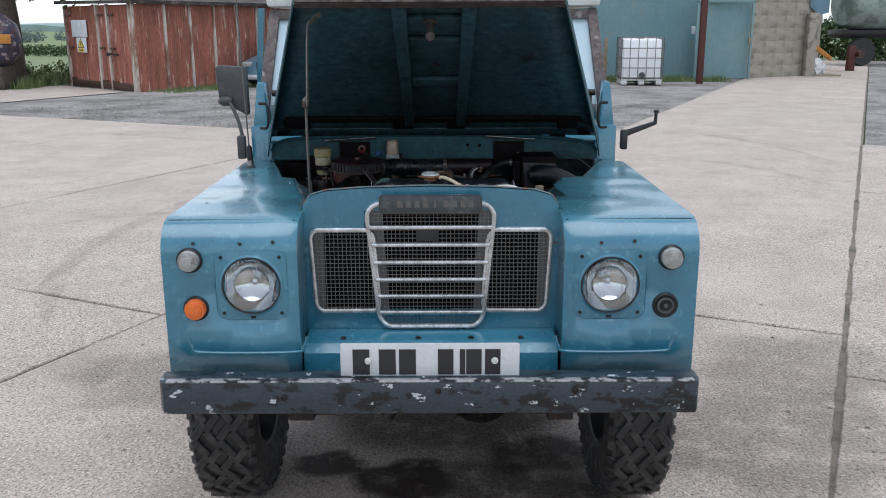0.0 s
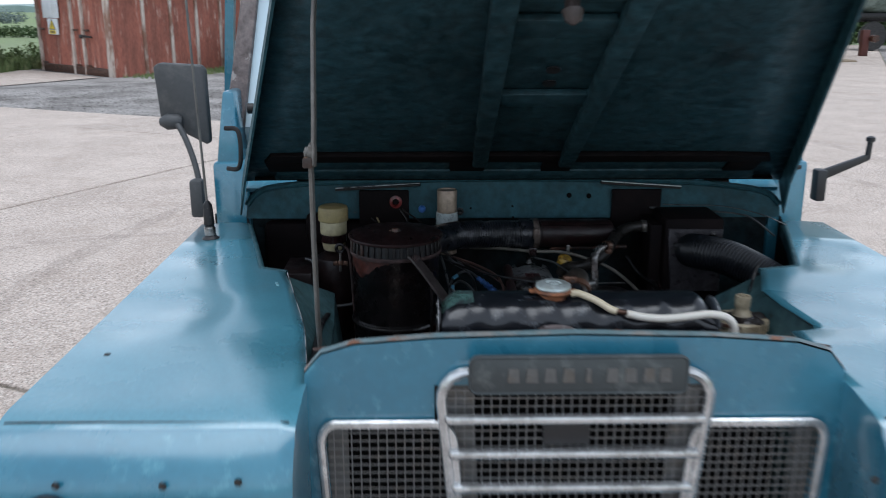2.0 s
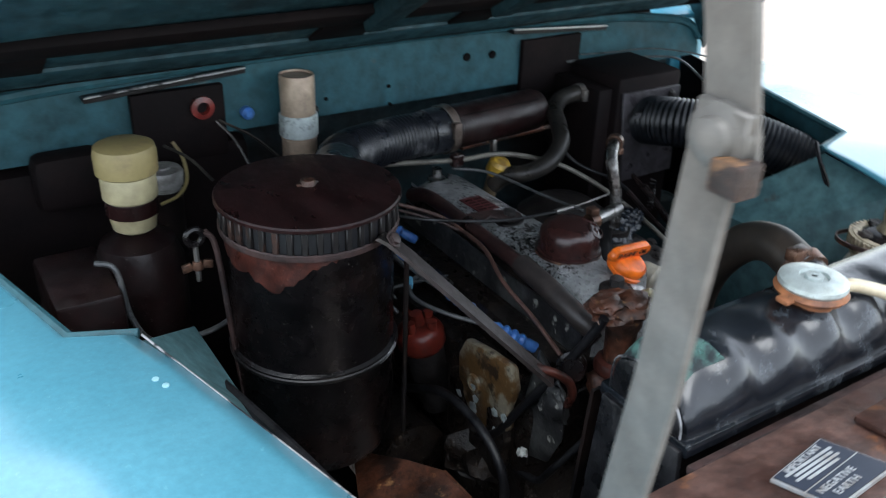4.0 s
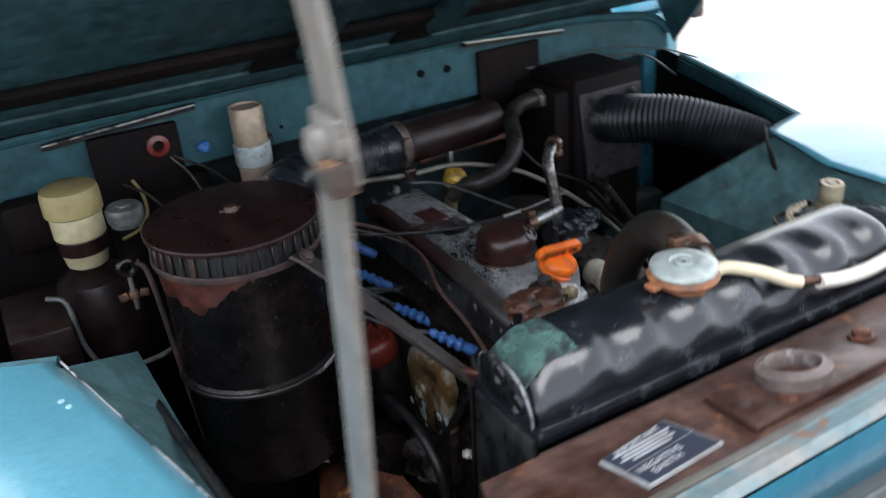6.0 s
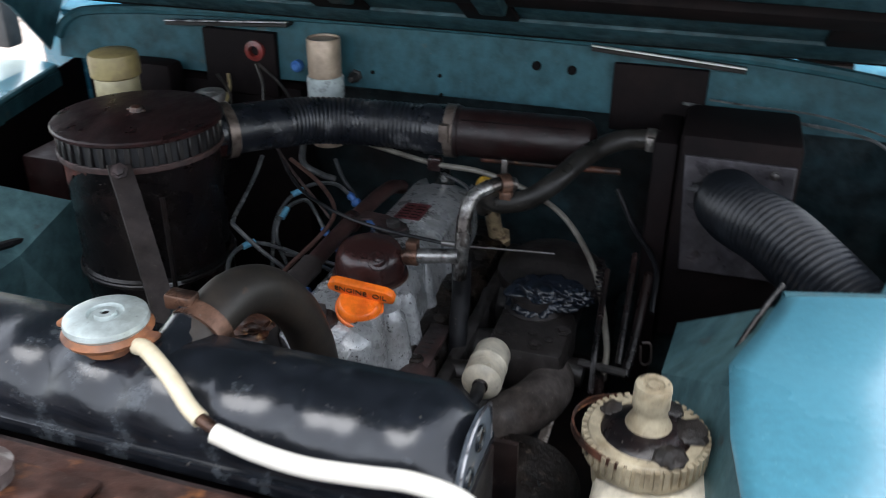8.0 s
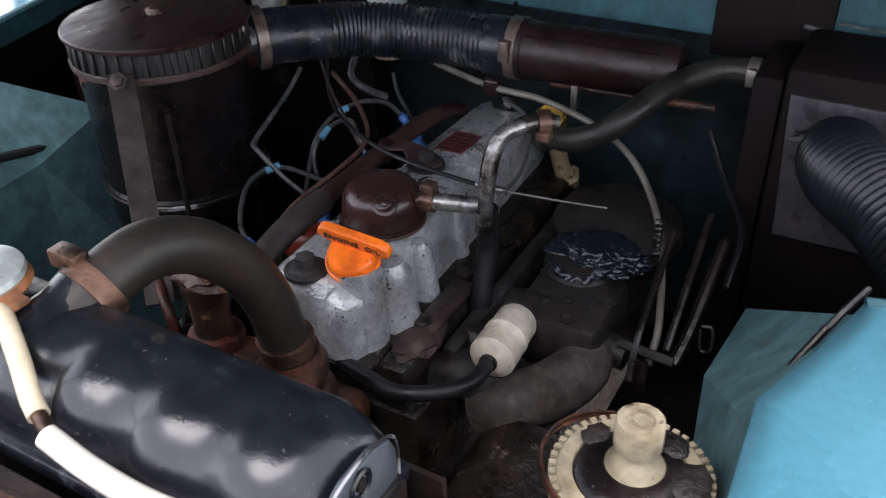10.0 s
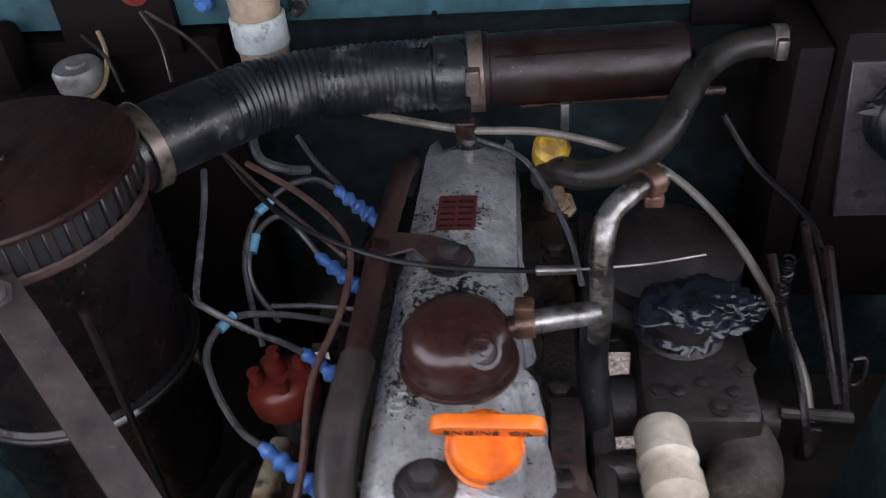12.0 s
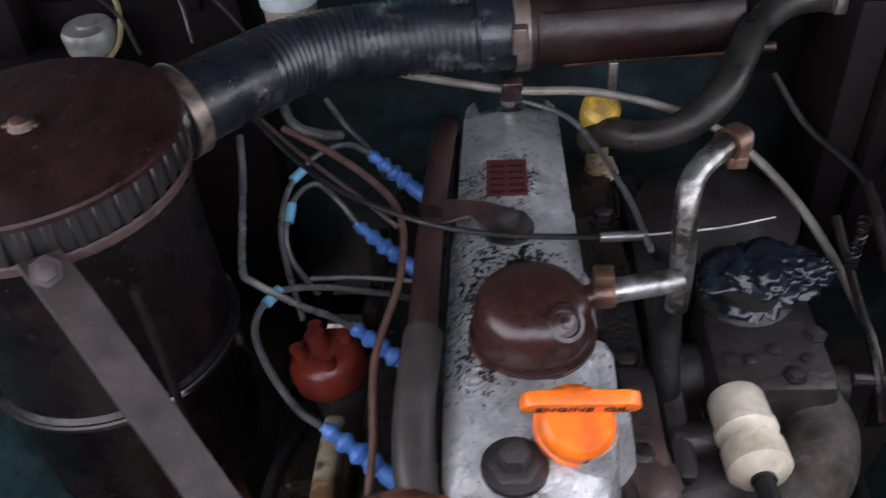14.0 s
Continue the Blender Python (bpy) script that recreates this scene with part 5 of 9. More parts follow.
for s in (0.66, 0.60):
    part("drain_hole", lathe(bmesh.new(), [(0.014, 0.0), (0.014, 0.003)], on_bonnet(0.028, s, -0.001), -BN, 14), CAR_BLACK, bonnet)
bm = lathe(bmesh.new(), [(0.024, 0), (0.024, 0.004), (0.016, 0.008), (0.012, 0.009), (0.012, 0.045), (0.017, 0.047), (0.013, 0.062), (0.003, 0.070)], on_bonnet(0.012, LEN - 0.135, -0.012), -BN, 18)
part("catch_pin", bm, STRUT, bonnet, "sprung steel bonnet catch pin")
for x in (-0.52, 0.545):
    bm = box(bmesh.new(), (x - 0.03, 1.04, 1.155), (x + 0.03, 1.10, 1.175), 0.004)
    cyl(bm, (x - 0.035, 1.045, 1.165), (x + 0.035, 1.045, 1.165), 0.009)
    part("hinge", bm, BLACK, bonnet)

# bonnet stay, two flat bars


def flat_bar(bm, pts, w, t, cross=(1, 0, 0)):
    pts = [Vector(p) for p in pts]
    c = Vector(cross).normalized()
    secs = []
    for i, p in enumerate(pts):
        d = (pts[min(i + 1, len(pts) - 1)] - pts[max(i - 1, 0)]).normalized()
        wv = d.cross(c).normalized()
        secs.append([bm.verts.new(p + c * t / 2 * a + wv * w / 2 * b) for a, b in ((1, 1), (1, -1), (-1, -1), (-1, 1))])
    for p, q in zip(secs, secs[1:]):
        for k in range(4):
            bm.faces.new((p[k], p[(k + 1) % 4], q[(k + 1) % 4], q[k]))
    bm.faces.new(secs[0][::-1])
    bm.faces.new(secs[-1])
    return bm


bm = flat_bar(bmesh.new(), [(-0.383, 0.106, 1.085), (-0.383, 0.090, 1.14), (-0.382, 0.074, 1.28), (-0.380, 0.066, 1.418)], 0.027, 0.005)
bmesh.ops.bevel(bm, geom=bm.edges[:], offset=0.0012, segments=1, affect="EDGES")
stay = part("bonnet_stay", bm, STAY, car, "grey flat-bar folding bonnet stay")
bm = flat_bar(bmesh.new(), [(-0.376, 0.060, 1.385), (-0.375, 0.075, 1.45), (-0.376, 0.115, 1.58), (-0.374, 0.135, 1.638), (-0.350, 0.148, 1.662), (-0.335, 0.153, 1.668)], 0.026, 0.005)
bmesh.ops.bevel(bm, geom=bm.edges[:], offset=0.0012, segments=1, affect="EDGES")
part("upper_arm", bm, STAY, stay)
bm = lathe(bmesh.new(), [(0.015, -0.007), (0.015, 0.002), (0.010, 0.004), (0.009, 0.008), (0.004, 0.010)], (-0.380, 0.067, 1.404), (-1, 0, 0), 18)
part("pivot", bm, STAY, stay)
part("pivot_tab", box(bmesh.new(), (-0.39, 0.046, 1.385), (-0.376, 0.062, 1.40), 0.002), RUST, stay)

# bulkhead
bm = bmesh.new()
top = [(-0.69, 1.076), (-0.685, 1.11), (-0.66, 1.14), (-0.60, 1.160), (-0.40, 1.172), (0.0, 1.179), (0.40, 1.172), (0.60, 1.156), (0.68, 1.138), (0.715, 1.108), (0.72, 1.076)]
slab(bm, [*[(x, 1.03, z) for x, z in top], (0.72, 1.03, 1.073), (-0.69, 1.03, 1.073)], (0, 0.02, 0))
slab(bm, [(-0.69, 1.05, 1.080), (0.72, 1.05, 1.080), (0.72, 1.10, 1.073), (-0.69, 1.10, 1.073)], (0, 0, -0.004))
bulkhead = part("bulkhead", bm, BLUE_IN, car, "dusty blue bulkhead behind the engine", smooth=False)
# the lower panel is a darker blue than the bulkhead above it
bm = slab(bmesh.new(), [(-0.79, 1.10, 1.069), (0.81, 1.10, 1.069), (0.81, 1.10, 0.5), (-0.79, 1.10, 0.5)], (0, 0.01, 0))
part("lower_panel", bm, DARK_BULKHEAD, bulkhead, "dark lower bulkhead panel", smooth=False)
bm = bmesh.new()
sweep(bm, [(x, 1.028, z) for x, z in top[1:-1]], 0.008, 8, 4)
part("rolled_edge", bm, BLUE_IN, bulkhead)
part("scuttle", slab(bmesh.new(), [(-0.69, 1.05, 1.15), (0.715, 1.05, 1.15), (0.715, 1.27, 1.235), (-0.69, 1.27, 1.235)], (0, 0, -0.01)), BLUE, bulkhead)
for x, z, r in ((0.158, 1.134, 0.0068), (0.210, 1.132, 0.0068), (0.01, 1.105, 0.003), (0.012, 1.075, 0.003), (-0.10, 1.10, 0.003)):
    part("hole", lathe(bmesh.new(), [(r, 0), (r, 0.0025)], (x, 1.0285, z), (0, -1, 0), 14), VOID, bulkhead)
for a, b, z0, z1, end in ((-0.452, -0.232, 1.154, 1.167, 1), (0.238, 0.446, 1.171, 1.157, -1)):
    bm = slab(bmesh.new(), [(a, 1.03, z0 - 0.004), (b, 1.03, z1 - 0.004), (b, 1.03, z1 + 0.002), (a, 1.03, z0 + 0.002)], (0, -0.022, 0), 0.001, 1)
    fl = part("vent_strip", bm, BLACK, bulkhead, "dark metal strip with a bright edge")
    bm = slab(bmesh.new(), [(a, 1.012, z0 + 0.003), (b, 1.012, z1 + 0.003), (b, 1.012, z1 + 0.005), (a, 1.012, z0 + 0.005)], (0, -0.006, 0))
    part("bright_edge", bm, WORN_EDGE if end > 0 else PALE_BAND, fl)
bm = box(bmesh.new(), (0.270, 1.020, 1.052), (0.400, 1.032, 1.150), 0.003)
part("wiper_motor_plate", bm, DEAD_BLACK, bulkhead, "grimy dark cover plate on the bulkhead")
bm = box(bmesh.new(), (-0.392, 1.018, 1.045), (-0.262, 1.032, 1.149), 0.003)
fusebox = part("fuse_box", bm, DEAD_BLACK, bulkhead, "dark terminal box with cables")
part("red_terminal", lathe(bmesh.new(), [(0.0165, 0), (0.0165, 0.022), (0.009, 0.024), (0.008, 0.014), (0.002, 0.014)], (-0.296, 1.034, 1.120), (0, -1, 0), 20), RED, fusebox, "red rubber terminal cap")
part("blue_connector", lathe(bmesh.new(), [(0.0095, 0), (0.0095, 0.010), (0.005, 0.015)], (-0.228, 1.03, 1.099), (0, -1, 0), 12), BLUE_BOOT, fusebox, "small blue connector")
for p, q in (((-0.285, 0.995, 1.105), (-0.255, 0.955, 1.045)), ((-0.28, 0.995, 1.105), (-0.20, 0.965, 1.04)), ((-0.36, 1.0, 1.08), (-0.31, 0.955, 1.035))):
    part("wire", sweep(bmesh.new(), [p, tuple((a + b) / 2 + 0.004 for a, b in zip(p, q)), q], 0.0022, 6, 5), RUBBER_HOSE, fusebox)
part("bulkhead_wire", sweep(bmesh.new(), [(0.37, 1.02, 1.102), (0.48, 1.004, 1.099), (0.595, 0.995, 1.090), (0.637, 0.985, 1.076), (0.69, 0.975, 1.035)], 0.0025, 6, 6), LEAD, bulkhead, "thin grey wire along the bulkhead")
for s in (-1, 1):
    bm = box(bmesh.new(), (CX + s * 0.70, 1.09, 0.6), (CX + s * 0.798, 1.32, 1.212), 0.012)
    slab(bm, [(CX + s * 0.722, 1.10, 1.205), (CX + s * 0.788, 1.10, 1.205), (CX + s * 0.768, 1.13, 1.395), (CX + s * 0.738, 1.13, 1.395)], (0, 0.10, 0), 0.008)
    part("door_pillar", bm, BLUE, car, "blue door pillar beside the bulkhead")
    bm = sweep(bmesh.new(), [(CX + s * 0.735, 1.0, 1.315), (CX + s * 0.70, 0.985, 1.31), (CX + s * 0.695, 0.98, 1.25), (CX + s * 0.705, 0.985, 1.215), (CX + s * 0.735, 1.0, 1.212)], 0.006, 8, 6)
    part("grab_loop", bm, BLACK, car)
    # left panel is widened and near black to carry an open void's shade
    part("footwell", box(bmesh.new(), (CX + s * (0.30 if s > 0 else 0.235), 0.96 if s > 0 else 1.03, 0.55), (CX + s * 0.66, 1.02 if s > 0 else 1.08, 0.80 if s > 0 else 1.062), 0.02), DARK_BULKHEAD if s > 0 else DEAD_BLACK, car, "dark footwell panel")

# windscreen, roof, cab
bm = bmesh.new()
for s in (-1, 1):
    slab(bm, [(CX + s * 0.783, 1.17, 1.26), (CX + s * 0.732, 1.17, 1.26), (CX + s * 0.692, 1.36, 1.705), (CX + s * 0.738, 1.36, 1.705)], (0, 0.04, 0), 0.006)
for z0, z1, y in ((1.262, 1.342, 1.178), (1.658, 1.703, 1.345)):
    box(bm, (CX - 0.70, y, z0), (CX + 0.70, y + 0.04, z1), 0.006)
box(bm, (CX - 0.02, 1.205, 1.27), (CX + 0.02, 1.245, 1.30), 0.004)
wsf = part("windscreen_frame", bm, PRIMER, car, "brown primed windscreen frame")
bm = slab(bmesh.new(), [(CX - 0.745, 1.212, 1.29), (CX + 0.745, 1.212, 1.29), (CX + 0.705, 1.375, 1.69), (CX - 0.705, 1.375, 1.69)], (0, 0.005, 0))
part("pane", bm, PALE_PANE, wsf, "pale milky windscreen glass", smooth=False).visible_shadow = False
for s in (-1, 1):
    bm = cyl(bmesh.new(), (CX + s * 0.71, 1.17, 1.345), (CX + s * 0.66, 1.17, 1.345), 0.014)
    part("clamp", bm, BLACK, wsf)
bm = box(bmesh.new(), (CX - 0.75, 1.33, 1.712), (CX + 0.75, 3.2, 1.80), 0.02)
part("roof", bm, ROOF_WHITE, car, "cream hard-top roof")
for s in (-1, 1):
    bm = box(bmesh.new(), (CX + s * 0.762, 1.33, 0.60), (CX + s * 0.80, 2.15, 1.30), 0.01)
    for y0, y1 in ((1.33, 1.365), (2.11, 2.15)):
        a, b = (0.825, 0.795) if s < 0 else (0.775, 0.735)
        slab(bm, [(CX + s * a, y0 + 0.05, 1.29), (CX + s * a, y1 + 0.03, 1.29), (CX + s * b, y1 + 0.05, 1.71), (CX + s * b, y0 + 0.05, 1.71)], (-s * 0.025, 0, 0))
    part("door", bm, BLUE, car, "blue door with sliding window")
    part("rear_side", box(bmesh.new(), (CX + s * 0.75, 2.16, 0.55), (CX + s * 0.80, 3.2, 1.25), 0.01), BLUE, car)
    part("rear_post", box(bmesh.new(), (CX + s * 0.72, 3.12, 1.24), (CX + s * 0.78, 3.2, 1.715), 0.01), ROOF_WHITE, car)
part("tub", box(bmesh.new(), (CX - 0.75, 3.17, 0.55), (CX + 0.75, 3.2, 1.25), 0.01), BLUE, car)
part("dash", box(bmesh.new(), (CX - 0.69, 1.30, 1.0), (CX + 0.69, 1.42, 1.26), 0.02), PLASTIC_GREY, car)
part("seat_box", box(bmesh.new(), (CX - 0.69, 1.9, 0.6), (CX + 0.69, 2.2, 1.25), 0.05), PLASTIC_GREY, car)
part("cab_floor", box(bmesh.new(), (CX - 0.75, 1.1, 0.52), (CX + 0.75, 3.18, 0.56)), BLACK, car)

# mirror on an arm; bare mirror arm on the other side; aerial
bm = slab(bmesh.new(), [(x, 1.135, z) for x, z in [(-0.805, 1.252), (-0.798, 1.26), (-0.80, 1.45), (-0.81, 1.462), (-0.92, 1.468), (-0.934, 1.457), (-0.925, 1.325), (-0.915, 1.31)]], (0, 0.035, 0), 0.010)
mirror = part("door_mirror", bm, PLASTIC_GREY, car, "dark grey square mirror on a bent arm")
part("mirror_glass", slab(bmesh.new(), [(-0.81, 1.172, 1.275), (-0.81, 1.172, 1.45), (-0.92, 1.172, 1.455), (-0.912, 1.172, 1.325)], (0, 0.002, 0)), MIRROR, mirror)
bm = sweep(bmesh.new(), [(-0.90, 1.13, 1.315), (-0.872, 1.115, 1.305), (-0.838, 1.09, 1.24), (-0.818, 1.07, 1.17), (-0.815, 1.06, 1.13)], 0.008, 10, 6)
lathe(bm, [(0.010, -0.02), (0.022, 0.0), (0.020, 0.03), (0.012, 0.04)], (-0.905, 1.13, 1.315), (1, 0, 0), 14)
part("arm", bm, PLASTIC_GREY, mirror)
part("arm_bracket", box(bmesh.new(), (-0.835, 1.03, 1.075), (-0.80, 1.07, 1.175), 0.008), PLASTIC_GREY, mirror)
bm = box(bmesh.new(), (0.828, 1.07, 1.105), (0.856, 1.11, 1.19), 0.006)
slab(bm, [(0.84, 1.085, 1.155), (0.84, 1.085, 1.185), (0.99, 1.125, 1.225), (0.99, 1.125, 1.207)], (0, 0.015, 0), 0.003)
cyl(bm, (0.985, 1.13, 1.21), (0.988, 1.13, 1.262), 0.008, 0.007)
lathe(bm, [(0.004, 0), (0.012, 0.004), (0.012, 0.014), (0.004, 0.018)], (0.988, 1.13, 1.255), (0, 0, 1), 12)
part("mirror_arm", bm, CAR_BLACK, car, "bare black mirror arm without its mirror")
bm = lathe(bmesh.new(), [(0.022, 0), (0.021, 0.008), (0.013, 0.014), (0.011, 0.04), (0.013, 0.042), (0.011, 0.09), (0.004, 0.10)], (-0.739, 0.847, 1.062), (-0.03, 0, 1), 16)
aerial = part("aerial_base", bm, RUBBER, car, "black aerial base on the wing with a whip")
part("whip", sweep(bmesh.new(), [(-0.742, 0.847, 1.15), (-0.752, 0.845, 1.5), (-0.765, 0.842, 2.1)], 0.0035, 6, 6), STAY, aerial)
part("chrome_nut", lathe(bmesh.new(), [(0.014, 0.016), (0.014, 0.034), (0.012, 0.036)], (-0.739, 0.847, 1.062), (-0.03, 0, 1), 8), CHROME, aerial)

# slam panel over the radiator
bm = bmesh.new()
slab(bm, [(-0.385, 0.038, 1.107), (-0.30, 0.036, 1.107), (0.33, 0.036, 1.107), (0.41, 0.038, 1.107), (0.34, 0.165, 1.107), (-0.265, 0.165, 1.107), (-0.285, 0.105, 1.107)], (0, 0, -0.004))
slam = part("slam_panel", bm, RUST_PANEL, car, "rusty brown panel over the radiator", smooth=False)
part("front_trim", box(bmesh.new(), (-0.33, 0.048, 1.108), (0.35, 0.058, 1.114), 0.003), STAY, slam)
bm = box(bmesh.new(), (-0.20, 0.166, 1.040), (0.345, 0.190, 1.094), 0.003)
box(bm, (-0.20, 0.164, 1.090), (0.345, 0.172, 1.103), 0.001)
part("radiator_rail", bm, RUST_BAR, slam, "dark oxide rail in front of the radiator")
bm = slab(bmesh.new(), [(-0.071, 0.134, 1.108), (0.075, 0.140, 1.108), (0.080, 0.072, 1.108), (-0.081, 0.070, 1.108)], (0, 0, 0.006), 0.002)
part("catch_plate", bm, RUST_PANEL, slam)
bm = lathe(bmesh.new(), [(0.030, 0), (0.030, 0.010), (0.022, 0.014), (0.020, 0.010), (0.020, 0.0)], (-0.002, 0.104, 1.114), (0, 0, 1), 28, close=False)
part("catch_ring", bm, PRIMER, slam, "bonnet catch socket")
for x, y in ((-0.062, 0.102), (-0.035, 0.082), (0.10, 0.12), (-0.262, 0.067), (0.25, 0.09), (0.16, 0.075)):
    part("bolt", bolt(bmesh.new(), (x, y, 1.108), (0, 0, 1), 0.008, 0.007), RUST, slam)
bm = slab(bmesh.new(), [(-0.196, 0.075, 1.108), (-0.122, 0.075, 1.108), (-0.124, 0.141, 1.108), (-0.196, 0.134, 1.108)], (0, 0, 0.0025))
data_plate = part("warning_plate", bm, LABEL_TEXT, slam, "small navy and silver earth polarity plate", smooth=False)
for p in ([(-0.194, 0.1045), (-0.125, 0.1075), (-0.126, 0.139), (-0.194, 0.1325)], [(-0.194, 0.077), (-0.124, 0.077), (-0.125, 0.1055), (-0.194, 0.1025)]):
    part("plate_field", slab(bmesh.new(), [(x, y, 1.1108) for x, y in p], (0, 0, 0.0008)), LABEL_BLUE, data_plate, smooth=False)


def words(text, at, size, parent, material, rot=(0, 0, 0), name="lettering", depth=0.0004):
    cu = bpy.data.curves.new(name, "FONT")
    cu.body, cu.size, cu.extrude, cu.align_x, cu.align_y = text, size, depth, "CENTER", "CENTER"
    tmp = new(name, cu)
    me = bpy.data.meshes.new_from_object(tmp.evaluated_get(bpy.context.evaluated_depsgraph_get()))
    bpy.data.objects.remove(tmp)
    me.materials.clear()
    me.materials.append(material)
    ob = new(name, me)
    ob.parent = parent
    ob.matrix_basis = pose(*at, *rot)
    return tagged(ob, f"raised lettering reading {text.replace(chr(10), ' ').lower()}")


words("IMPORTANT", (-0.160, 0.131, 1.1122), 0.0085, data_plate, LABEL_TEXT, (0, 0, 4))
words("NEGATIVE\nEARTH", (-0.168, 0.0905, 1.1122), 0.0095, data_plate, LABEL_TEXT, (0, 0, 1))
for i, (a, b) in enumerate(((-0.188, -0.132), (-0.183, -0.137), (-0.188, -0.135), (-0.180, -0.142))):
    part("text_bar", box(bmesh.new(), (a, 0.1245 - i * 0.0048, 1.1115), (b, 0.1270 - i * 0.0048, 1.1122)), LABEL_TEXT, data_plate, smooth=False)
data_plate.matrix_basis = Matrix.Translation((-0.184, 0.070, 0)) @ Matrix.Rotation(radians(4.5), 4, "Z") @ Matrix.Diagonal((1.02, 0.86, 1, 1)) @ Matrix.Translation((0.196, -0.075, 0))
# the panel falls towards the radiator
slam.matrix_basis = Matrix.Translation((0, 0.05, 1.107)) @ Matrix.Rotation(radians(-12.5), 4, "X") @ Matrix.Translation((0, -0.05, -1.107))


# ---- under the bonnet: radiator ----
NX = 60


def tank_ring(k, lift=0.0):
    """Points across the header tank at the k-th of NX stations along it."""
    x = lerp(-0.186, 0.288, k / NX)
    end = min(k, NX - k) / 4
    e = 1.0 if end >= 1 else 0.55 + 0.45 * math.sin(end * math.pi / 2)
    ph = math.cos(2 * math.pi * (x + 0.186) / 0.0615)
    bulge = 0.0034 * max(-0.9, min(0.9, ph * 1.2)) + 0.0012 * noise.noise((x * 40, 2.0, 0.0))
    prof = [(0.195, 1.072), (0.195, 1.080), (0.199 - bulge * 0.8, 1.092), (0.208 - bulge, 1.106 + bulge * 0.5), (0.219 - bulge * 0.7, 1.117 + bulge * 0.7), (0.236, 1.122 + bulge * 0.5), (0.256, 1.123), (0.276, 1.121), (0.284, 1.112), (0.286, 1.072)]
    return [(x, 0.242 + (y - 0.242) * (0.9 + 0.1 * e), 1.072 + (z - 1.072) * e + lift) for y, z in prof]


bm = bmesh.new()
ringr = [[bm.verts.new(p) for p in tank_ring(k)] for k in range(NX + 1)]
for p, q in zip(ringr, ringr[1:]):
    for a, b, c, d in zip(p, p[1:], q[1:], q):
        bm.faces.new((a, b, c, d))
bm.faces.new(ringr[0])
bm.faces.new(ringr[-1])
radiator = part("radiator", bm, RAD, car, "flaking black radiator header tank", angle=60)
bm = box(bmesh.new(), (-0.192, 0.190, 1.060), (0.294, 0.292, 1.073), 0.002)
part("tank_flange", bm, RAD, radiator)
for s, x in ((-1, -0.187), (1, 0.289)):
    bm = slab(bmesh.new(), [(x, y, z) for y, z in ((0.200, 1.074), (0.202, 1.088), (0.214, 1.106), (0.232, 1.115), (0.258, 1.115), (0.274, 1.108), (0.279, 1.096), (0.279, 1.074))], (s * 0.006, 0, 0), 0.003)
    cap_plate = part("end_plate", bm, SPECK if s < 0 else TANK_END, radiator, "speckled black tank end" if s < 0 else "blue-grey tank end plate")
    rim = sweep(bmesh.new(), [(x + s * 0.005, y, z) for y, z in ((0.199, 1.075), (0.201, 1.089), (0.213, 1.107), (0.232, 1.116), (0.258, 1.116), (0.275, 1.109), (0.280, 1.096), (0.280, 1.075))], 0.0010, 6, 3)
    part("worn_rim", rim, WORN_EDGE, cap_plate, "bare worn edge")
    for y, z in ((0.217, 1.089), (0.243, 1.104)):
        ring = lathe(bmesh.new(), [(0.0095, 0), (0.0095, 0.0025), (0.0080, 0.0035), (0.0062, 0.0025), (0.0058, 0.0005)], (x + s * 0.005, y, z), (s, 0.0, 0.0), 16)
        part("boss", ring, RAD, cap_plate)
        part("boss_screw", lathe(bmesh.new(), [(0.0045, 0), (0.0042, 0.002), (0.001, 0.0028)], (x + s * 0.0055, y, z), (s, 0, 0), 10), BLACK_RUST, cap_plate)
bm = box(bmesh.new(), (-0.18, 0.208, 0.62), (0.282, 0.272, 1.062), 0.002)
part("core", bm, BLACK, radiator, "black finned radiator core")
bm = slab(bmesh.new(), [(-0.190, 0.195, 1.066), (-0.190, 0.285, 1.066), (-0.190, 0.300, 0.86), (-0.190, 0.29, 0.62), (-0.190, 0.18, 0.62), (-0.190, 0.182, 0.92)], (-0.006, 0, 0), 0.002)
part("side_shroud", bm, SPECK, radiator, "speckled black radiator side plate")
part("side_shroud", slab(bmesh.new(), [(0.290, 0.19, 1.066), (0.290, 0.285, 1.066), (0.290, 0.285, 0.62), (0.290, 0.18, 0.62)], (0.006, 0, 0), 0.002), BLACK, radiator)
bm = bmesh.new()
slab(bm, [(-0.19, 0.30, 1.055), (0.31, 0.30, 1.055), (0.31, 0.33, 0.62), (-0.19, 0.33, 0.62)], (0, 0.004, 0))
part("fan_cowl", bm, BLACK, radiator, smooth=False)
bm = lathe(bmesh.new(), [(0.022, 0), (0.022, 0.007), (0.031, 0.010), (0.0335, 0.014), (0.030, 0.018)], (0.009, 0.243, 1.119), (0, 0, 1), 28)
slab(bm, [(-0.033, 0.236, 1.129), (-0.033, 0.250, 1.129), (0.050, 0.250, 1.129), (0.050, 0.236, 1.129)], (0, 0, 0.005), 0.002)
part("filler_neck", bm, RAD_RED, radiator, "rusty filler neck")
bm = lathe(bmesh.new(), [(0.0295, 0.0), (0.0312, 0.003), (0.0304, 0.007), (0.0255, 0.0095), (0.0135, 0.010), (0.0125, 0.0072), (0.0085, 0.0072), (0.0078, 0.0105), (0.0035, 0.0105), (0.0028, 0.008), (0.0005, 0.008)], (0.009, 0.243, 1.1365), (0, 0, 1), 36)
patch = bmesh.new()
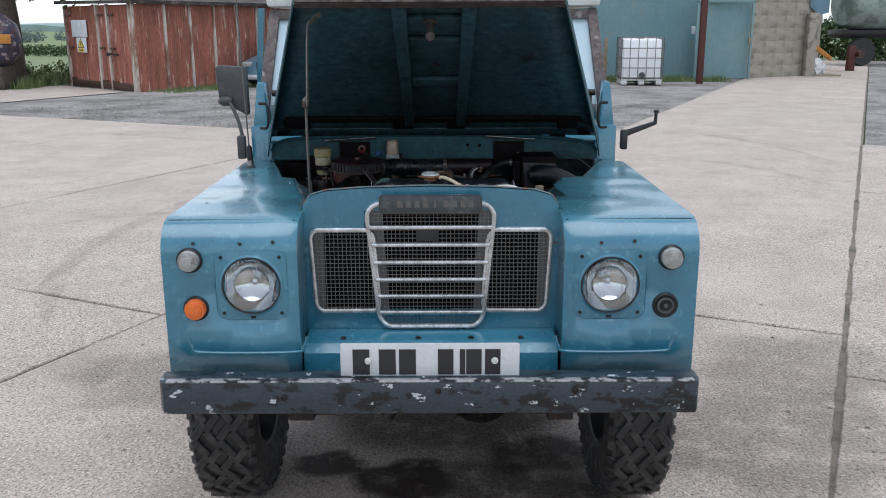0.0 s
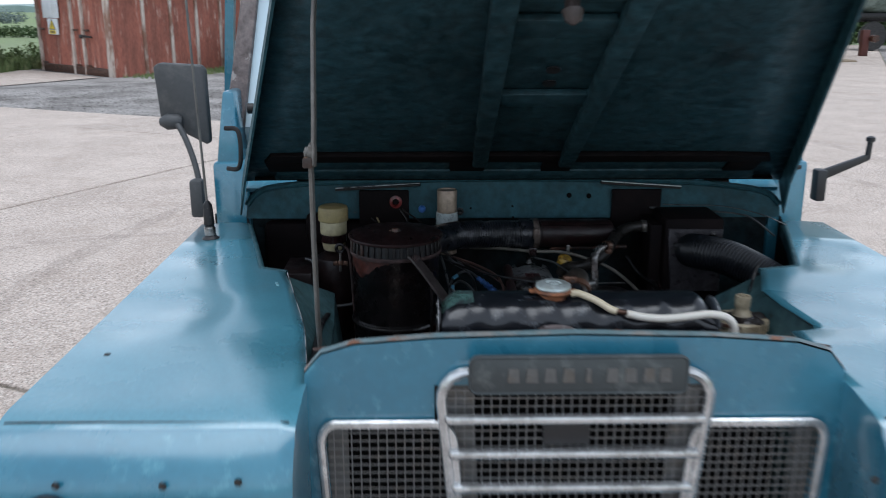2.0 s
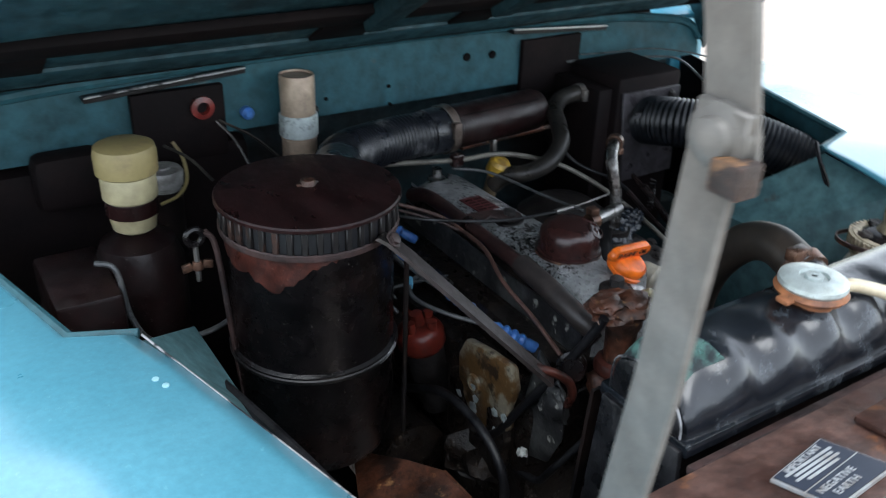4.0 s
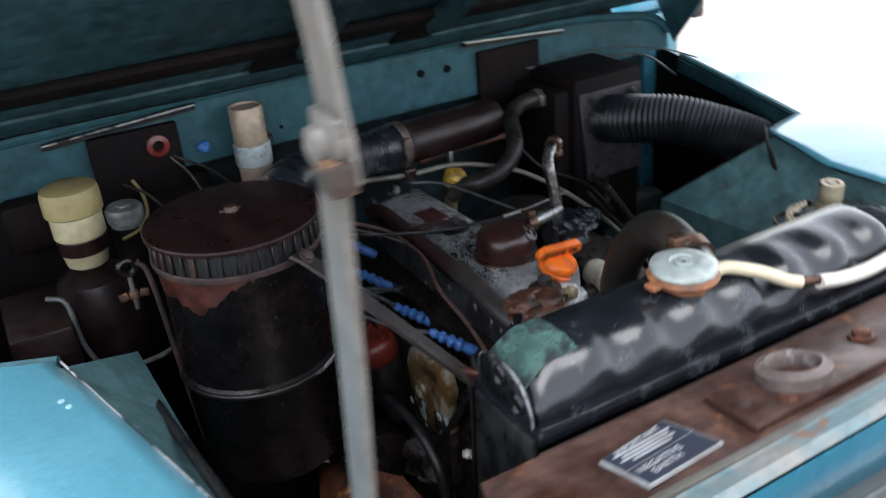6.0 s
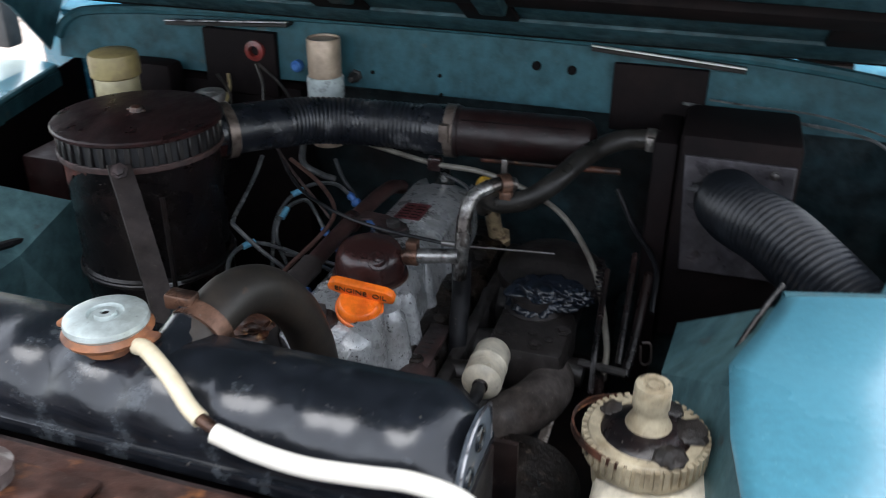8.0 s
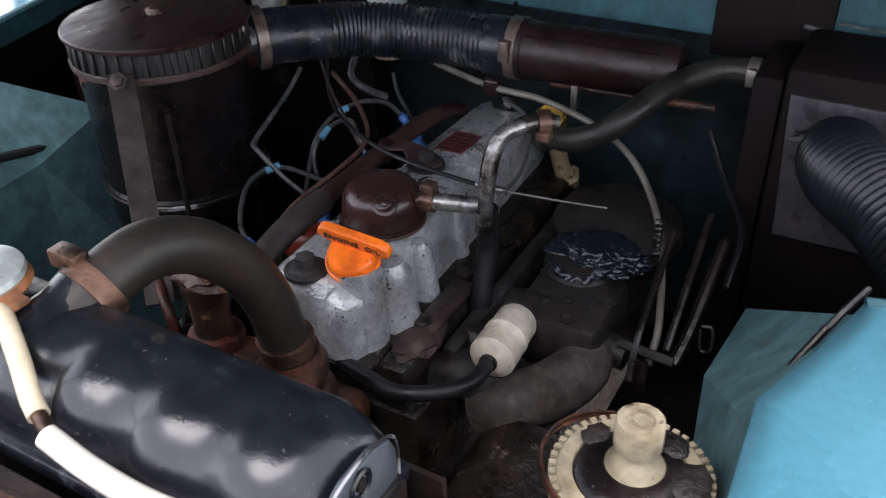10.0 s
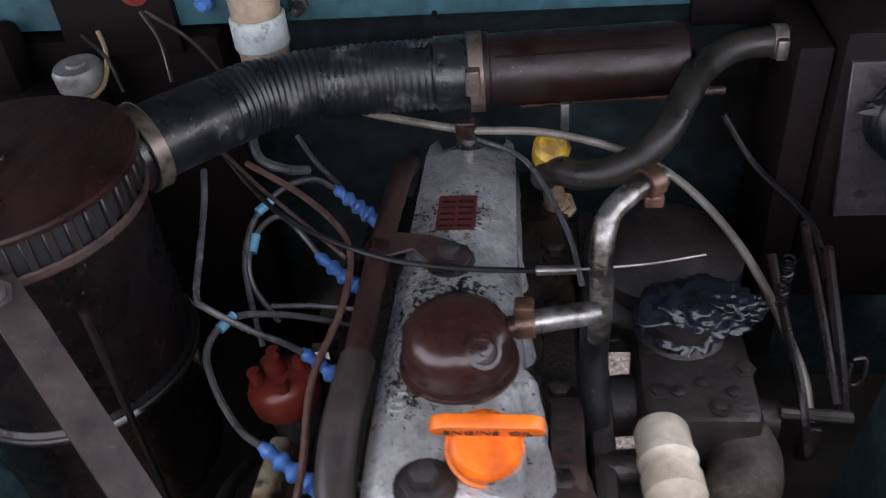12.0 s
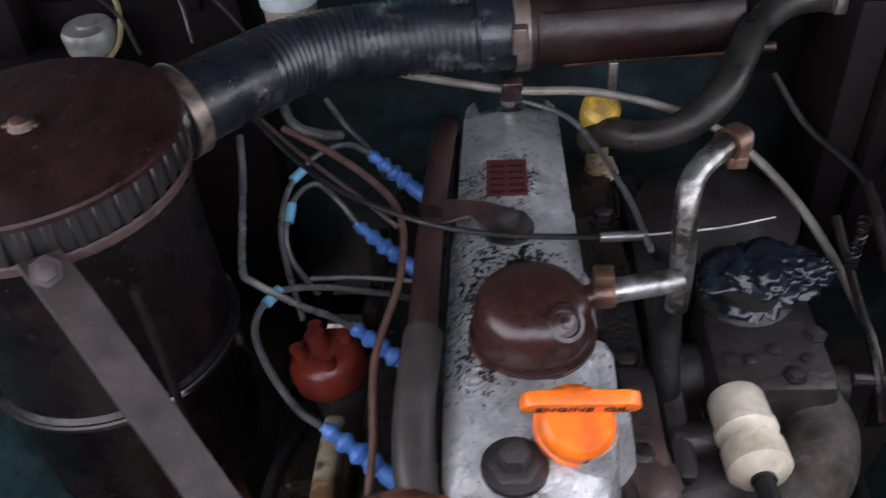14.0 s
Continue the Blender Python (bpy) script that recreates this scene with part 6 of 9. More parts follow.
rows_p = [[patch.verts.new(Vector(p) + Vector((0.0012 * noise.noise((m, n, 1.0)), 0, 0))) for n, p in enumerate(tank_ring(m, 0.0008)[4:9])] for m in range(0, 8)]
for p, q in zip(rows_p, rows_p[1:]):
    n = min(len(p), len(q))
    for a, b, c, d in zip(p[-n:], p[-n:][1:], q[-n:][1:], q[-n:]):
        patch.faces.new((a, b, c, d))
part("solder_patch", patch, VERDIGRIS, radiator, "green verdigris bloom on the tank corner")
rcap = part("radiator_cap", bm, CAP_STEEL, radiator, "pale zinc radiator cap")
part("cap_label", lathe(bmesh.new(), [(0.0048, 0), (0.0048, 0.0007)], (0.009, 0.243, 1.1448), (0, 0, 1), 14), DEAD_BLACK, rcap)
bm = sweep(bmesh.new(), [(0.040, 0.234, 1.129), (0.052, 0.229, 1.131), (0.080, 0.214, 1.123), (0.100, 0.202, 1.113), (0.113, 0.196, 1.109)], 0.0064, 14, 8)
overflow = part("overflow_hose", bm, OLD_HOSE, car, "white vinyl overflow hose over the radiator")
bm = sweep(bmesh.new(), [(0.128, 0.188, 1.108), (0.160, 0.186, 1.102), (0.196, 0.185, 1.100), (0.236, 0.185, 1.104), (0.268, 0.186, 1.107), (0.298, 0.187, 1.101), (0.313, 0.189, 1.084), (0.315, 0.192, 1.062)], 0.0070, 14, 8)
part("lower_hose", bm, WHITE_HOSE, overflow)
part("joiner", cyl(bmesh.new(), (0.108, 0.198, 1.110), (0.132, 0.1885, 1.109), 0.0046), COPPER, overflow, "short metal joiner")

# top hose and thermostat
bm = sweep(bmesh.new(), [(0.055, 0.266, 1.108), (0.060, 0.292, 1.119), (0.066, 0.328, 1.125), (0.073, 0.365, 1.109), (0.079, 0.399, 1.070), (0.082, 0.417, 1.030), (0.084, 0.424, 0.998), (0.086, 0.428, 0.960)], 0.0208, 20, 8)
top_hose = part("top_hose", bm, TOP_HOSE, car, "thick perished rubber top hose")
for p, ax, r in (((0.059, 0.287, 1.1165), (0.15, 1, 0.32), 0.0222), ((0.085, 0.427, 0.978), (0, 0.1, -1), 0.0222)):
    cl = part("hose_clip", lathe(bmesh.new(), [(r, -0.007), (r + 0.0025, -0.007), (r + 0.0025, 0.007), (r, 0.007)], p, ax, 24), COPPER, top_hose, "tarnished hose clip")
    bm = box(bmesh.new(), (p[0] - 0.026, p[1] - 0.008, p[2] + r - 0.006), (p[0] - 0.002, p[1] + 0.006, p[2] + r + 0.007), 0.002)
    part("clip_screw", bm, COPPER, cl)
part("outlet", lathe(bmesh.new(), [(0.030, 0), (0.025, 0.016), (0.0225, 0.026), (0.0225, 0.046), (0.0245, 0.048)], (0.050, 0.243, 1.098), (0.12, 1, 0.42), 24), RAD, radiator, "black spout under the top hose")
bm = bmesh.new()
lathe(bm, [(0.028, 0), (0.034, 0.008), (0.036, 0.018), (0.033, 0.026), (0.0275, 0.032), (0.0275, 0.044), (0.031, 0.047), (0.032, 0.056), (0.0285, 0.062), (0.026, 0.075)], (0.080, 0.438, 0.893), (0.05, -0.1, 1), 24)
thermo = part("thermostat_housing", bm, RUST, car, "heavily rusted thermostat housing")
part("housing_base", box(bmesh.new(), (0.042, 0.395, 0.86), (0.132, 0.48, 0.90), 0.012), RUST, thermo)
for x, y in ((0.052, 0.405), (0.122, 0.405), (0.052, 0.47)):
    part("bolt", bolt(bmesh.new(), (x, y, 0.90), (0, 0, 1), 0.008, 0.012), RUST, thermo)
bx, by = -0.014, 0.441
bm = lathe(bmesh.new(), [(0.019, 0.70), (0.019, 0.757), (0.026, 0.760), (0.027, 0.768), (0.021, 0.772)], (bx, by, 0), (0, 0, 1), 20)
part("lower_ring", bm, RUST, thermo, "rusted collar on the bypass pipe")
part("lower_pipe", lathe(bmesh.new(), [(0.0205, 0.768), (0.0215, 0.79), (0.0215, 0.825)], (bx, by, 0), (0, 0, 1), 20), BLACK_RUST, thermo)
bm = lathe(bmesh.new(), [(0.021, 0.812), (0.0265, 0.815), (0.0275, 0.823), (0.024, 0.828), (0.0265, 0.832), (0.026, 0.842), (0.020, 0.850)], (bx, by, 0), (0, 0, 1), 20)
part("lower_collar", bm, RED_OXIDE, thermo)
bm = lathe(bmesh.new(), [(0.020, 0.845), (0.024, 0.86), (0.0285, 0.89), (0.0265, 0.915), (0.021, 0.93)], (bx, by, 0), (0.03, 0, 1), 20)
crumple(bm, (bx - 0.010, by + 0.006, 0.905), (0.020, 0.022, 0.022), 5.0)
sweep(bm, [(bx + 0.004, by, 0.885), (bx + 0.028, by - 0.002, 0.888), (bx + 0.052, by, 0.890), (bx + 0.080, by + 0.004, 0.895)], 0.0235, 16, 5)
part("bypass_pipe", bm, RUST, thermo, "rust and scale covered bypass elbow", angle=80)
part("upper_collar", lathe(bmesh.new(), [(0.020, 0.926), (0.0265, 0.929), (0.0275, 0.937), (0.0245, 0.943), (0.020, 0.945)], (bx, by, 0), (0, 0, 1), 20), RED_OXIDE, thermo)
part("neck", lathe(bmesh.new(), [(0.0185, 0.935), (0.0175, 0.96), (0.0185, 0.985), (0.022, 0.993), (0.022, 1.003)], (bx, by, 0), (0, 0, 1), 20), RUST, thermo)
part("scale_crust", crumple(bmesh.new(), (bx - 0.004, by - 0.024, 0.878), (0.015, 0.008, 0.017), 2.0), PALE_BAND, thermo, "white scale crust")
part("scale_crust", crumple(bmesh.new(), (bx - 0.022, by - 0.012, 0.902), (0.006, 0.005, 0.011), 6.0), FLAKED, thermo, "yellowish scale crust")
for dx, dy, dz, sx, sy, sz, seed in ((0.0, 0.006, 0.0, 0.036, 0.027, 0.012, 11.0), (-0.018, 0.010, 0.012, 0.022, 0.018, 0.009, 14.0), (0.016, 0.002, 0.010, 0.020, 0.018, 0.010, 17.0), (-0.004, 0.022, 0.004, 0.030, 0.016, 0.014, 19.0)):
    part("rusty_flange", crumple(bmesh.new(), (bx + dx, by + dy, 1.006 + dz), (sx, sy, sz), seed), RUST, thermo, "flaking rusted flange", angle=50)
bm = lathe(bmesh.new(), [(0.009, 0), (0.009, 0.018), (0.005, 0.022)], (0.036, 0.470, 0.995), (0.5, -0.6, 0.4), 12)
part("sender_cap", bm, CREAM, thermo, "small cream sender cap")

# ---- engine ----
bm = box(bmesh.new(), (-0.085, 0.50, 0.50), (0.165, 0.98, 0.855), 0.02)
engine = part("engine", bm, GREASE, car, "oily grime-covered four-cylinder engine")
part("cylinder_head", box(bmesh.new(), (-0.045, 0.505, 0.85), (0.150, 0.95, 0.905), 0.012), GREASE, engine)
for y in (0.55, 0.64, 0.73, 0.82, 0.91):
    part("cast_web", box(bmesh.new(), (-0.105, y - 0.022, 0.72), (-0.08, y + 0.022, 0.83), 0.010), GREASE, engine)
    part("head_bolt", bolt(bmesh.new(), (0.132, y + 0.02, 0.905), (0, 0, 1), 0.010, 0.012), GREASE, engine)


def cover_ring(bm, y, w0, w1, z, xc):
    pts = [(-w0, 0.900), (-w0, 0.915), (-w0 * 0.96, 0.940), (-w1, 0.966), (-w1 * 0.72, z - 0.006), (-w1 * 0.3, z), (w1 * 0.3, z), (w1 * 0.72, z - 0.006), (w1, 0.966), (w0 * 0.96, 0.940), (w0, 0.915), (w0, 0.900)]
    return [bm.verts.new((xc + a, y, b)) for a, b in pts]


bm = bmesh.new()
secs = []
for y, k, z in ((0.492, 0.74, 0.950), (0.497, 0.90, 0.972), (0.512, 0.98, 0.983), (0.56, 1.0, 0.986), (0.65, 1.0, 0.986), (0.735, 0.97, 0.984), (0.752, 0.93, 0.980), (0.766, 0.925, 0.981), (0.85, 0.89, 0.977), (0.925, 0.86, 0.973), (0.946, 0.81, 0.966), (0.957, 0.68, 0.945)):
    secs.append(cover_ring(bm, y, 0.058 * k, 0.053 * k, z, 0.0485 + 0.010 * max(0.0, 0.6 - y)))
for p, q in zip(secs, secs[1:]):
    for a, b, c, d in zip(p, p[1:], q[1:], q):
        bm.faces.new((a, b, c, d))
bm.faces.new(secs[0])
bm.faces.new(secs[-1])
rocker = part("rocker_cover", bm, ALLOY, engine, "oil-spotted grey alloy rocker cover", angle=50)
rocker.data.materials.append(GREASE)
for f in rocker.data.polygons:
    if f.normal.x < -0.9:
        f.material_index = 1
bm = slab(bmesh.new(), [(-0.012, 0.505, 0.905), (-0.006, 0.94, 0.905), (-0.002, 0.94, 0.940), (-0.003, 0.80, 0.948), (-0.007, 0.66, 0.946), (-0.007, 0.505, 0.948)], (-0.004, 0, 0.002))
part("base_flange", box(bmesh.new(), (-0.018, 0.492, 0.898), (0.120, 0.960, 0.908), 0.003), GREASE, rocker)
part("grimy_flank", bm, SCALY, rocker, "oil-blackened flank of the cover", smooth=False)
for px, py, pr, ph in ((0.108, 0.568, 0.021, 0.082), (0.109, 0.618, 0.014, 0.076), (0.101, 0.70, 0.013, 0.070), (0.095, 0.79, 0.012, 0.066)):
    part("cast_pillar", lathe(bmesh.new(), [(pr * 1.1, 0), (pr, ph * 0.4), (pr * 0.9, ph * 0.85), (pr * 0.6, ph), (pr * 0.15, ph * 1.04)], (px, py, 0.896), (-0.10, 0, 1), 20), ALLOY, rocker)
for y in (0.736, 0.513):
    bm = lathe(bmesh.new(), [(0.017, 0), (0.017, 0.004), (0.014, 0.006), (0.0095, 0.006), (0.0095, 0.016), (0.006, 0.018)], (0.043, y, 0.984), (0, 0, 1), 6)
    lathe(bm, [(0.021, -0.002), (0.021, 0.002), (0.015, 0.004)], (0.043, y, 0.984), (0, 0, 1), 20)
    part("cover_nut", bm, IRON, engine, "domed cover nut")
part("rear_stud", lathe(bmesh.new(), [(0.015, 0), (0.015, 0.003), (0.008, 0.005), (0.008, 0.02)], (0.048, 0.938, 0.970), (0, 0, 1), 12), CHROME, engine)
bm = bmesh.new()
lathe(bm, [(0.0095, 0), (0.0098, 0.0024), (0.0082, 0.0030), (0.0074, 0.0012), (0.0034, 0.0012), (0.0030, 0.0026), (0.0004, 0.0026)], (0.0185, 0.583, 0.9826), (-0.27, 0, 1), 20)
slab(bm, [(0.0120, 0.5815, 0.9832), (0.0245, 0.5815, 0.9866), (0.0245, 0.5840, 0.9866), (0.0120, 0.5840, 0.9832)], (-0.0002, 0, 0.0008))
part("cast_boss", bm, ALLOY, engine)
bm = slab(bmesh.new(), [(0.0255, 0.784, 0.9802), (0.0605, 0.784, 0.9802), (0.0605, 0.838, 0.9778), (0.0255, 0.838, 0.9778)], (0, 0, 0.0012))
red_plate = part("firing_plate", bm, RED_LABEL, engine, "faded red data plate with worn print", smooth=False)
for i in range(5):
    for j in range(2):
        part("print_bar", box(bmesh.new(), (0.0285 + j * 0.016, 0.788 + i * 0.0095, 0.9807 - i * 0.0004), (0.0415 + j * 0.016, 0.7905 + i * 0.0095, 0.9816 - i * 0.0004)), MAROON, red_plate, smooth=False)

for k in range(34):
    px, py = 0.046 + 0.030 * random.random(), 0.496 + 0.012 * random.random()
    pz = 0.9735 + (py - 0.497) * 0.73 if py > 0.497 else 0.9725
    w = 0.0016 + 0.0050 * random.random() ** 2
    part("paint_spatter", crumple(bmesh.new(), (px, py, pz), (w, w * 0.8, w * 0.4), 90.0 + k), PLATE_WHITE, rocker)
# breather dome
bm = lathe(bmesh.new(), [(0.0425, 0.0), (0.0440, 0.003), (0.0435, 0.007), (0.0408, 0.008), (0.0405, 0.021), (0.039, 0.031), (0.034, 0.039), (0.025, 0.0435), (0.012, 0.0455), (0.0005, 0.046)], (0.0575, 0.623, 0.9825), (0, 0, 1), 40)
breather = part("breather", bm, DOME, engine, "oily dark maroon breather dome")
bm = lathe(bmesh.new(), [(0.013, 0), (0.013, 0.003), (0.010, 0.004), (0.009, 0.002), (0.004, 0.002), (0.0035, 0.005), (0.0005, 0.006)], (0.0775, 0.5985, 1.0185), (0.35, -0.55, 0.8), 20)
part("domed_bolt", bm, DOME, breather)
part("dimple", lathe(bmesh.new(), [(0.007, 0), (0.007, 0.002), (0.003, 0.0025)], (0.0275, 0.617, 1.0145), (-0.6, -0.3, 0.7), 14), MAROON, breather)
part("rusty_rim", lathe(bmesh.new(), [(0.0441, 0.0), (0.0448, 0.001), (0.0441, 0.0035)], (0.0575, 0.623, 0.983), (0, 0, 1), 40, close=False), RUST, breather)
bm = cyl(bmesh.new(), (0.088, 0.631, 1.008), (0.112, 0.634, 1.012), 0.0085)
part("spigot", bm, COPPER, breather)
bm = lathe(bmesh.new(), [(0.0105, -0.007), (0.0115, -0.007), (0.0115, 0.007), (0.0105, 0.007)], (0.106, 0.634, 1.0115), (1, 0.1, 0.05), 18)
box(bm, (0.099, 0.628, 1.020), (0.113, 0.642, 1.031), 0.002)
part("hose_clip", bm, COPPER, breather, "copper-coloured hose clip")
bm = sweep(bmesh.new(), [(0.108, 0.634, 1.0115), (0.135, 0.637, 1.0145), (0.160, 0.640, 1.017)], 0.0088, 14, 4)
part("breather_stub", bm, CHROME, breather, "bright breather pipe")
bm = sweep(bmesh.new(), [(0.160, 0.645, 0.985), (0.161, 0.650, 1.030), (0.161, 0.661, 1.060), (0.168, 0.675, 1.080), (0.192, 0.697, 1.088), (0.205, 0.71, 1.083)], 0.0085, 14, 6)
part("breather_pipe", bm, CHROME, breather, "bent bright breather pipe")
bm = sweep(bmesh.new(), [(0.159, 0.655, 1.005), (0.158, 0.660, 0.96), (0.160, 0.64, 0.90), (0.166, 0.63, 0.85)], 0.0115, 12, 6)
part("breather_hose", bm, RUBBER, breather)
bm = lathe(bmesh.new(), [(0.010, -0.006), (0.012, -0.006), (0.012, 0.006), (0.010, 0.006)], (0.196, 0.700, 1.087), (0.8, 0.6, 0), 16)
box(bm, (0.192, 0.690, 1.070), (0.206, 0.704, 1.080), 0.002)
part("pipe_clip", bm, COPPER, breather)

# oil filler with orange cap
bm = lathe(bmesh.new(), [(0.027, 0), (0.025, 0.02), (0.0225, 0.07), (0.0225, 0.100)], (0.090, 0.530, 0.890), (-0.05, 0.05, 1), 24)
part("filler_tube", bm, ALLOY, engine, "alloy oil filler tube")
cap_m = Matrix.Translation((0.080, 0.5375, 0.991)) @ Matrix.Rotation(radians(8), 4, "Y") @ Matrix.Rotation(radians(6), 4, "Z") @ Matrix.Rotation(radians(22), 4, "X")
bm = lathe(bmesh.new(), [(0.0235, -0.002), (0.0262, 0.0), (0.0262, 0.004), (0.0242, 0.005), (0.0242, 0.008), (0.0230, 0.0135), (0.020, 0.016), (0.0005, 0.0165)], (0, 0, 0), (0, 0, 1), 36)
bmesh.ops.transform(bm, matrix=cap_m, verts=bm.verts[:])
oil_cap = part("oil_cap", bm, ORANGE, engine, "bright orange plastic oil filler cap")
bm = slab(bmesh.new(), [(x, 0.004, z) for x, z in [(-0.036, 0.016), (-0.0375, 0.022), (-0.035, 0.029), (-0.028, 0.033), (0.028, 0.033), (0.035, 0.029), (0.0375, 0.022), (0.036, 0.016), (0.022, 0.013), (-0.022, 0.013)]], (0, 0.010, 0), 0.002)
bmesh.ops.transform(bm, matrix=cap_m, verts=bm.verts[:])
grip = part("grip", bm, ORANGE, oil_cap)
txt = words("ENGINE  OIL", (0, 0, 0), 0.0102, oil_cap, GREASE, depth=0.0004)
txt.matrix_basis = cap_m @ pose(0.0, 0.0036, 0.0235, 90, 0, 0)

# dark pipes along the cover
bm = sweep(bmesh.new(), [(-0.012, 0.915, 0.965), (-0.014, 0.86, 0.983), (-0.019, 0.74, 0.985), (-0.020, 0.60, 0.982)], 0.0105, 12, 6)
vac = part("water_rail", bm, RAIL, engine, "dark pipe along the rocker cover")
part("rubber_sleeve", sweep(bmesh.new(), [(-0.019, 0.625, 0.983), (-0.022, 0.56, 0.978), (-0.018, 0.51, 0.965), (-0.005, 0.485, 0.95)], 0.0140, 14, 6), SLEEVE, vac)
part("collar", lathe(bmesh.new(), [(0.014, -0.006), (0.014, 0.006)], (-0.0185, 0.745, 0.985), (0, 1, 0), 14), MAROON, vac)
tab = slab(bmesh.new(), [(-0.020, 0.728, 0.992), (0.012, 0.738, 0.994), (0.030, 0.720, 0.990), *[(0.043 + 0.020 * math.cos(a), 0.736 + 0.018 * math.sin(a), 0.989) for a in (-1.6, -0.8, 0.0, 0.8, 1.5)], (0.026, 0.758, 0.992), (-0.010, 0.768, 0.990)], (0, 0, 0.003), 0.001, 1)
part("tab", tab, RUST_BAR, vac, "browned steel tab under the nut")
bm = sweep(bmesh.new(), [(-0.150, 0.835, 1.022), (-0.095, 0.800, 1.012), (-0.055, 0.765, 1.000), (-0.041, 0.735, 0.990), (-0.040, 0.678, 0.985), (-0.054, 0.614, 0.970), (-0.052, 0.552, 0.950), (-0.055, 0.49, 0.93)], 0.0030, 8, 6)
part("rusty_rod", bm, ROD, engine, "rusty brown rod")

# plug leads with blue boots
BOOTS = [((-0.033, 0.556, 0.893), (-0.088, 0.578, 0.935)), ((-0.030, 0.674, 0.876), (-0.084, 0.693, 0.918)), ((-0.036, 0.790, 0.884), (-0.092, 0.812, 0.927)), ((-0.032, 0.868, 0.912), (-0.086, 0.892, 0.950))]
LEADS = [
    [(-0.088, 0.578, 0.935), (-0.112, 0.593, 0.941), (-0.141, 0.631, 0.946), (-0.156, 0.667, 0.951), (-0.144, 0.697, 0.956), (-0.112, 0.714, 0.946), (-0.066, 0.732, 0.920), (-0.045, 0.745, 0.900)],
    [(-0.084, 0.693, 0.918), (-0.100, 0.690, 0.935), (-0.122, 0.684, 0.955), (-0.151, 0.679, 0.985), (-0.161, 0.687, 0.991), (-0.168, 0.730, 1.003), (-0.174, 0.775, 1.018), (-0.181, 0.810, 1.032)],
    [(-0.092, 0.812, 0.927), (-0.110, 0.822, 0.950), (-0.132, 0.836, 0.960), (-0.150, 0.819, 0.955), (-0.156, 0.793, 0.940), (-0.151, 0.778, 0.918), (-0.128, 0.760, 0.892)],
    [(-0.086, 0.892, 0.950), (-0.106, 0.886, 0.968), (-0.130, 0.862, 0.975), (-0.152, 0.832, 0.965), (-0.160, 0.800, 0.945), (-0.156, 0.775, 0.920), (-0.140, 0.735, 0.885)],
]
for i, ((p, q), line) in enumerate(zip(BOOTS, LEADS)):
    d = Vector(q) - Vector(p)
    n = d.length
    bm = lathe(bmesh.new(), [(0.0069, 0), (0.0074, n * 0.06), (0.0074, n * 0.30), (0.0062, n * 0.33), (0.0062, n * 0.38), (0.0088, n * 0.42), (0.0090, n * 0.46), (0.0060, n * 0.51), (0.0058, n * 0.55), (0.0086, n * 0.60), (0.0086, n * 0.64), (0.0053, n * 0.69), (0.0052, n * 0.73), (0.0079, n * 0.78), (0.0079, n * 0.82), (0.0048, n * 0.87), (0.0048, n * 0.92), (0.0064, n * 0.96), (0.0062, n * 1.0), (0.0041, n * 1.04), (0.0039, n * 1.08)], p, d, 22)
    boot = part("plug_boot", bm, BLUE_BOOT, engine, "ribbed blue silicone plug boot")
    part("plug_lead", sweep(bmesh.new(), line, 0.0030, 8, 8), LEAD, engine, "grey ignition lead")
for p, ax in (((-0.146, 0.694, 0.9555), (0.5, 0.85, 0.1)), ((-0.1525, 0.808, 0.949), (0.1, 0.8, 0.5)), ((-0.146, 0.840, 0.969), (0.6, 0.75, 0.2))):
    part("lead_band", lathe(bmesh.new(), [(0.0046, -0.009), (0.0046, 0.009)], p, ax, 10), BLUE_SLEEVE, engine, "pale blue lead sleeve")
bm = lathe(bmesh.new(), [(0.030, 0.0), (0.034, 0.006), (0.034, 0.024), (0.030, 0.032), (0.024, 0.036), (0.010, 0.038), (0.009, 0.055), (0.006, 0.056)], (-0.115, 0.708, 0.840), (-0.2, 0.05, 1), 24)
dist = part("distributor", bm, DIST_RED, engine, "dull red distributor cap")
for k in range(4):
    a = k * 1.57 + 0.4
    part("tower", cyl(bmesh.new(), (-0.118 + 0.020 * math.cos(a), 0.708 + 0.020 * math.sin(a), 0.866), (-0.121 + 0.021 * math.cos(a), 0.709 + 0.021 * math.sin(a), 0.888), 0.0065, seg=10), DIST_RED, dist)
part("distributor_body", lathe(bmesh.new(), [(0.020, -0.12), (0.026, -0.06), (0.028, 0.0)], (-0.115, 0.708, 0.850), (-0.2, 0.05, 1), 18), IRON, dist)
part("feed_wire", sweep(bmesh.new(), [(-0.135, 0.768, 0.905), (-0.09, 0.768, 0.905), (-0.03, 0.765, 0.90)], 0.0028, 6, 5), LEAD, engine)
bm = crumple(bmesh.new(), (-0.085, 0.600, 0.72), (0.045, 0.055, 0.05), 21.0)
part("oily_lump", bm, GREASE, engine)
bm = slab(bmesh.new(), [(-0.088, 0.640, 0.862), (-0.088, 0.625, 0.893), (-0.087, 0.58, 0.901), (-0.086, 0.530, 0.905), (-0.086, 0.520, 0.875), (-0.087, 0.530, 0.84), (-0.088, 0.525, 0.812), (-0.087, 0.545, 0.79), (-0.086, 0.58, 0.778), (-0.087, 0.615, 0.79), (-0.086, 0.638, 0.815)], (-0.016, -0.002, 0.003), 0.005)
lathe(bm, [(0.014, 0), (0.013, 0.004), (0.009, 0.005), (0.008, 0.001)], (-0.1035, 0.596, 0.842), (-1, 0, 0), 16)
part("flaking_cover", bm, FLAKED, engine, "flaking yellow-brown side cover")
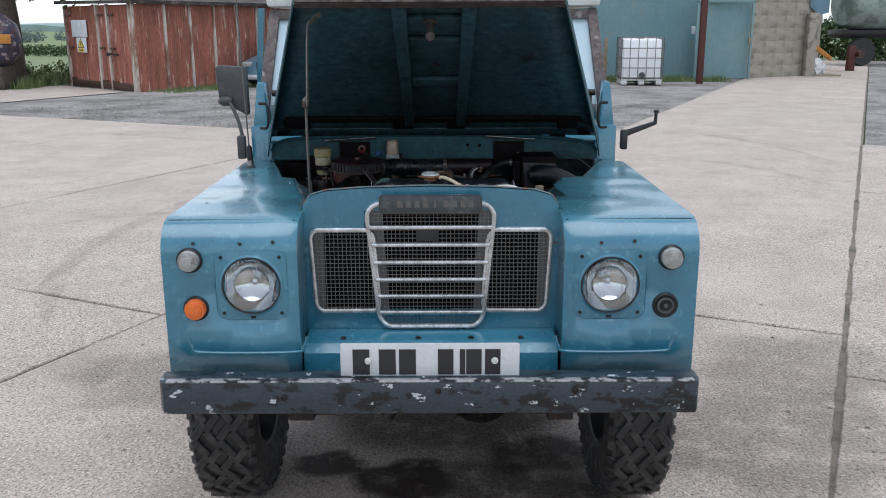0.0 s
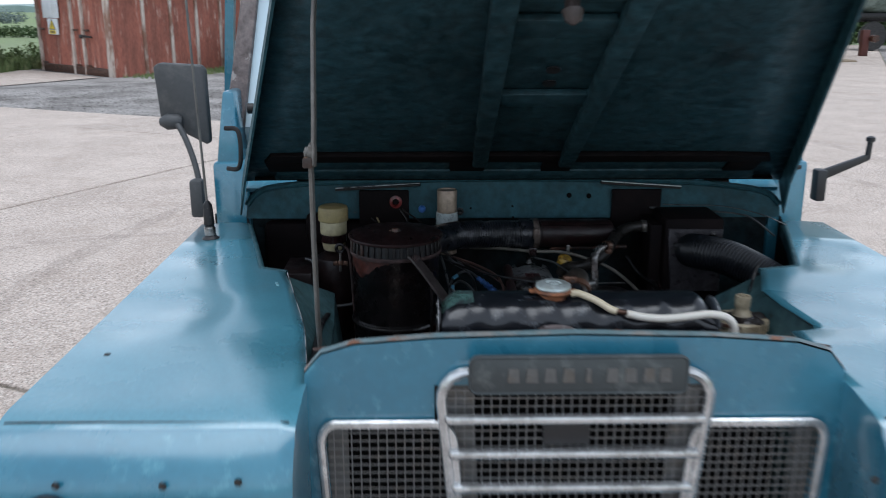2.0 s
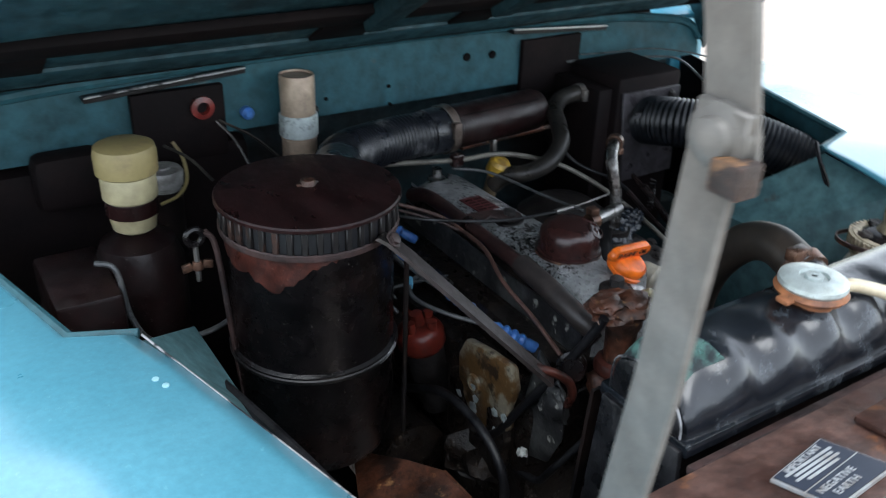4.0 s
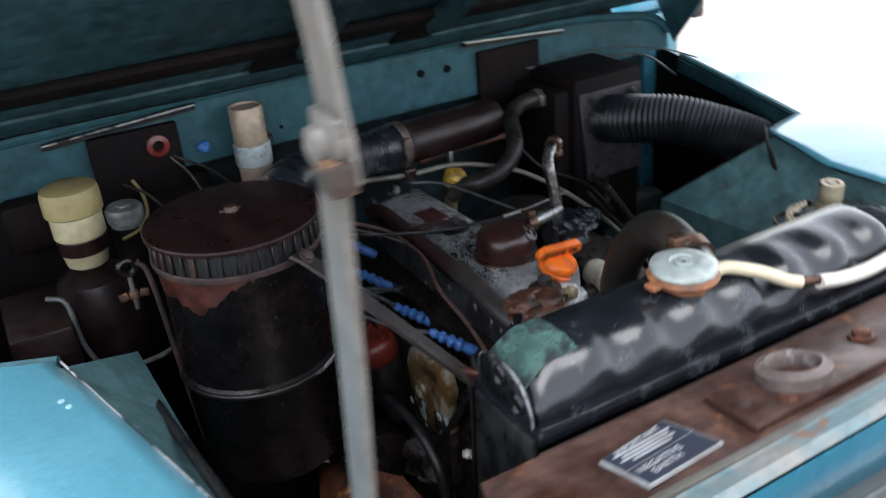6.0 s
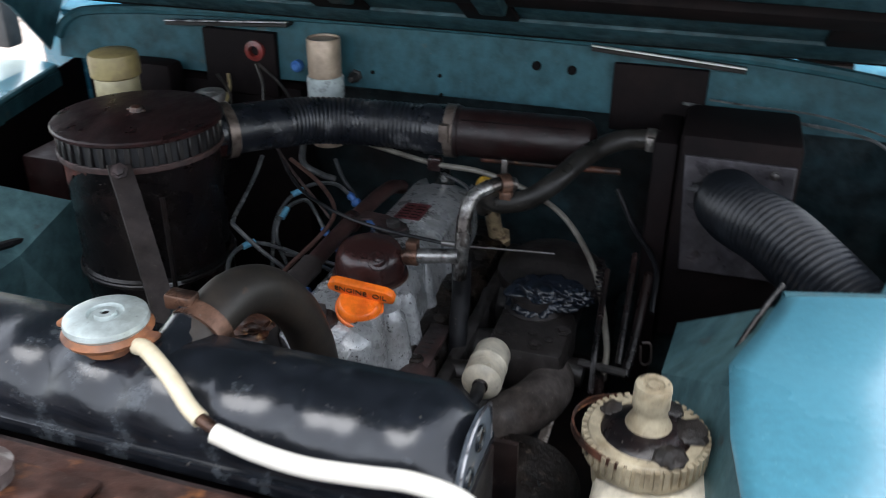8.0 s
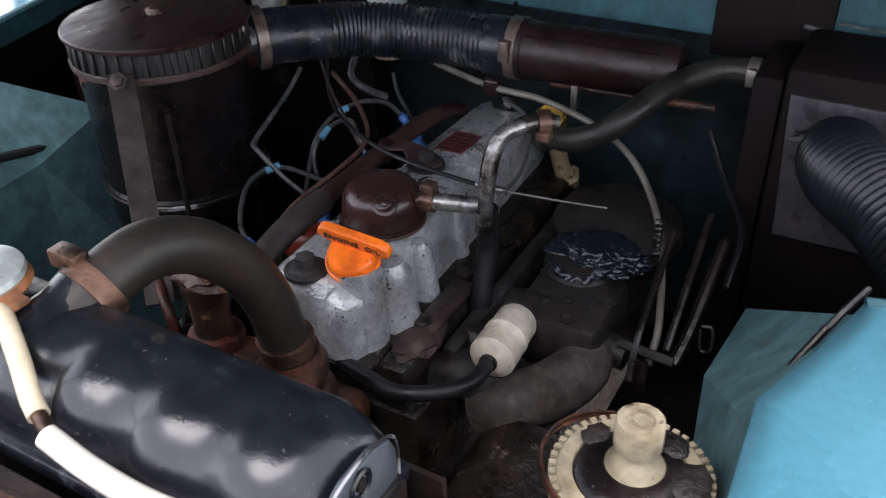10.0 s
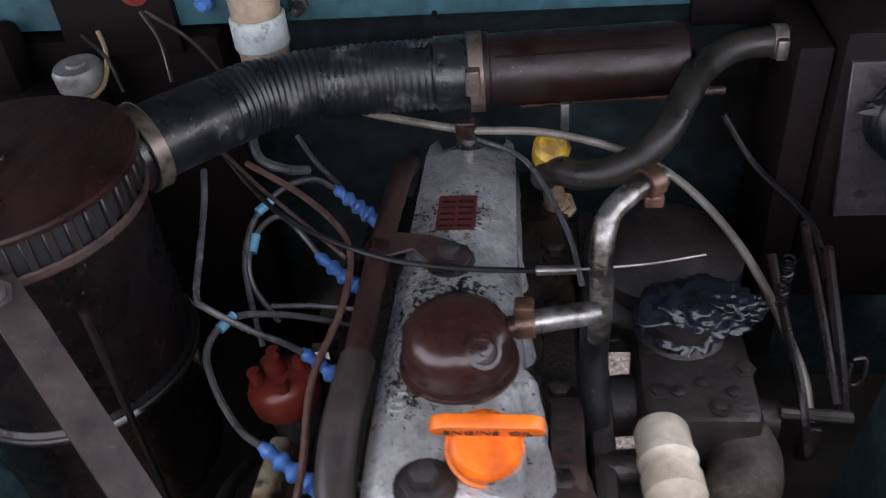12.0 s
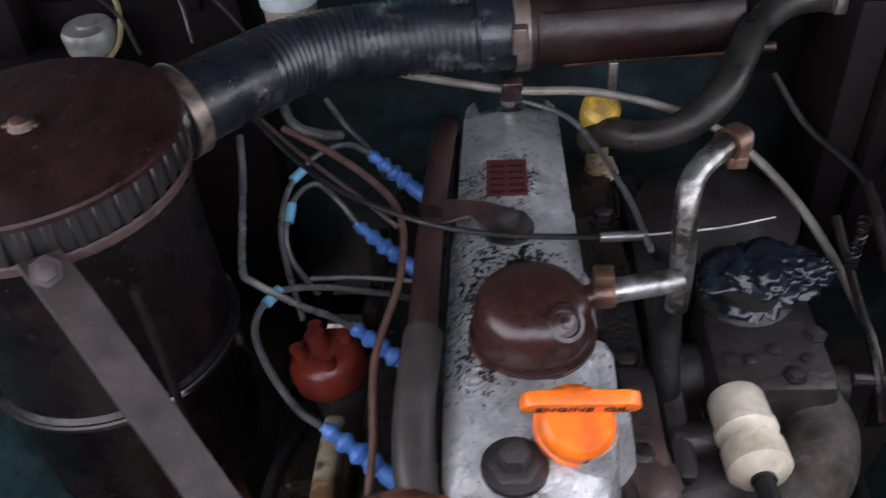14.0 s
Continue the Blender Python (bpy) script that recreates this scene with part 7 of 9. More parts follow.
for k in range(11):
    y, z = 0.525 + 0.105 * random.random(), 0.785 + 0.055 * random.random()
    w, n = 0.003 + 0.006 * random.random(), random.randint(5, 7)
    ring = [(-0.1052, y + w * (0.6 + 0.6 * random.random()) * math.cos(6.283 * i / n), z + w * (0.6 + 0.6 * random.random()) * math.sin(6.283 * i / n)) for i in range(n)]
    part("paint_flake", slab(bmesh.new(), ring, (-0.0008, 0, 0)), CAN_BAND, engine, smooth=False)
bm = slab(bmesh.new(), [(-0.070, 0.515, 0.925), (-0.074, 0.455, 0.895), (-0.076, 0.450, 0.84), (-0.078, 0.470, 0.79), (-0.080, 0.520, 0.77), (-0.078, 0.525, 0.85)], (0.012, 0.012, 0), 0.004)
crumple(bm, (-0.074, 0.475, 0.872), (0.012, 0.022, 0.03), 71.0)
part("pump_flank", bm, SCALY, engine, "scale-spotted water pump casting", angle=60)
part("pale_bolt", crumple(bmesh.new(), (-0.092, 0.503, 0.790), (0.007, 0.007, 0.007), 75.0), PALE_BAND, engine, "scale-whitened bolt head")
part("hose_stub", lathe(bmesh.new(), [(0.016, 0), (0.018, 0.004), (0.018, 0.014), (0.0145, 0.016), (0.0145, 0.03)], (-0.050, 0.478, 0.928), (-0.6, -0.7, 0.25), 18), BLACK_RUST, engine)
bm = lathe(bmesh.new(), [(0.042, 0), (0.045, 0.01), (0.045, 0.12), (0.035, 0.13)], (-0.16, 0.60, 0.53), (0, 0, 1), 24)
part("oil_filter", bm, BLACK, engine, "black oil filter canister")
for line, r in (
    ([(-0.15, 0.70, 0.785), (-0.15, 0.656, 0.812), (-0.15, 0.60, 0.842), (-0.15, 0.531, 0.847), (-0.15, 0.485, 0.828), (-0.15, 0.462, 0.795), (-0.152, 0.458, 0.74)], 0.0062),
    ([(-0.085, 0.56, 0.728), (-0.080, 0.518, 0.742), (-0.078, 0.485, 0.752), (-0.080, 0.461, 0.787), (-0.050, 0.434, 0.849), (-0.03, 0.43, 0.88)], 0.0050),
    ([(-0.048, 0.437, 1.012), (-0.053, 0.445, 0.99), (-0.070, 0.478, 0.92), (-0.092, 0.515, 0.85), (-0.104, 0.541, 0.801), (-0.110, 0.57, 0.775)], 0.0058),
    ([(-0.045, 0.445, 0.985), (-0.065, 0.49, 0.905), (-0.10, 0.535, 0.815), (-0.108, 0.56, 0.78)], 0.0038),
):
    part("hose", sweep(bmesh.new(), line, r, 10, 6), RUBBER, engine, "thin black hose")
bm = slab(bmesh.new(), [(-0.23, 0.70, 0.705), (-0.186, 0.629, 0.722), (-0.157, 0.583, 0.726), (-0.150, 0.494, 0.720), (-0.20, 0.46, 0.700), (-0.28, 0.58, 0.69)], (0, 0, 0.004), 0.001, 1)
slab(bm, [(-0.157, 0.583, 0.728), (-0.150, 0.494, 0.722), (-0.146, 0.496, 0.67), (-0.152, 0.583, 0.67)], (0.004, 0, 0))
part("engine_mount", bm, RUST, engine, "rusty bent bracket")
part("fan_pulley", lathe(bmesh.new(), [(0.02, 0), (0.07, 0.0), (0.06, 0.012), (0.07, 0.024), (0.03, 0.026)], (0.05, 0.40, 0.82), (0, 1, 0), 28), BLACK, engine)
part("fan_hub", lathe(bmesh.new(), [(0.03, 0), (0.035, 0.02), (0.02, 0.03)], (0.05, 0.365, 0.82), (0, 1, 0), 16), BLACK, engine)
for k in range(4):
    m = Matrix.Translation((0.05, 0.375, 0.82)) @ Matrix.Rotation(radians(90 * k + 35), 4, "Y") @ Matrix.Rotation(radians(25), 4, "Z")
    part("fan_blade", box(bmesh.new(), (-0.03, -0.002, 0.03), (0.03, 0.002, 0.19), 0.001, m), BLACK, engine)

# exhaust side: manifold, carburettor, filter
bm = bmesh.new()
cyl(bm, (0.24, 0.55, 0.82), (0.24, 0.92, 0.82), 0.034)
manifold = part("manifold", bm, IRON, engine, "dusty cast-iron manifold")
for y in (0.57, 0.68, 0.79, 0.90):
    part("runner", sweep(bmesh.new(), [(0.145, y, 0.86), (0.20, y, 0.87), (0.24, lerp(y, 0.72, 0.3), 0.83)], 0.026, 12, 5), IRON, manifold)
part("flange", box(bmesh.new(), (0.155, 0.56, 0.80), (0.175, 0.92, 0.90), 0.008), IRON, manifold)
bm = box(bmesh.new(), (0.195, 0.625, 0.85), (0.290, 0.735, 0.915), 0.014)
lathe(bm, [(0.036, 0), (0.038, 0.012), (0.030, 0.018), (0.030, 0.03)], (0.235, 0.725, 0.905), (0, 0, 1), 20)
cyl(bm, (0.270, 0.672, 0.868), (0.310, 0.670, 0.866), 0.017)
cyl(bm, (0.16, 0.60, 0.885), (0.21, 0.605, 0.885), 0.016)
carb = part("carburettor", bm, DUSTY_DARK, engine, "dusty grey carburettor body")
part("inlet_elbow", sweep(bmesh.new(), [(0.205, 0.560, 0.842), (0.232, 0.562, 0.858), (0.262, 0.585, 0.868), (0.276, 0.622, 0.868), (0.272, 0.660, 0.862)], 0.029, 20, 6), DUSTY, carb, "dusty grey cast elbow")
for x, y in ((0.265, 0.715), (0.255, 0.640), (0.21, 0.655), (0.28, 0.68)):
    part("bolt", bolt(bmesh.new(), (x, y, 0.915), (0, 0, 1), 0.0065, 0.004), DUSTY_DARK, carb)
bm = bmesh.new()
for at, size, seed in (((0.245, 0.735, 0.928), (0.044, 0.036, 0.020), 40.0), ((0.276, 0.730, 0.934), (0.030, 0.018, 0.015), 44.0)):
    for v in bmesh.ops.create_icosphere(bm, subdivisions=5, radius=1.0)["verts"]:
        c = v.co.copy()
        fold = 0.8 * abs(noise.noise(c * 1.7 + Vector((seed, 0, 0)))) + 0.32 * abs(noise.noise(c * 4.2 + Vector((0, seed, 0)))) + 0.08 * abs(noise.noise(c * 10 + Vector((0, 0, seed))))
        k = 0.82 + 0.7 * fold
        v.co = Vector((at[0] + c.x * size[0] * k, at[1] + c.y * size[1] * k, max(at[2] - size[2] * 0.4, at[2] + c.z * size[2] * k)))
part("film_wrap", bm, FILM_BAG, carb, "crinkled dark plastic wrapped over the inlet", angle=60)
bm = bmesh.new()
fa, fb = Vector((0.2085, 0.626, 0.905)), Vector((0.2125, 0.557, 0.908))
n = (fb - fa).length
lathe(bm, [(0.010, -0.004), (0.0195, 0.0), (0.0213, 0.004), (0.0213, n * 0.40), (0.0228, n * 0.42), (0.0228, n * 0.50), (0.0213, n * 0.52), (0.0204, n * 0.60), (0.0196, n * 0.64), (0.0228, n * 0.68), (0.0228, n * 0.94), (0.019, n), (0.010, n + 0.003)], fa, fb - fa, 32)
fuel = part("fuel_filter", bm, CREAM_W, car, "ivory plastic inline fuel filter")
part("nozzle", lathe(bmesh.new(), [(0.009, 0), (0.009, 0.006), (0.006, 0.008), (0.006, 0.02)], fb, fb - fa, 12), BLACK_RUST, fuel)
bm = sweep(bmesh.new(), [(0.2128, 0.550, 0.9082), (0.212, 0.522, 0.909), (0.194, 0.494, 0.912), (0.158, 0.478, 0.910), (0.120, 0.485, 0.908), (0.08, 0.50, 0.90)], 0.0075, 12, 6)
part("fuel_hose", bm, RUBBER, fuel, "black rubber fuel hose")
bm = slab(bmesh.new(), [(0.124, 0.56, 0.909), (0.150, 0.56, 0.909), (0.150, 0.65, 0.909), (0.124, 0.65, 0.909)], (0, 0, 0.006), 0.002)
crumple(bm, (0.135, 0.555, 0.905), (0.022, 0.035, 0.012), 51.0)
part("oily_flange", bm, RUST_BAR, engine, "oil-browned head flange")
for i in range(6):
    part("cast_bar", box(bmesh.new(), (0.129, 0.572 + i * 0.011, 0.9145), (0.141, 0.577 + i * 0.011, 0.9155)), IRON, engine)
bm = lathe(bmesh.new(), [(0.06, 0), (0.075, 0.01), (0.075, 0.03), (0.05, 0.05), (0.02, 0.055)], (0.235, 0.84, 0.88), (0, 0, 1), 28)
part("dished_cover", bm, DUSTY_DARK, engine, "dusty round cover")
for line, r, mt in (
    ([(0.315, 0.775, 0.955), (0.318, 0.72, 0.93), (0.322, 0.66, 0.905), (0.325, 0.63, 0.87)], 0.0040, BLACK_RUST),
    ([(0.345, 0.80, 0.97), (0.348, 0.72, 0.93), (0.350, 0.66, 0.895)], 0.0040, BLACK_RUST),
    ([(0.365, 0.79, 0.95), (0.362, 0.70, 0.90), (0.358, 0.66, 0.88)], 0.006, BLACK_RUST),
    ([(0.305, 0.652, 0.895), (0.36, 0.650, 0.892)], 0.005, IRON),
):
    part("linkage_rod", sweep(bmesh.new(), line, r, 8, 5), mt, engine, "throttle linkage rod")
spring = sweep(bmesh.new(), [(0.312 + 0.004 * math.cos(k * 0.9), 0.722 + 0.004 * math.sin(k * 0.9), 0.944 + 0.0009 * k) for k in range(60)], 0.0011, 5, 2)
part("return_spring", spring, BLACK_RUST, carb, "small coiled return spring")
part("linkage_clip", sweep(bmesh.new(), [(0.372, 0.70, 0.905), (0.382, 0.70, 0.905), (0.384, 0.70, 0.880), (0.374, 0.70, 0.876), (0.371, 0.70, 0.90)], 0.0016, 6, 4), STRUT, carb)
for bx, by in ((0.205, 0.70), (0.225, 0.655), (0.245, 0.665), (0.268, 0.655)):
    part("jet_screw", lathe(bmesh.new(), [(0.0055, 0), (0.0055, 0.003), (0.003, 0.004)], (bx, by, 0.914), (0, 0, 1), 12), DUSTY_DARK, carb)
bm = box(bmesh.new(), (0.322, 0.642, 0.845), (0.338, 0.652, 0.885), 0.003)
part("linkage_lever", bm, BLACK_RUST, engine)
# throttle cable over the cover
bm = sweep(bmesh.new(), [(-0.20, 0.89, 1.012), (-0.14, 0.81, 1.010), (-0.090, 0.762, 1.006), (-0.018, 0.724, 1.002), (0.044, 0.716, 0.995), (0.115, 0.719, 0.988)], 0.0024, 8, 8)
cable = part("throttle_cable", bm, RUBBER, car, "thin black throttle cable over the engine")
part("ferrule", cyl(bmesh.new(), (0.114, 0.719, 0.988), (0.150, 0.720, 0.988), 0.0042, seg=10), STEEL, cable)
part("inner_wire", sweep(bmesh.new(), [(0.150, 0.720, 0.988), (0.205, 0.724, 0.990), (0.252, 0.742, 0.984)], 0.0012, 6, 5), STEEL, cable)
for line, r, mt in (
    ([(-0.19, 0.86, 1.035), (-0.13, 0.80, 1.02), (-0.075, 0.755, 1.005), (-0.045, 0.735, 0.99)], 0.0020, RUST_BAR),
    ([(-0.135, 0.95, 0.98), (-0.115, 0.93, 0.96), (-0.095, 0.93, 0.93), (-0.085, 0.95, 0.88)], 0.003, LEAD),
    ([(-0.17, 0.92, 1.02), (-0.155, 0.88, 1.0), (-0.13, 0.88, 0.985), (-0.115, 0.90, 0.97)], 0.005, LEAD),
    ([(0.055, 0.905, 1.00), (0.105, 0.87, 0.995), (0.14, 0.78, 0.985), (0.150, 0.70, 0.99)], 0.0025, LEAD),
    ([(0.30, 0.95, 0.99), (0.33, 0.92, 0.95), (0.37, 0.85, 0.93), (0.375, 0.78, 0.90)], 0.0035, RUBBER),
):
    part("loom_wire", sweep(bmesh.new(), line, r, 8, 6), mt, car)
bm = sweep(bmesh.new(), [(-0.105, 0.960, 1.012), (-0.03, 0.912, 1.022), (0.05, 0.884, 1.022), (0.12, 0.876, 1.022), (0.19, 0.872, 1.004), (0.248, 0.845, 0.982), (0.298, 0.785, 0.945), (0.330, 0.70, 0.90), (0.335, 0.66, 0.87)], 0.0040, 10, 8)
brake = part("brake_pipe", bm, CABLE_TAN, car, "tan-grey cable looping behind the engine")
part("p_clip", box(bmesh.new(), (0.040, 0.878, 1.012), (0.060, 0.892, 1.032), 0.003), MAROON, brake)

# ---- air cleaner ----
ax, ay = -0.284, 0.690
bm = lathe(bmesh.new(), [(0.088, 0.78), (0.095, 0.80), (0.098, 0.914), (0.101, 0.919), (0.101, 0.929), (0.097, 0.932), (0.097, 1.078), (0.100, 1.082), (0.1005, 1.086)], (ax, ay, 0), (0, 0, 1), 48)
cleaner = part("air_cleaner", bm, BLACK_RUST, car, "rust-stained black oil-bath air cleaner")
part("bright_ring", lathe(bmesh.new(), [(0.1012, 0.9205), (0.1028, 0.922), (0.1028, 0.9255), (0.1012, 0.927)], (ax, ay, 0), (0, 0, 1), 48, close=False), RING, cleaner, "scuffed bright joint ring")
part("slot_band", lathe(bmesh.new(), [(0.098, 1.086), (0.098, 1.1155)], (ax, ay, 0), (0, 0, 1), 48), CAR_BLACK, cleaner)
bm = bmesh.new()
for k in range(40):
    a = 2 * math.pi * k / 40
    m = Matrix.Translation((ax + 0.101 * math.cos(a), ay + 0.101 * math.sin(a), 1.100)) @ Matrix.Rotation(a, 4, "Z")
    box(bm, (-0.005, -0.0036, -0.014), (0.0012, 0.0036, 0.014), 0.0012, m, 1)
tagged(part("slot_bar", bm, CHIPPED, cleaner), kind="stuff")
bm = lathe(bmesh.new(), [(0.1035, 1.1135), (0.1058, 1.1150), (0.1060, 1.1185), (0.1045, 1.1205), (0.060, 1.1235), (0.020, 1.1255), (0.0005, 1.126)], (ax, ay, 0), (0, 0, 1), 56)
lid = part("lid", bm, LID, cleaner, "dark maroon flat lid")
bm = lathe(bmesh.new(), [(0.010, 0), (0.008, 0.006), (0.004, 0.008)], (ax, ay, 1.1255), (0, 0, 1), 10)
box(bm, (ax - 0.014, ay - 0.0025, 1.1255), (ax + 0.012, ay + 0.0025, 1.1285), 0.001)
part("wing_nut", bm, RUST, cleaner)
bm = lathe(bmesh.new(), [(0.103, 1.080), (0.1035, 1.082), (0.1035, 1.0865), (0.102, 1.088)], (ax, ay, 0), (0, 0, 1), 48, close=False)
part("rust_band", bm, RUST_BAR, cleaner)
patch = bmesh.new()
strip = []
for k in range(41):
    a = -215 + 3.0 * k
    f = (a + 215) / 120
    low = (0.020 + 0.024 * math.exp(-((a + 139) / 14) ** 2) + 0.010 * math.exp(-((a + 170) / 14) ** 2)) * max(0.03, min(1.0, (1 - f) * 5)) + 0.009 * noise.noise((k * 0.55, 0, 0))
    strip.append([patch.verts.new((ax + 0.0978 * math.cos(radians(a)), ay + 0.0978 * math.sin(radians(a)), 1.081 - low * g)) for g in (0, 0.35, 0.7, 1.0)])
for p, q in zip(strip, strip[1:]):
    for a, b, c, d in zip(p, p[1:], q[1:], q):
        patch.faces.new((a, b, c, d))
part("rust_patch", patch, RED_OXIDE, cleaner, "red oxide stain under the slots")
bm = flat_bar(bmesh.new(), [(-0.246, 0.592, 1.094), (-0.238, 0.584, 1.090), (-0.222, 0.570, 1.074), (-0.104, 0.460, 0.940), (-0.099, 0.455, 0.934)], 0.027, 0.005, (0.72, -0.5, 0.5))
strut = part("support_strut", bm, STRUT, cleaner, "brown-grey steel support strut")
part("strut_bolt", bolt(bmesh.new(), (-0.236, 0.579, 1.093), (0.4, -0.6, 0.7), 0.007, 0.005), RUST_BAR, strut)
bm = sweep(bmesh.new(), [(-0.112, 0.470, 0.948), (-0.094, 0.456, 0.942), (-0.080, 0.448, 0.930), (-0.074, 0.446, 0.912), (-0.074, 0.452, 0.892)], 0.0055, 10, 6)
part("strut_eye", bm, RED_OXIDE, strut, "rusty bent eye at the foot of the strut")
bm = cyl(bmesh.new(), (-0.205, 0.606, 0.80), (-0.203, 0.606, 1.052), 0.0032, seg=8)
part("clamp_rod", bm, BLACK, cleaner, "thin brown clamp rod")
bm = bmesh.new()
lathe(bm, [(0.033, 0), (0.034, 0.012), (0.033, 0.06)], (-0.258, 0.722, 1.074), (0.6, 0.8, 0), 28)
part("outlet", bm, MAROON, cleaner)
bm = sweep(bmesh.new(), [(-0.228, 0.763, 1.076), (-0.206, 0.794, 1.075), (-0.188, 0.821, 1.072), (-0.168, 0.850, 1.068)], 0.0340, 28, 8)
intake = part("intake_hose", bm, DUCT_HOSE, car, "black ribbed intake hose to the air cleaner")
bm = sweep(bmesh.new(), [(-0.174, 0.842, 1.069), (-0.142, 0.884, 1.064), (-0.096, 0.912, 1.059), (-0.030, 0.930, 1.055), (0.030, 0.935, 1.054)], 0.0335, 28, 12, rib=(0.0072, 0.0011))
part("ribbed_section", bm, DUCT_HOSE, intake)
bm = sweep(bmesh.new(), [(0.020, 0.933, 1.054), (0.045, 0.936, 1.054), (0.066, 0.938, 1.054)], 0.0365, 28, 4)
part("cuff", bm, DUCT_HOSE, intake)
for p, axv in (((0.058, 0.937, 1.054), (1, 0.1, 0)), ((-0.216, 0.780, 1.076), (0.6, 0.8, 0))):
    bm = lathe(bmesh.new(), [(0.0355, -0.0065), (0.0385, -0.0065), (0.0385, 0.0065), (0.0355, 0.0065)], p, axv, 32)
    ck = part("hose_clip", bm, CLIP, intake, "tarnished hose clip")
    for e in (-0.0068, 0.0068):
        part("clip_edge", lathe(bmesh.new(), [(0.0375, e - 0.0007), (0.0392, e), (0.0375, e + 0.0007)], p, axv, 32, close=False), STEEL, ck, "worn bright clip edge")
    part("clip_screw", box(bmesh.new(), (p[0] - 0.007, p[1] - 0.043, p[2] - 0.004), (p[0] + 0.007, p[1] - 0.031, p[2] + 0.022), 0.002), CLIP, ck)
bm = lathe(bmesh.new(), [(0.0372, 0), (0.0372, 0.006), (0.0350, 0.008), (0.0350, 0.180), (0.031, 0.192), (0.020, 0.199), (0.001, 0.201)], (0.064, 0.938, 1.054), (1, 0.09, -0.01), 32)
tube = part("steel_tube", bm, MAROON_DULL, intake, "dark maroon steel intake tube")
part("tube_seam", cyl(bmesh.new(), (0.078, 0.9145, 1.0800), (0.238, 0.929, 1.0785), 0.0011, seg=6), DEAD_BLACK, tube)
bm = box(bmesh.new(), (0.139, 0.914, 0.998), (0.147, 0.924, 1.028), 0.001)
part("tube_pin", bm, STEEL, intake)
part("support_rail", cyl(bmesh.new(), (0.10, 0.948, 1.012), (0.30, 0.962, 1.012), 0.005, seg=10), RUST, intake)

# ---- heater, its hoses and the ducting ----
bm = box(bmesh.new(), (0.378, 0.888, 0.80), (0.527, 1.025, 1.104), 0.010)
heater = part("heater_box", bm, DEAD_BLACK, car, "dark heater box on the bulkhead")
part("side_duct", box(bmesh.new(), (0.345, 0.900, 0.70), (0.376, 1.02, 1.085), 0.004), DEAD_BLACK, heater)
bm = slab(bmesh.new(), [(0.386, 0.884, 1.078), (0.522, 0.884, 1.076), (0.522, 0.878, 0.918), (0.398, 0.876, 0.918)], (0, 0.006, 0), 0.001, 1)
fp = part("front_plate", bm, HEATER_GREY, heater, "scratched grey front plate")
bm = bmesh.new()
for x, z in ((0.497, 1.066),):
    bolt(bm, (x, 0.879, z), (0, -1, 0), 0.005, 0.005)
part("screw", bm, IRON, fp)
bm = sweep(bmesh.new(), [(0.447, 0.884, 1.024), (0.449, 0.855, 1.030), (0.463, 0.815, 1.036), (0.502, 0.768, 1.036), (0.548, 0.715, 1.020), (0.590, 0.672, 1.000), (0.628, 0.636, 0.982)], 0.0400, 28, 12, rib=(0.0076, 0.0024))
part("duct_hose", bm, DUCT_BLACK, heater, "ribbed black air duct hose")
bm = crumple(bmesh.new(), (0.430, 0.868, 1.042), (0.03, 0.010, 0.010), 61.0)
part("tape_scrap", bm, RUBBER, heater)
bm = sweep(bmesh.new(), [(0.372, 0.948, 1.070), (0.338, 0.944, 1.071), (0.300, 0.944, 1.066), (0.268, 0.922, 1.056), (0.246, 0.882, 1.046), (0.226, 0.850, 1.030), (0.195, 0.838, 1.008), (0.160, 0.845, 0.994), (0.132, 0.868, 0.985), (0.122, 0.885, 0.965)], 0.0140, 18, 8)
hh = part("heater_hose", bm, RUBBER_HOSE, heater, "smooth black heater hose")
bm = lathe(bmesh.new(), [(0.0142, -0.006), (0.0158, -0.006), (0.0158, 0.006), (0.0142, 0.006)], (0.338, 0.944, 1.071), (1, 0, 0), 20)
box(bm, (0.333, 0.924, 1.060), (0.344, 0.934, 1.080), 0.002)
part("hose_clip", bm, STEEL, heater, "bright hose clip")
part("spigot", cyl(bmesh.new(), (0.34, 0.945, 1.071), (0.39, 0.948, 1.070), 0.011), IRON, heater)
bm = lathe(bmesh.new(), [(0.017, 0), (0.018, 0.004), (0.018, 0.02), (0.013, 0.026), (0.0005, 0.028)], (0.128, 0.888, 0.985), (0.1, -0.4, 0.9), 20)
tap = part("heater_tap", bm, YELLOW, car, "yellow-topped heater tap")
bm = lathe(bmesh.new(), [(0.018, 0), (0.018, 0.014), (0.010, 0.016), (0.010, 0.022)], (0.137, 0.925, 0.895), (0.1, -0.5, 0.8), 6)
cyl(bm, (0.128, 0.890, 0.985), (0.135, 0.925, 0.89), 0.011)
part("brass_nut", bm, BRASS, tap, "dirty brass union nut")
bm = sweep(bmesh.new(), [(0.405, 1.022, 1.110), (0.46, 1.008, 1.111), (0.55, 0.99, 1.112), (0.64, 0.96, 1.098), (0.70, 0.93, 1.075)], 0.0016, 6, 6)
part("release_cable", bm, LEAD, car, "thin pale cable along the bulkhead")
bm = sweep(bmesh.new(), [(0.500, 0.585, 1.072), (0.486, 0.565, 1.055), (0.466, 0.530, 1.028), (0.450, 0.495, 1.008), (0.440, 0.46, 0.995), (0.434, 0.44, 0.975)], 0.0028, 6, 6)
part("washer_tube", bm, RUBBER, car, "thin black washer tube")

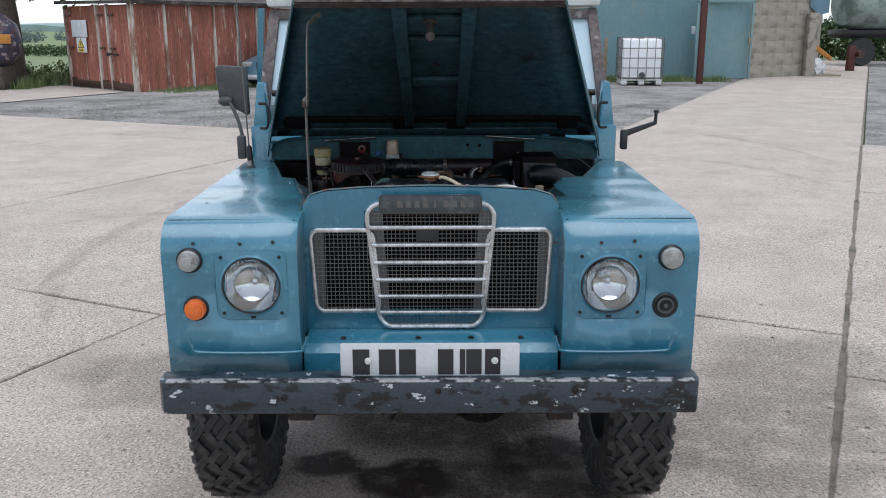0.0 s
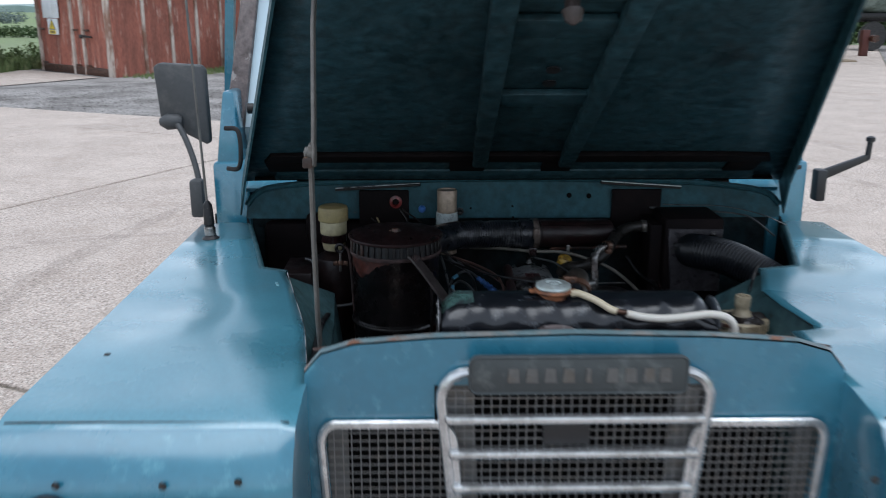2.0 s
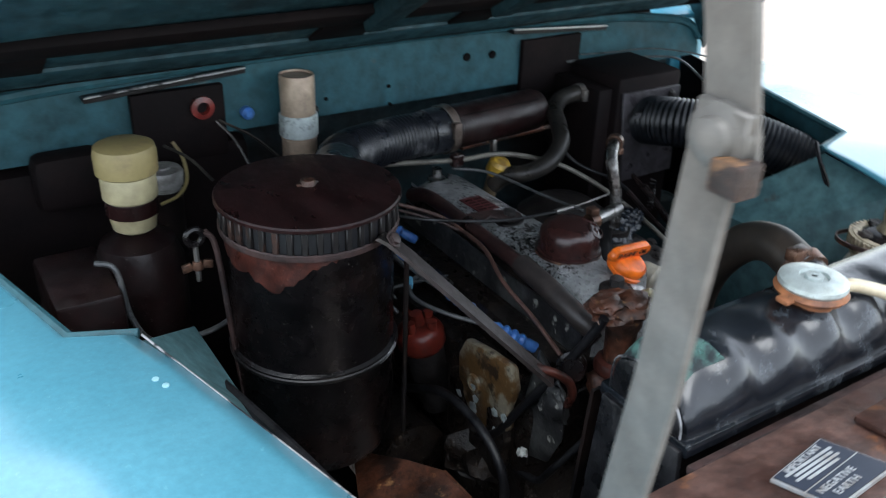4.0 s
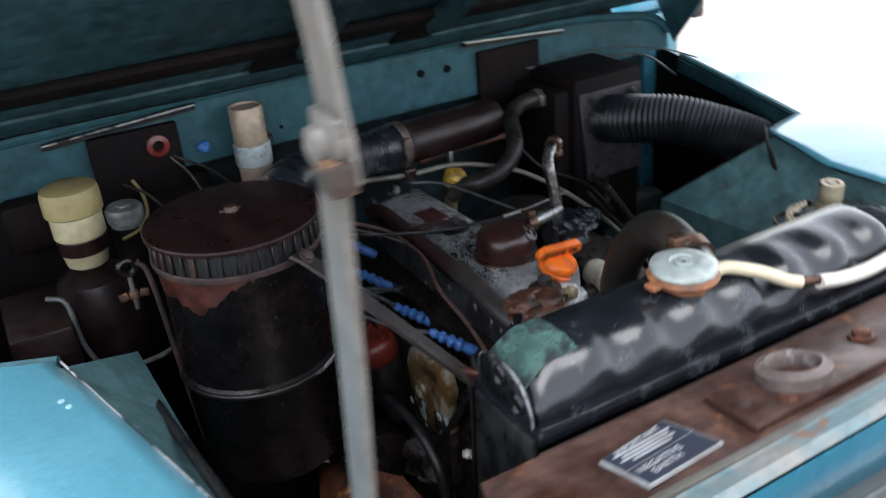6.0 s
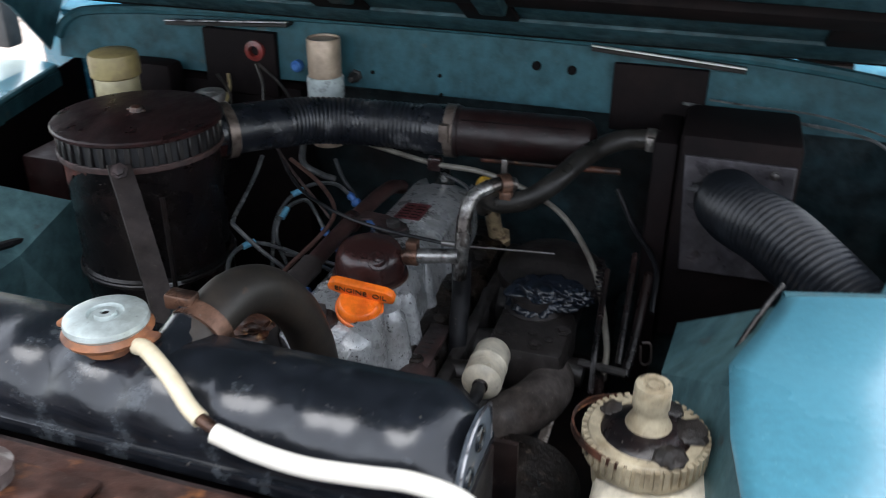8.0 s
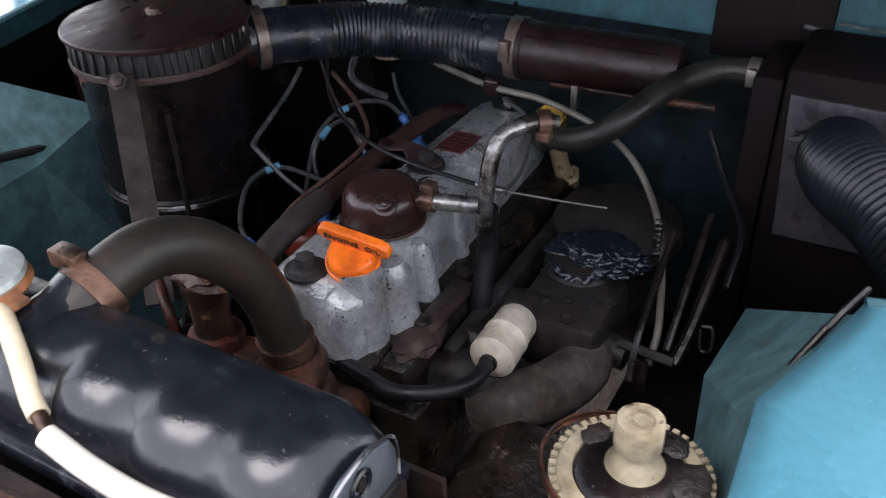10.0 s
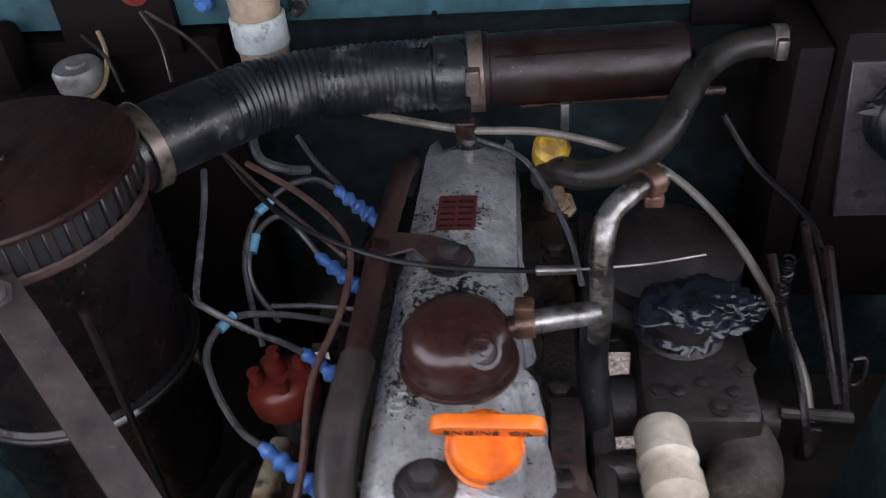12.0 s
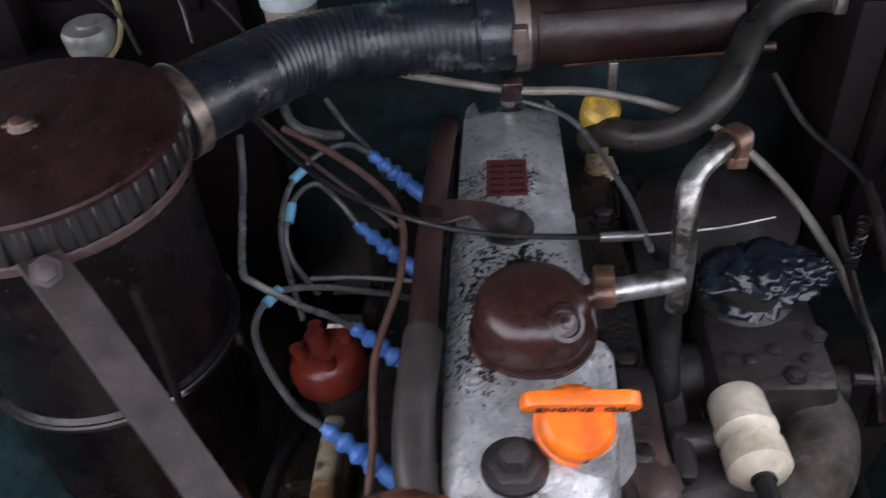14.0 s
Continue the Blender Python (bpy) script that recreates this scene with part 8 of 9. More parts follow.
# ---- reservoirs and the can on the bulkhead ----
bm = lathe(bmesh.new(), [(0.029, 1.082), (0.0325, 1.086), (0.0325, 1.112), (0.030, 1.118)], (-0.442, 0.858, -0.006), (0, 0, 1), 32)
res = part("fluid_reservoir", bm, CREAM, car, "cream plastic fluid reservoir with yellowed cap")
part("cap", lathe(bmesh.new(), [(0.0345, 1.116), (0.0365, 1.118), (0.0365, 1.142), (0.0345, 1.150), (0.028, 1.153), (0.0005, 1.154)], (-0.442, 0.858, -0.006), (0, 0, 1), 36), OLIVE_CAP, res, "dirty olive screw cap")
part("band", lathe(bmesh.new(), [(0.028, 1.062), (0.031, 1.064), (0.031, 1.082), (0.029, 1.084)], (-0.442, 0.858, -0.006), (0, 0, 1), 32), MAROON, res)
part("lower_bowl", lathe(bmesh.new(), [(0.016, 1.038), (0.026, 1.045), (0.029, 1.063)], (-0.442, 0.858, -0.006), (0, 0, 1), 32), CREAM, res)
part("servo_body", lathe(bmesh.new(), [(0.05, 0.84), (0.054, 0.85), (0.054, 1.0), (0.045, 1.025), (0.02, 1.040)], (-0.442, 0.858, -0.006), (0, 0, 1), 28), MAROON_DULL, res, "dark maroon cylinder under the reservoir")
part("fluid_pipe", sweep(bmesh.new(), [(-0.505, 0.80, 1.03), (-0.485, 0.79, 1.02), (-0.478, 0.775, 0.96), (-0.455, 0.765, 0.925), (-0.40, 0.75, 0.93), (-0.36, 0.74, 0.95)], 0.0036, 8, 8), LEAD, res, "bent steel brake pipe")
part("pedal_bracket", box(bmesh.new(), (-0.530, 0.985, 1.015), (-0.440, 1.032, 1.092), 0.014), DEAD_BLACK, car, "grimy dark bracket on the bulkhead")
bm = box(bmesh.new(), (-0.56, 0.76, 0.86), (-0.485, 0.90, 1.005), 0.006)
part("pedal_box", bm, MAROON_DULL, car, "dark maroon pedal box")
bm = sweep(bmesh.new(), [(-0.412 + 0.009 * math.cos(a), 0.712, 1.080 + 0.009 * math.sin(a)) for a in [6.2832 * k / 12 for k in range(13)]], 0.004, 8, 2)
wing_bolt = part("clamp_bolt", bm, BLACK_RUST, car, "small clamp eye with a brass wing nut")
part("rod", cyl(bmesh.new(), (-0.412, 0.712, 1.071), (-0.412, 0.712, 1.025), 0.0032, seg=8), STEEL, wing_bolt)
bm = lathe(bmesh.new(), [(0.006, 0), (0.007, 0.004), (0.005, 0.010)], (-0.412, 0.712, 1.040), (0, 0, 1), 10)
for s in (-1, 1):
    slab(bm, [(-0.412 + s * 0.004, 0.710, 1.040), (-0.412 + s * 0.017, 0.710, 1.038), (-0.412 + s * 0.018, 0.710, 1.048), (-0.412 + s * 0.008, 0.710, 1.050)], (0, 0.004, 0), 0.001)
part("wing_nut", bm, COPPER, wing_bolt, "dull brass wing nut")
part("strap", sweep(bmesh.new(), [(-0.401, 0.710, 1.086), (-0.390, 0.708, 1.060), (-0.382, 0.70, 0.93), (-0.376, 0.68, 0.82)], 0.0035, 8, 5), RUST_BAR, wing_bolt)
bm = lathe(bmesh.new(), [(0.023, 0.92), (0.023, 1.030), (0.026, 1.033), (0.027, 1.050), (0.024, 1.055), (0.011, 1.056), (0.009, 1.058), (0.0005, 1.058)], (-0.369, 1.037, 0), (0, -0.05, 1), 28)
reg = part("regulator_can", bm, GREY_CAP, car, "grey capped canister with a wire loop")
part("sleeve", lathe(bmesh.new(), [(0.0235, 0.915), (0.0238, 1.026)], (-0.369, 1.037, 0), (0, -0.05, 1), 28), BLACK, reg)
part("wire_loop", sweep(bmesh.new(), [(-0.345, 1.008, 1.080), (-0.337, 0.995, 1.060), (-0.340, 0.976, 1.035), (-0.358, 0.958, 1.022), (-0.385, 0.952, 1.016)], 0.0026, 6, 6), OLIVE_CAP, car)
bm = lathe(bmesh.new(), [(0.0255, 0.99), (0.0255, 1.062), (0.0265, 1.063), (0.0265, 1.100), (0.0255, 1.101), (0.0258, 1.155), (0.0245, 1.158), (0.0232, 1.1575), (0.0228, 1.155), (0.0005, 1.155)], (-0.163, 0.990, 0), (0, 0, 1), 32)
can = part("washer_canister", bm, BEIGE_CAN, car, "beige metal can with a pale band on the bulkhead")
part("band", lathe(bmesh.new(), [(0.0268, 1.066), (0.0285, 1.068), (0.0285, 1.098), (0.0268, 1.100)], (-0.163, 0.990, 0), (0, 0, 1), 32), CAN_BAND, can, "speckled pale grey band")
part("bracket_bolt", bolt(bmesh.new(), (-0.128, 1.028, 1.092), (0, -1, 0), 0.007, 0.02), IRON, can)

# ---- washer bottle ----
wx, wy = 0.398, 0.383
bm = box(bmesh.new(), (wx - 0.036, wy - 0.075, 0.83), (wx + 0.066, wy + 0.045, 1.000), 0.022, seg=3)
bottle = part("washer_bottle", bm, CREAM_W, car, "cream washer bottle with ridged ring cap")
bm = lathe(bmesh.new(), [(0.040, 0.975), (0.043, 1.000), (0.049, 1.005), (0.049, 1.024), (0.046, 1.028), (0.037, 1.028), (0.035, 1.022), (0.0005, 1.022)], (wx, wy, 0), (0, 0, 1), 44)
part("ring_cap", bm, GRUBBY, bottle, "grubby ridged ring cap")
bm = bmesh.new()
for k in range(44):
    a = 2 * math.pi * k / 44
    box(bm, (-0.001, -0.002, 1.010), (0.0035, 0.002, 1.027), 0.0, Matrix.Translation((wx + 0.048 * math.cos(a), wy + 0.048 * math.sin(a), 0)) @ Matrix.Rotation(a, 4, "Z"))
tagged(part("cap_ridge", bm, GRUBBY, bottle, smooth=False), kind="stuff")
part("dirt_well", lathe(bmesh.new(), [(0.038, 1.024), (0.034, 1.029), (0.022, 1.034)], (wx, wy, 0), (0, 0, 1), 28), BLACK_RUST, bottle, "black grimy well round the pump")
part("pump_cap", lathe(bmesh.new(), [(0.023, 1.024), (0.019, 1.034), (0.0138, 1.044), (0.0138, 1.050), (0.0150, 1.052), (0.0150, 1.070), (0.0142, 1.0725), (0.009, 1.0725), (0.0085, 1.070), (0.005, 1.070), (0.0045, 1.073), (0.0005, 1.073)], (wx + 0.001, wy + 0.002, 0), (0, 0, 1), 28), GRUBBY, bottle, "small grubby cream pump cap")
for a, w, seed in ((0.2, 0.016, 81.0), (1.1, 0.012, 83.0), (-0.9, 0.014, 85.0), (2.6, 0.010, 87.0)):
    part("oily_gunk", crumple(bmesh.new(), (wx + 0.034 * math.cos(a), wy + 0.034 * math.sin(a), 1.029), (w, w, 0.005), seed), GREASE, bottle, "black oily gunk")
part("bottle_strap", lathe(bmesh.new(), [(0.054, -0.003), (0.056, -0.003), (0.056, 0.003), (0.054, 0.003)], (wx - 0.006, wy + 0.008, 1.016), (0.1, 0.12, 1), 36, close=False), RUST, bottle, "rusty wire strap")

# added parts, not seen: trays hide the lit ground, starter and dynamo fill gaps
bm = slab(bmesh.new(), [(-0.43, 0.30, 0.60), (-0.10, 0.30, 0.60), (-0.10, 0.56, 0.60), (-0.20, 0.60, 0.60), (-0.20, 1.09, 0.60), (-0.66, 1.09, 0.60), (-0.66, 0.63, 0.60), (-0.43, 0.63, 0.60)], (0, 0, 0.006))
part("engine_tray", bm, BLACK, car, "added black panel that darkens the bay from below", smooth=False)
bm = slab(bmesh.new(), [(0.43, 0.30, 0.60), (0.16, 0.30, 0.60), (0.16, 0.62, 0.60), (0.245, 0.66, 0.60), (0.245, 1.09, 0.60), (0.68, 1.09, 0.60), (0.68, 0.63, 0.60), (0.43, 0.63, 0.60)], (0, 0, 0.006))
part("engine_tray", bm, BLACK, car, "added black panel that darkens the bay from below", smooth=False)
bm = lathe(bmesh.new(), [(0.03, 0), (0.055, 0.01), (0.055, 0.2), (0.04, 0.22)], (-0.15, 0.66, 0.68), (0, 1, 0), 20)
part("starter_motor", bm, GREASE, engine, "greasy black starter motor, added to fill the gap")
bm = lathe(bmesh.new(), [(0.03, 0), (0.065, 0.012), (0.065, 0.12), (0.03, 0.14)], (0.27, 0.42, 0.80), (0, 1, 0), 24)
box(bm, (0.20, 0.44, 0.72), (0.34, 0.50, 0.78), 0.01)
part("dynamo", bm, GREASE, engine, "grimy dynamo added low beside the engine to fill the gap")


# ---- the yard ----
SLOPE = 0.005


def gz(y):
    return -SLOPE * max(0.0, y - 3.0)


bm = bmesh.new()
xs = [-2500, -600, -120, -40, -15, -5, 5, 15, 40, 120, 600, 2500]
ys = [-2500, -300, -60, -15, 3, 12, 22, 30, 60, 150, 500, 1500, 4500]
grid = [[bm.verts.new((x, y, gz(y) - 0.12 + 0.02 * (y > 28))) for x in xs] for y in ys]
for p, q in zip(grid, grid[1:]):
    for a, b, c, d in zip(p, p[1:], q[1:], q):
        bm.faces.new((a, b, c, d))
tagged(part("ground", bm, FIELD, None, "green grass field and ground reaching the horizon"), category="ground", kind="structure")

A = radians(25.6)


def uv(u, v, dz=0.0):
    x, y = u * math.cos(A) + v * math.sin(A), -u * math.sin(A) + v * math.cos(A)
    return Vector((x, y, gz(y) + dz))


def sheet(name, poly, material, label, dz, n=10):
    """A sheet over the quadrilateral poly (in u, v), laid on the slope."""
    (u0, v0), (u1, v1), (u2, v2), (u3, v3) = poly
    bm = bmesh.new()
    g = [[bm.verts.new(uv(lerp(lerp(u0, u1, i / n), lerp(u3, u2, i / n), j / n), lerp(lerp(v0, v1, i / n), lerp(v3, v2, i / n), j / n), dz)) for i in range(n + 1)] for j in range(n + 1)]
    for p, q in zip(g, g[1:]):
        for a, b, c, d in zip(p, p[1:], q[1:], q):
            bm.faces.new((a, b, c, d))
    return tagged(part(name, bm, material, None, label), category="ground", kind="structure")


sheet("gravel_1", [(-40, 9.31), (-2.38, 9.31), (-2.38, 40), (-17.5, 17)], GRAVEL, "grey gravel strip beside the concrete yard", -0.03, 24)
sheet("gravel_2", [(1.3, 11.2), (16, 11.2), (16, 50), (1.3, 50)], GRAVEL, "grey gravel patch beside the concrete road", -0.03, 16)
for k, quad in enumerate(([(-17, -12), (8.6, -12), (8.6, 9.3), (-17, 9.3)], [(-2.36, 9.3), (1.28, 9.3), (1.28, 46), (-2.36, 46)], [(1.28, 9.3), (8.6, 9.3), (8.6, 11.2), (1.28, 11.2)])):
    sheet(f"joint_dirt_{k + 1}", quad, DIRT, "dark earth between the concrete slabs", -0.018, 30)
bm = bmesh.new()
ap4 = [(-10.16, 17.5), (-8.45, 20.9), (-11.35, 23.75), (-18.0, 21.5), (-16.5, 18.0)]
bm.faces.new([bm.verts.new((x, y, gz(y) - 0.012)) for x, y in ap4])
tagged(part("apron_slab", bm, CONCRETE, None, "pale concrete strip in front of the shed doors", smooth=False), category="pavement", kind="structure")
pavement = tagged(new("pavement"), "worn pale concrete slabs with dark joints", "pavement", kind="structure")


def concrete_slab(u0, v0, u1, v1, sink=0.0):
    bm = bmesh.new()
    nu, nv = int((u1 - u0) / 0.09), int((v1 - v0) / 0.09)
    rim = [(lerp(u0, u1, k / nu), v0) for k in range(nu)] + [(u1, lerp(v0, v1, k / nv)) for k in range(nv)] + [(lerp(u1, u0, k / nu), v1) for k in range(nu)] + [(u0, lerp(v1, v0, k / nv)) for k in range(nv)]
    mid = ((u0 + u1) / 2, (v0 + v1) / 2)

    def worn(u, v, out):
        w = 0.011 * noise.noise((u * 9, v * 9, 3.1)) + 0.012 * noise.noise((u * 2, v * 2, 7.7)) - 0.006 + out
        return u + w * (1 if u > mid[0] else -1) * (abs(u - mid[0]) > (u1 - u0) / 2 - 1e-6), v + w * (1 if v > mid[1] else -1) * (abs(v - mid[1]) > (v1 - v0) / 2 - 1e-6)

    hi = [bm.verts.new(uv(*worn(u, v, -0.006), -sink)) for u, v in rim]
    ch = [bm.verts.new(uv(*worn(u, v, 0.0), -sink - 0.007)) for u, v in rim]
    lo = [bm.verts.new(uv(*worn(u, v, 0.002), -0.1)) for u, v in rim]
    inner = []
    for u, v in rim:
        inner.append(bm.verts.new(uv(min(max(u, u0 + 0.06), u1 - 0.06), min(max(v, v0 + 0.06), v1 - 0.06), -sink)))
    cols, rws = 5, 7
    grid_s = [[bm.verts.new(uv(lerp(u0 + 0.06, u1 - 0.06, a / cols), lerp(v0 + 0.06, v1 - 0.06, b / rws), -sink)) for a in range(cols + 1)] for b in range(rws + 1)]
    for p, q in zip(grid_s, grid_s[1:]):
        for a, b, c, d in zip(p, p[1:], q[1:], q):
            bm.faces.new((a, b, c, d))
    for i in range(len(rim)):
        j = (i + 1) % len(rim)
        bm.faces.new((hi[i], hi[j], inner[j], inner[i]))
    for i in range(len(rim)):
        j = (i + 1) % len(rim)
        bm.faces.new((hi[i], ch[i], ch[j], hi[j]))
        bm.faces.new((ch[i], lo[i], lo[j], ch[j]))
    part("slab", bm, CONCRETE, pavement, smooth=False)


J = 0.008
for u0, u1, first_v, end in ((-2.35, 1.26, -8.0, 46), (-5.96, -2.35, -9.3, 9.3), (-9.57, -5.96, -8.0, 9.3), (-13.2, -9.57, -9.3, 9.3), (-16.8, -13.2, -8, 9.3), (1.26, 4.87, -8.6, 11.2), (4.87, 8.5, -7, 11.2)):
    v = first_v
    while v < end - 0.5:
        step = 5.265
        concrete_slab(u0 + J, v + J, u1 - J, min(v + step, end) - J, random.uniform(0, 0.006))
        v += step
# oil stains that carry some of the car's ground shade in their colour
bm = bmesh.new()
soft_edge = bm.verts.layers.float.new("stain")
for nth, (cx, cy, r, deep) in enumerate(((-0.08, 0.20, 0.21, 0.85), (-0.385, 0.32, 0.15, 0.75), (0.42, 0.40, 0.24, 0.7), (0.20, 0.0, 0.50, 0.6), (0.10, 0.75, 0.55, 0.5), (1.35, 0.55, 0.75, 0.26), (1.9, 1.3, 0.6, 0.2), (-1.2, 1.2, 0.6, 0.18))):
    rings = []
    for f in (0.12, 0.45, 0.72, 0.88, 1.0):
        ring = []
        for a in [2 * math.pi * k / 60 for k in range(60)]:
            w = 1 + 0.35 * noise.noise((math.cos(a) * 1.6, math.sin(a) * 1.6, cx * 9))
            v = bm.verts.new((cx + r * f * w * math.cos(a), cy + r * f * w * 0.75 * math.sin(a), 0.003 + 0.0004 * nth))
            v[soft_edge] = deep * min(1.0, (1 - f) * 4)
            ring.append(v)
        rings.append(ring)
    bm.faces.new(rings[0])
    for p, q in zip(rings, rings[1:]):
        for k in range(60):
            bm.faces.new((p[k], p[(k + 1) % 60], q[(k + 1) % 60], q[k]))
part("oil_patch", bm, OIL_SHADE, pavement, "dark oil stains with the shade under the car painted in", smooth=False)


# dried tyre marks that curve over the slabs
def tyre_mark(pts, width):
    bm = bmesh.new()
    line = smoothed([Vector((x, y, 0)) for x, y in pts], 8)
    rows = []
    for i, p in enumerate(line):
        d = (line[min(i + 1, len(line) - 1)] - line[max(i - 1, 0)]).normalized()
        n = Vector((-d.y, d.x, 0))
        row = []
        for k in range(4):
            q = p + n * width * min(1.0, (i + 0.3) / 7, (len(line) - 0.7 - i) / 7) * (k / 3 - 0.5)
            row.append(bm.verts.new((q.x, q.y, gz(q.y) + 0.006)))
        rows.append(row)
    for a, b in zip(rows, rows[1:]):
        for k in range(3):
            bm.faces.new((a[k], a[k + 1], b[k + 1], b[k]))
    part("tyre_mark", bm, TRACK, pavement, "brown dried tyre mark", smooth=False)


tyre_mark([(-2.17, 1.88), (-2.47, 2.65), (-2.64, 3.72), (-2.47, 5.04), (-2.09, 6.68)], 0.17)
tyre_mark([(3.73, 11.39), (4.59, 9.63), (4.93, 7.39)], 0.2)
tyre_mark([(2.88, 8.41), (3.69, 7.52), (4.22, 5.91)], 0.18)
tyre_mark([(-3.37, 4.33), (-2.89, 4.82), (-1.85, 5.08)], 0.16)
# loose grit and dead leaves on the slabs
bm = bmesh.new()
for k in range(2600):
    near = k % 3 < 2
    x, y = (random.uniform(-3.2, 3.4), random.uniform(-0.9, 4)) if near else (random.uniform(-8, 8), random.uniform(2, 14))
    r = random.uniform(0.002, 0.005) if k % 30 else random.uniform(0.006, 0.013)
    vs = [bm.verts.new((x + r * math.cos(a) * random.uniform(0.6, 1.3), y + r * math.sin(a) * random.uniform(0.6, 1.3), gz(y) + 0.002)) for a in (0, 1.3, 2.6, 3.9, 5.1)]
    top = bm.verts.new((x, y, gz(y) + r * 0.7))
    for a, b in zip(vs, vs[1:] + vs[:1]):
        bm.faces.new((a, b, top))
tagged(part("loose_grit", bm, DIRT, None, "loose grit and leaf litter on the concrete", smooth=False), category="grit", kind="stuff")

# ---- rusty shed ----
C, L, R = Vector((-8.04, 21.01, -0.36)), Vector((-11.11, 23.95, -0.42)), Vector((-4.0, 29.08, -0.5))


def face_frame(p, q):
    d = (Vector((q.x, q.y, 0)) - Vector((p.x, p.y, 0)))
    return d.normalized(), d.length


def corrugated(bm, p, q, z0, z1, pitch=0.076, depth=0.011, out=None):
    d, ln = face_frame(p, q)
    o = out or Vector((d.y, -d.x, 0))
    n = max(4, int(ln / pitch) * 4)
    prev = None
    for k in range(n + 1):
        c = Vector((p.x, p.y, 0)) + d * (ln * k / n) + o * depth * math.sin(2 * math.pi * k / 4 + 0.4)
        cur = (bm.verts.new((c.x, c.y, z0)), bm.verts.new((c.x, c.y, z1)))
        if prev:
            bm.faces.new((prev[0], cur[0], cur[1], prev[1]))
        prev = cur
    return bm


shed = thing("shed", "rusty red corrugated sheet shed with double doors", "shed", at=(0, 0, 0.28))
TOP = 1.90
d, ln = face_frame(C, R)
o = Vector((d.y, -d.x, 0))
x = 0.04
while x < ln:
    w = 1.0
    p = C + d * x
    q = C + d * min(x + w - 0.02, ln)
    part("wall_sheet", corrugated(bmesh.new(), p + o * random.uniform(0, 0.015), q, -0.40, TOP + 0.02), CORR_RED, shed, smooth=True)
    part("batten", box(bmesh.new(), (-0.045, -0.03, -0.42), (0.045, 0.03, TOP), 0.005, Matrix.Translation(Vector((q.x, q.y, 0)) + o * 0.02) @ Matrix.Rotation(math.atan2(d.y, d.x), 4, "Z")), TIMBER_GREY, shed)
    x += w
d2, ln2 = face_frame(L, C)
o2 = Vector((d2.y, -d2.x, 0))
for a, b, nm in ((0.12, 2.03, "door"), (2.13, 2.65, "door"), (2.75, 3.95, "door")):
    dr = part(nm, corrugated(bmesh.new(), L + d2 * a, L + d2 * b, -0.28, TOP - 0.01), CORR_RED, shed, "rust-streaked red door leaf", smooth=True)
    for z in (-0.2, 0.7, 1.6):
        part("hinge", box(bmesh.new(), (-0.15, -0.02, z), (0.15, 0.0, z + 0.05), 0.004, Matrix.Translation(Vector((L.x, L.y, 0)) + d2 * (a + 0.15) + o2 * 0.03) @ Matrix.Rotation(math.atan2(d2.y, d2.x), 4, "Z")), RUST, dr)
for a, w in ((0.06, 0.10), (2.08, 0.10), (2.70, 0.09), (4.08, 0.26)):
    part("door_post", box(bmesh.new(), (-w / 2, -0.05, -0.42), (w / 2, 0.05, TOP + 0.01), 0.006, Matrix.Translation(Vector((L.x, L.y, 0)) + d2 * a + o2 * 0.02) @ Matrix.Rotation(math.atan2(d2.y, d2.x), 4, "Z")), TIMBER_GREY, shed)
part("kick_board", box(bmesh.new(), (-1.9, -0.03, -0.42), (1.9, 0.02, -0.20), 0.006, Matrix.Translation(Vector((L.x, L.y, 0)) + d2 * 2.05 + o2 * 0.03) @ Matrix.Rotation(math.atan2(d2.y, d2.x), 4, "Z")), RUST, shed)
bm = box(bmesh.new(), (-0.09, -0.06, 0.52), (0.09, 0.0, 0.62), 0.01, Matrix.Translation(Vector((L.x, L.y, 0)) + d2 * 2.65 + o2 * 0.03) @ Matrix.Rotation(math.atan2(d2.y, d2.x), 4, "Z"))
cyl(bm, Vector((L.x, L.y, 0.58)) + d2 * 2.7 + o2 * 0.06, Vector((L.x, L.y, 0.56)) + d2 * 3.2 + o2 * 0.06, 0.025)
part("bolt_latch", bm, IRON, shed)
back = L + d * ln
bm = bmesh.new()
for p, q in ((C, R), (R, back), (back, L)):
    slab(bm, [(p.x, p.y, -0.5), (q.x, q.y, -0.5), (q.x, q.y, TOP - 0.005), (p.x, p.y, TOP - 0.005)], -(o if p is C else d if p is R else -o) * 0.05)
part("inner_wall", bm, CORR_RED, shed, smooth=False)
bm = slab(bmesh.new(), [(C.x + o.x * 0.3 + o2.x * 0.3, C.y + o.y * 0.3 + o2.y * 0.3, TOP), (R.x + o.x * 0.3, R.y + o.y * 0.3, TOP), (back.x, back.y, TOP + 0.35), (L.x + o2.x * 0.3, L.y + o2.y * 0.3, TOP + 0.05)], (0, 0, 0.09))
part("roof", bm, ROOF_DARK, shed, "dark sheet roof with a ragged eave", smooth=False)


def wall_sign(name, a, z0, z1, w, material, label):
    m = Matrix.Translation(Vector((L.x, L.y, 0)) + d2 * a + o2 * 0.045) @ Matrix.Rotation(math.atan2(d2.y, d2.x), 4, "Z")
    root = thing(name, label, "sign", at=(0, 0, 0.28))
    part("board", box(bmesh.new(), (-w / 2, -0.008, z0), (w / 2, 0.0, z1), 0.002, m), material, root)
    return root, m


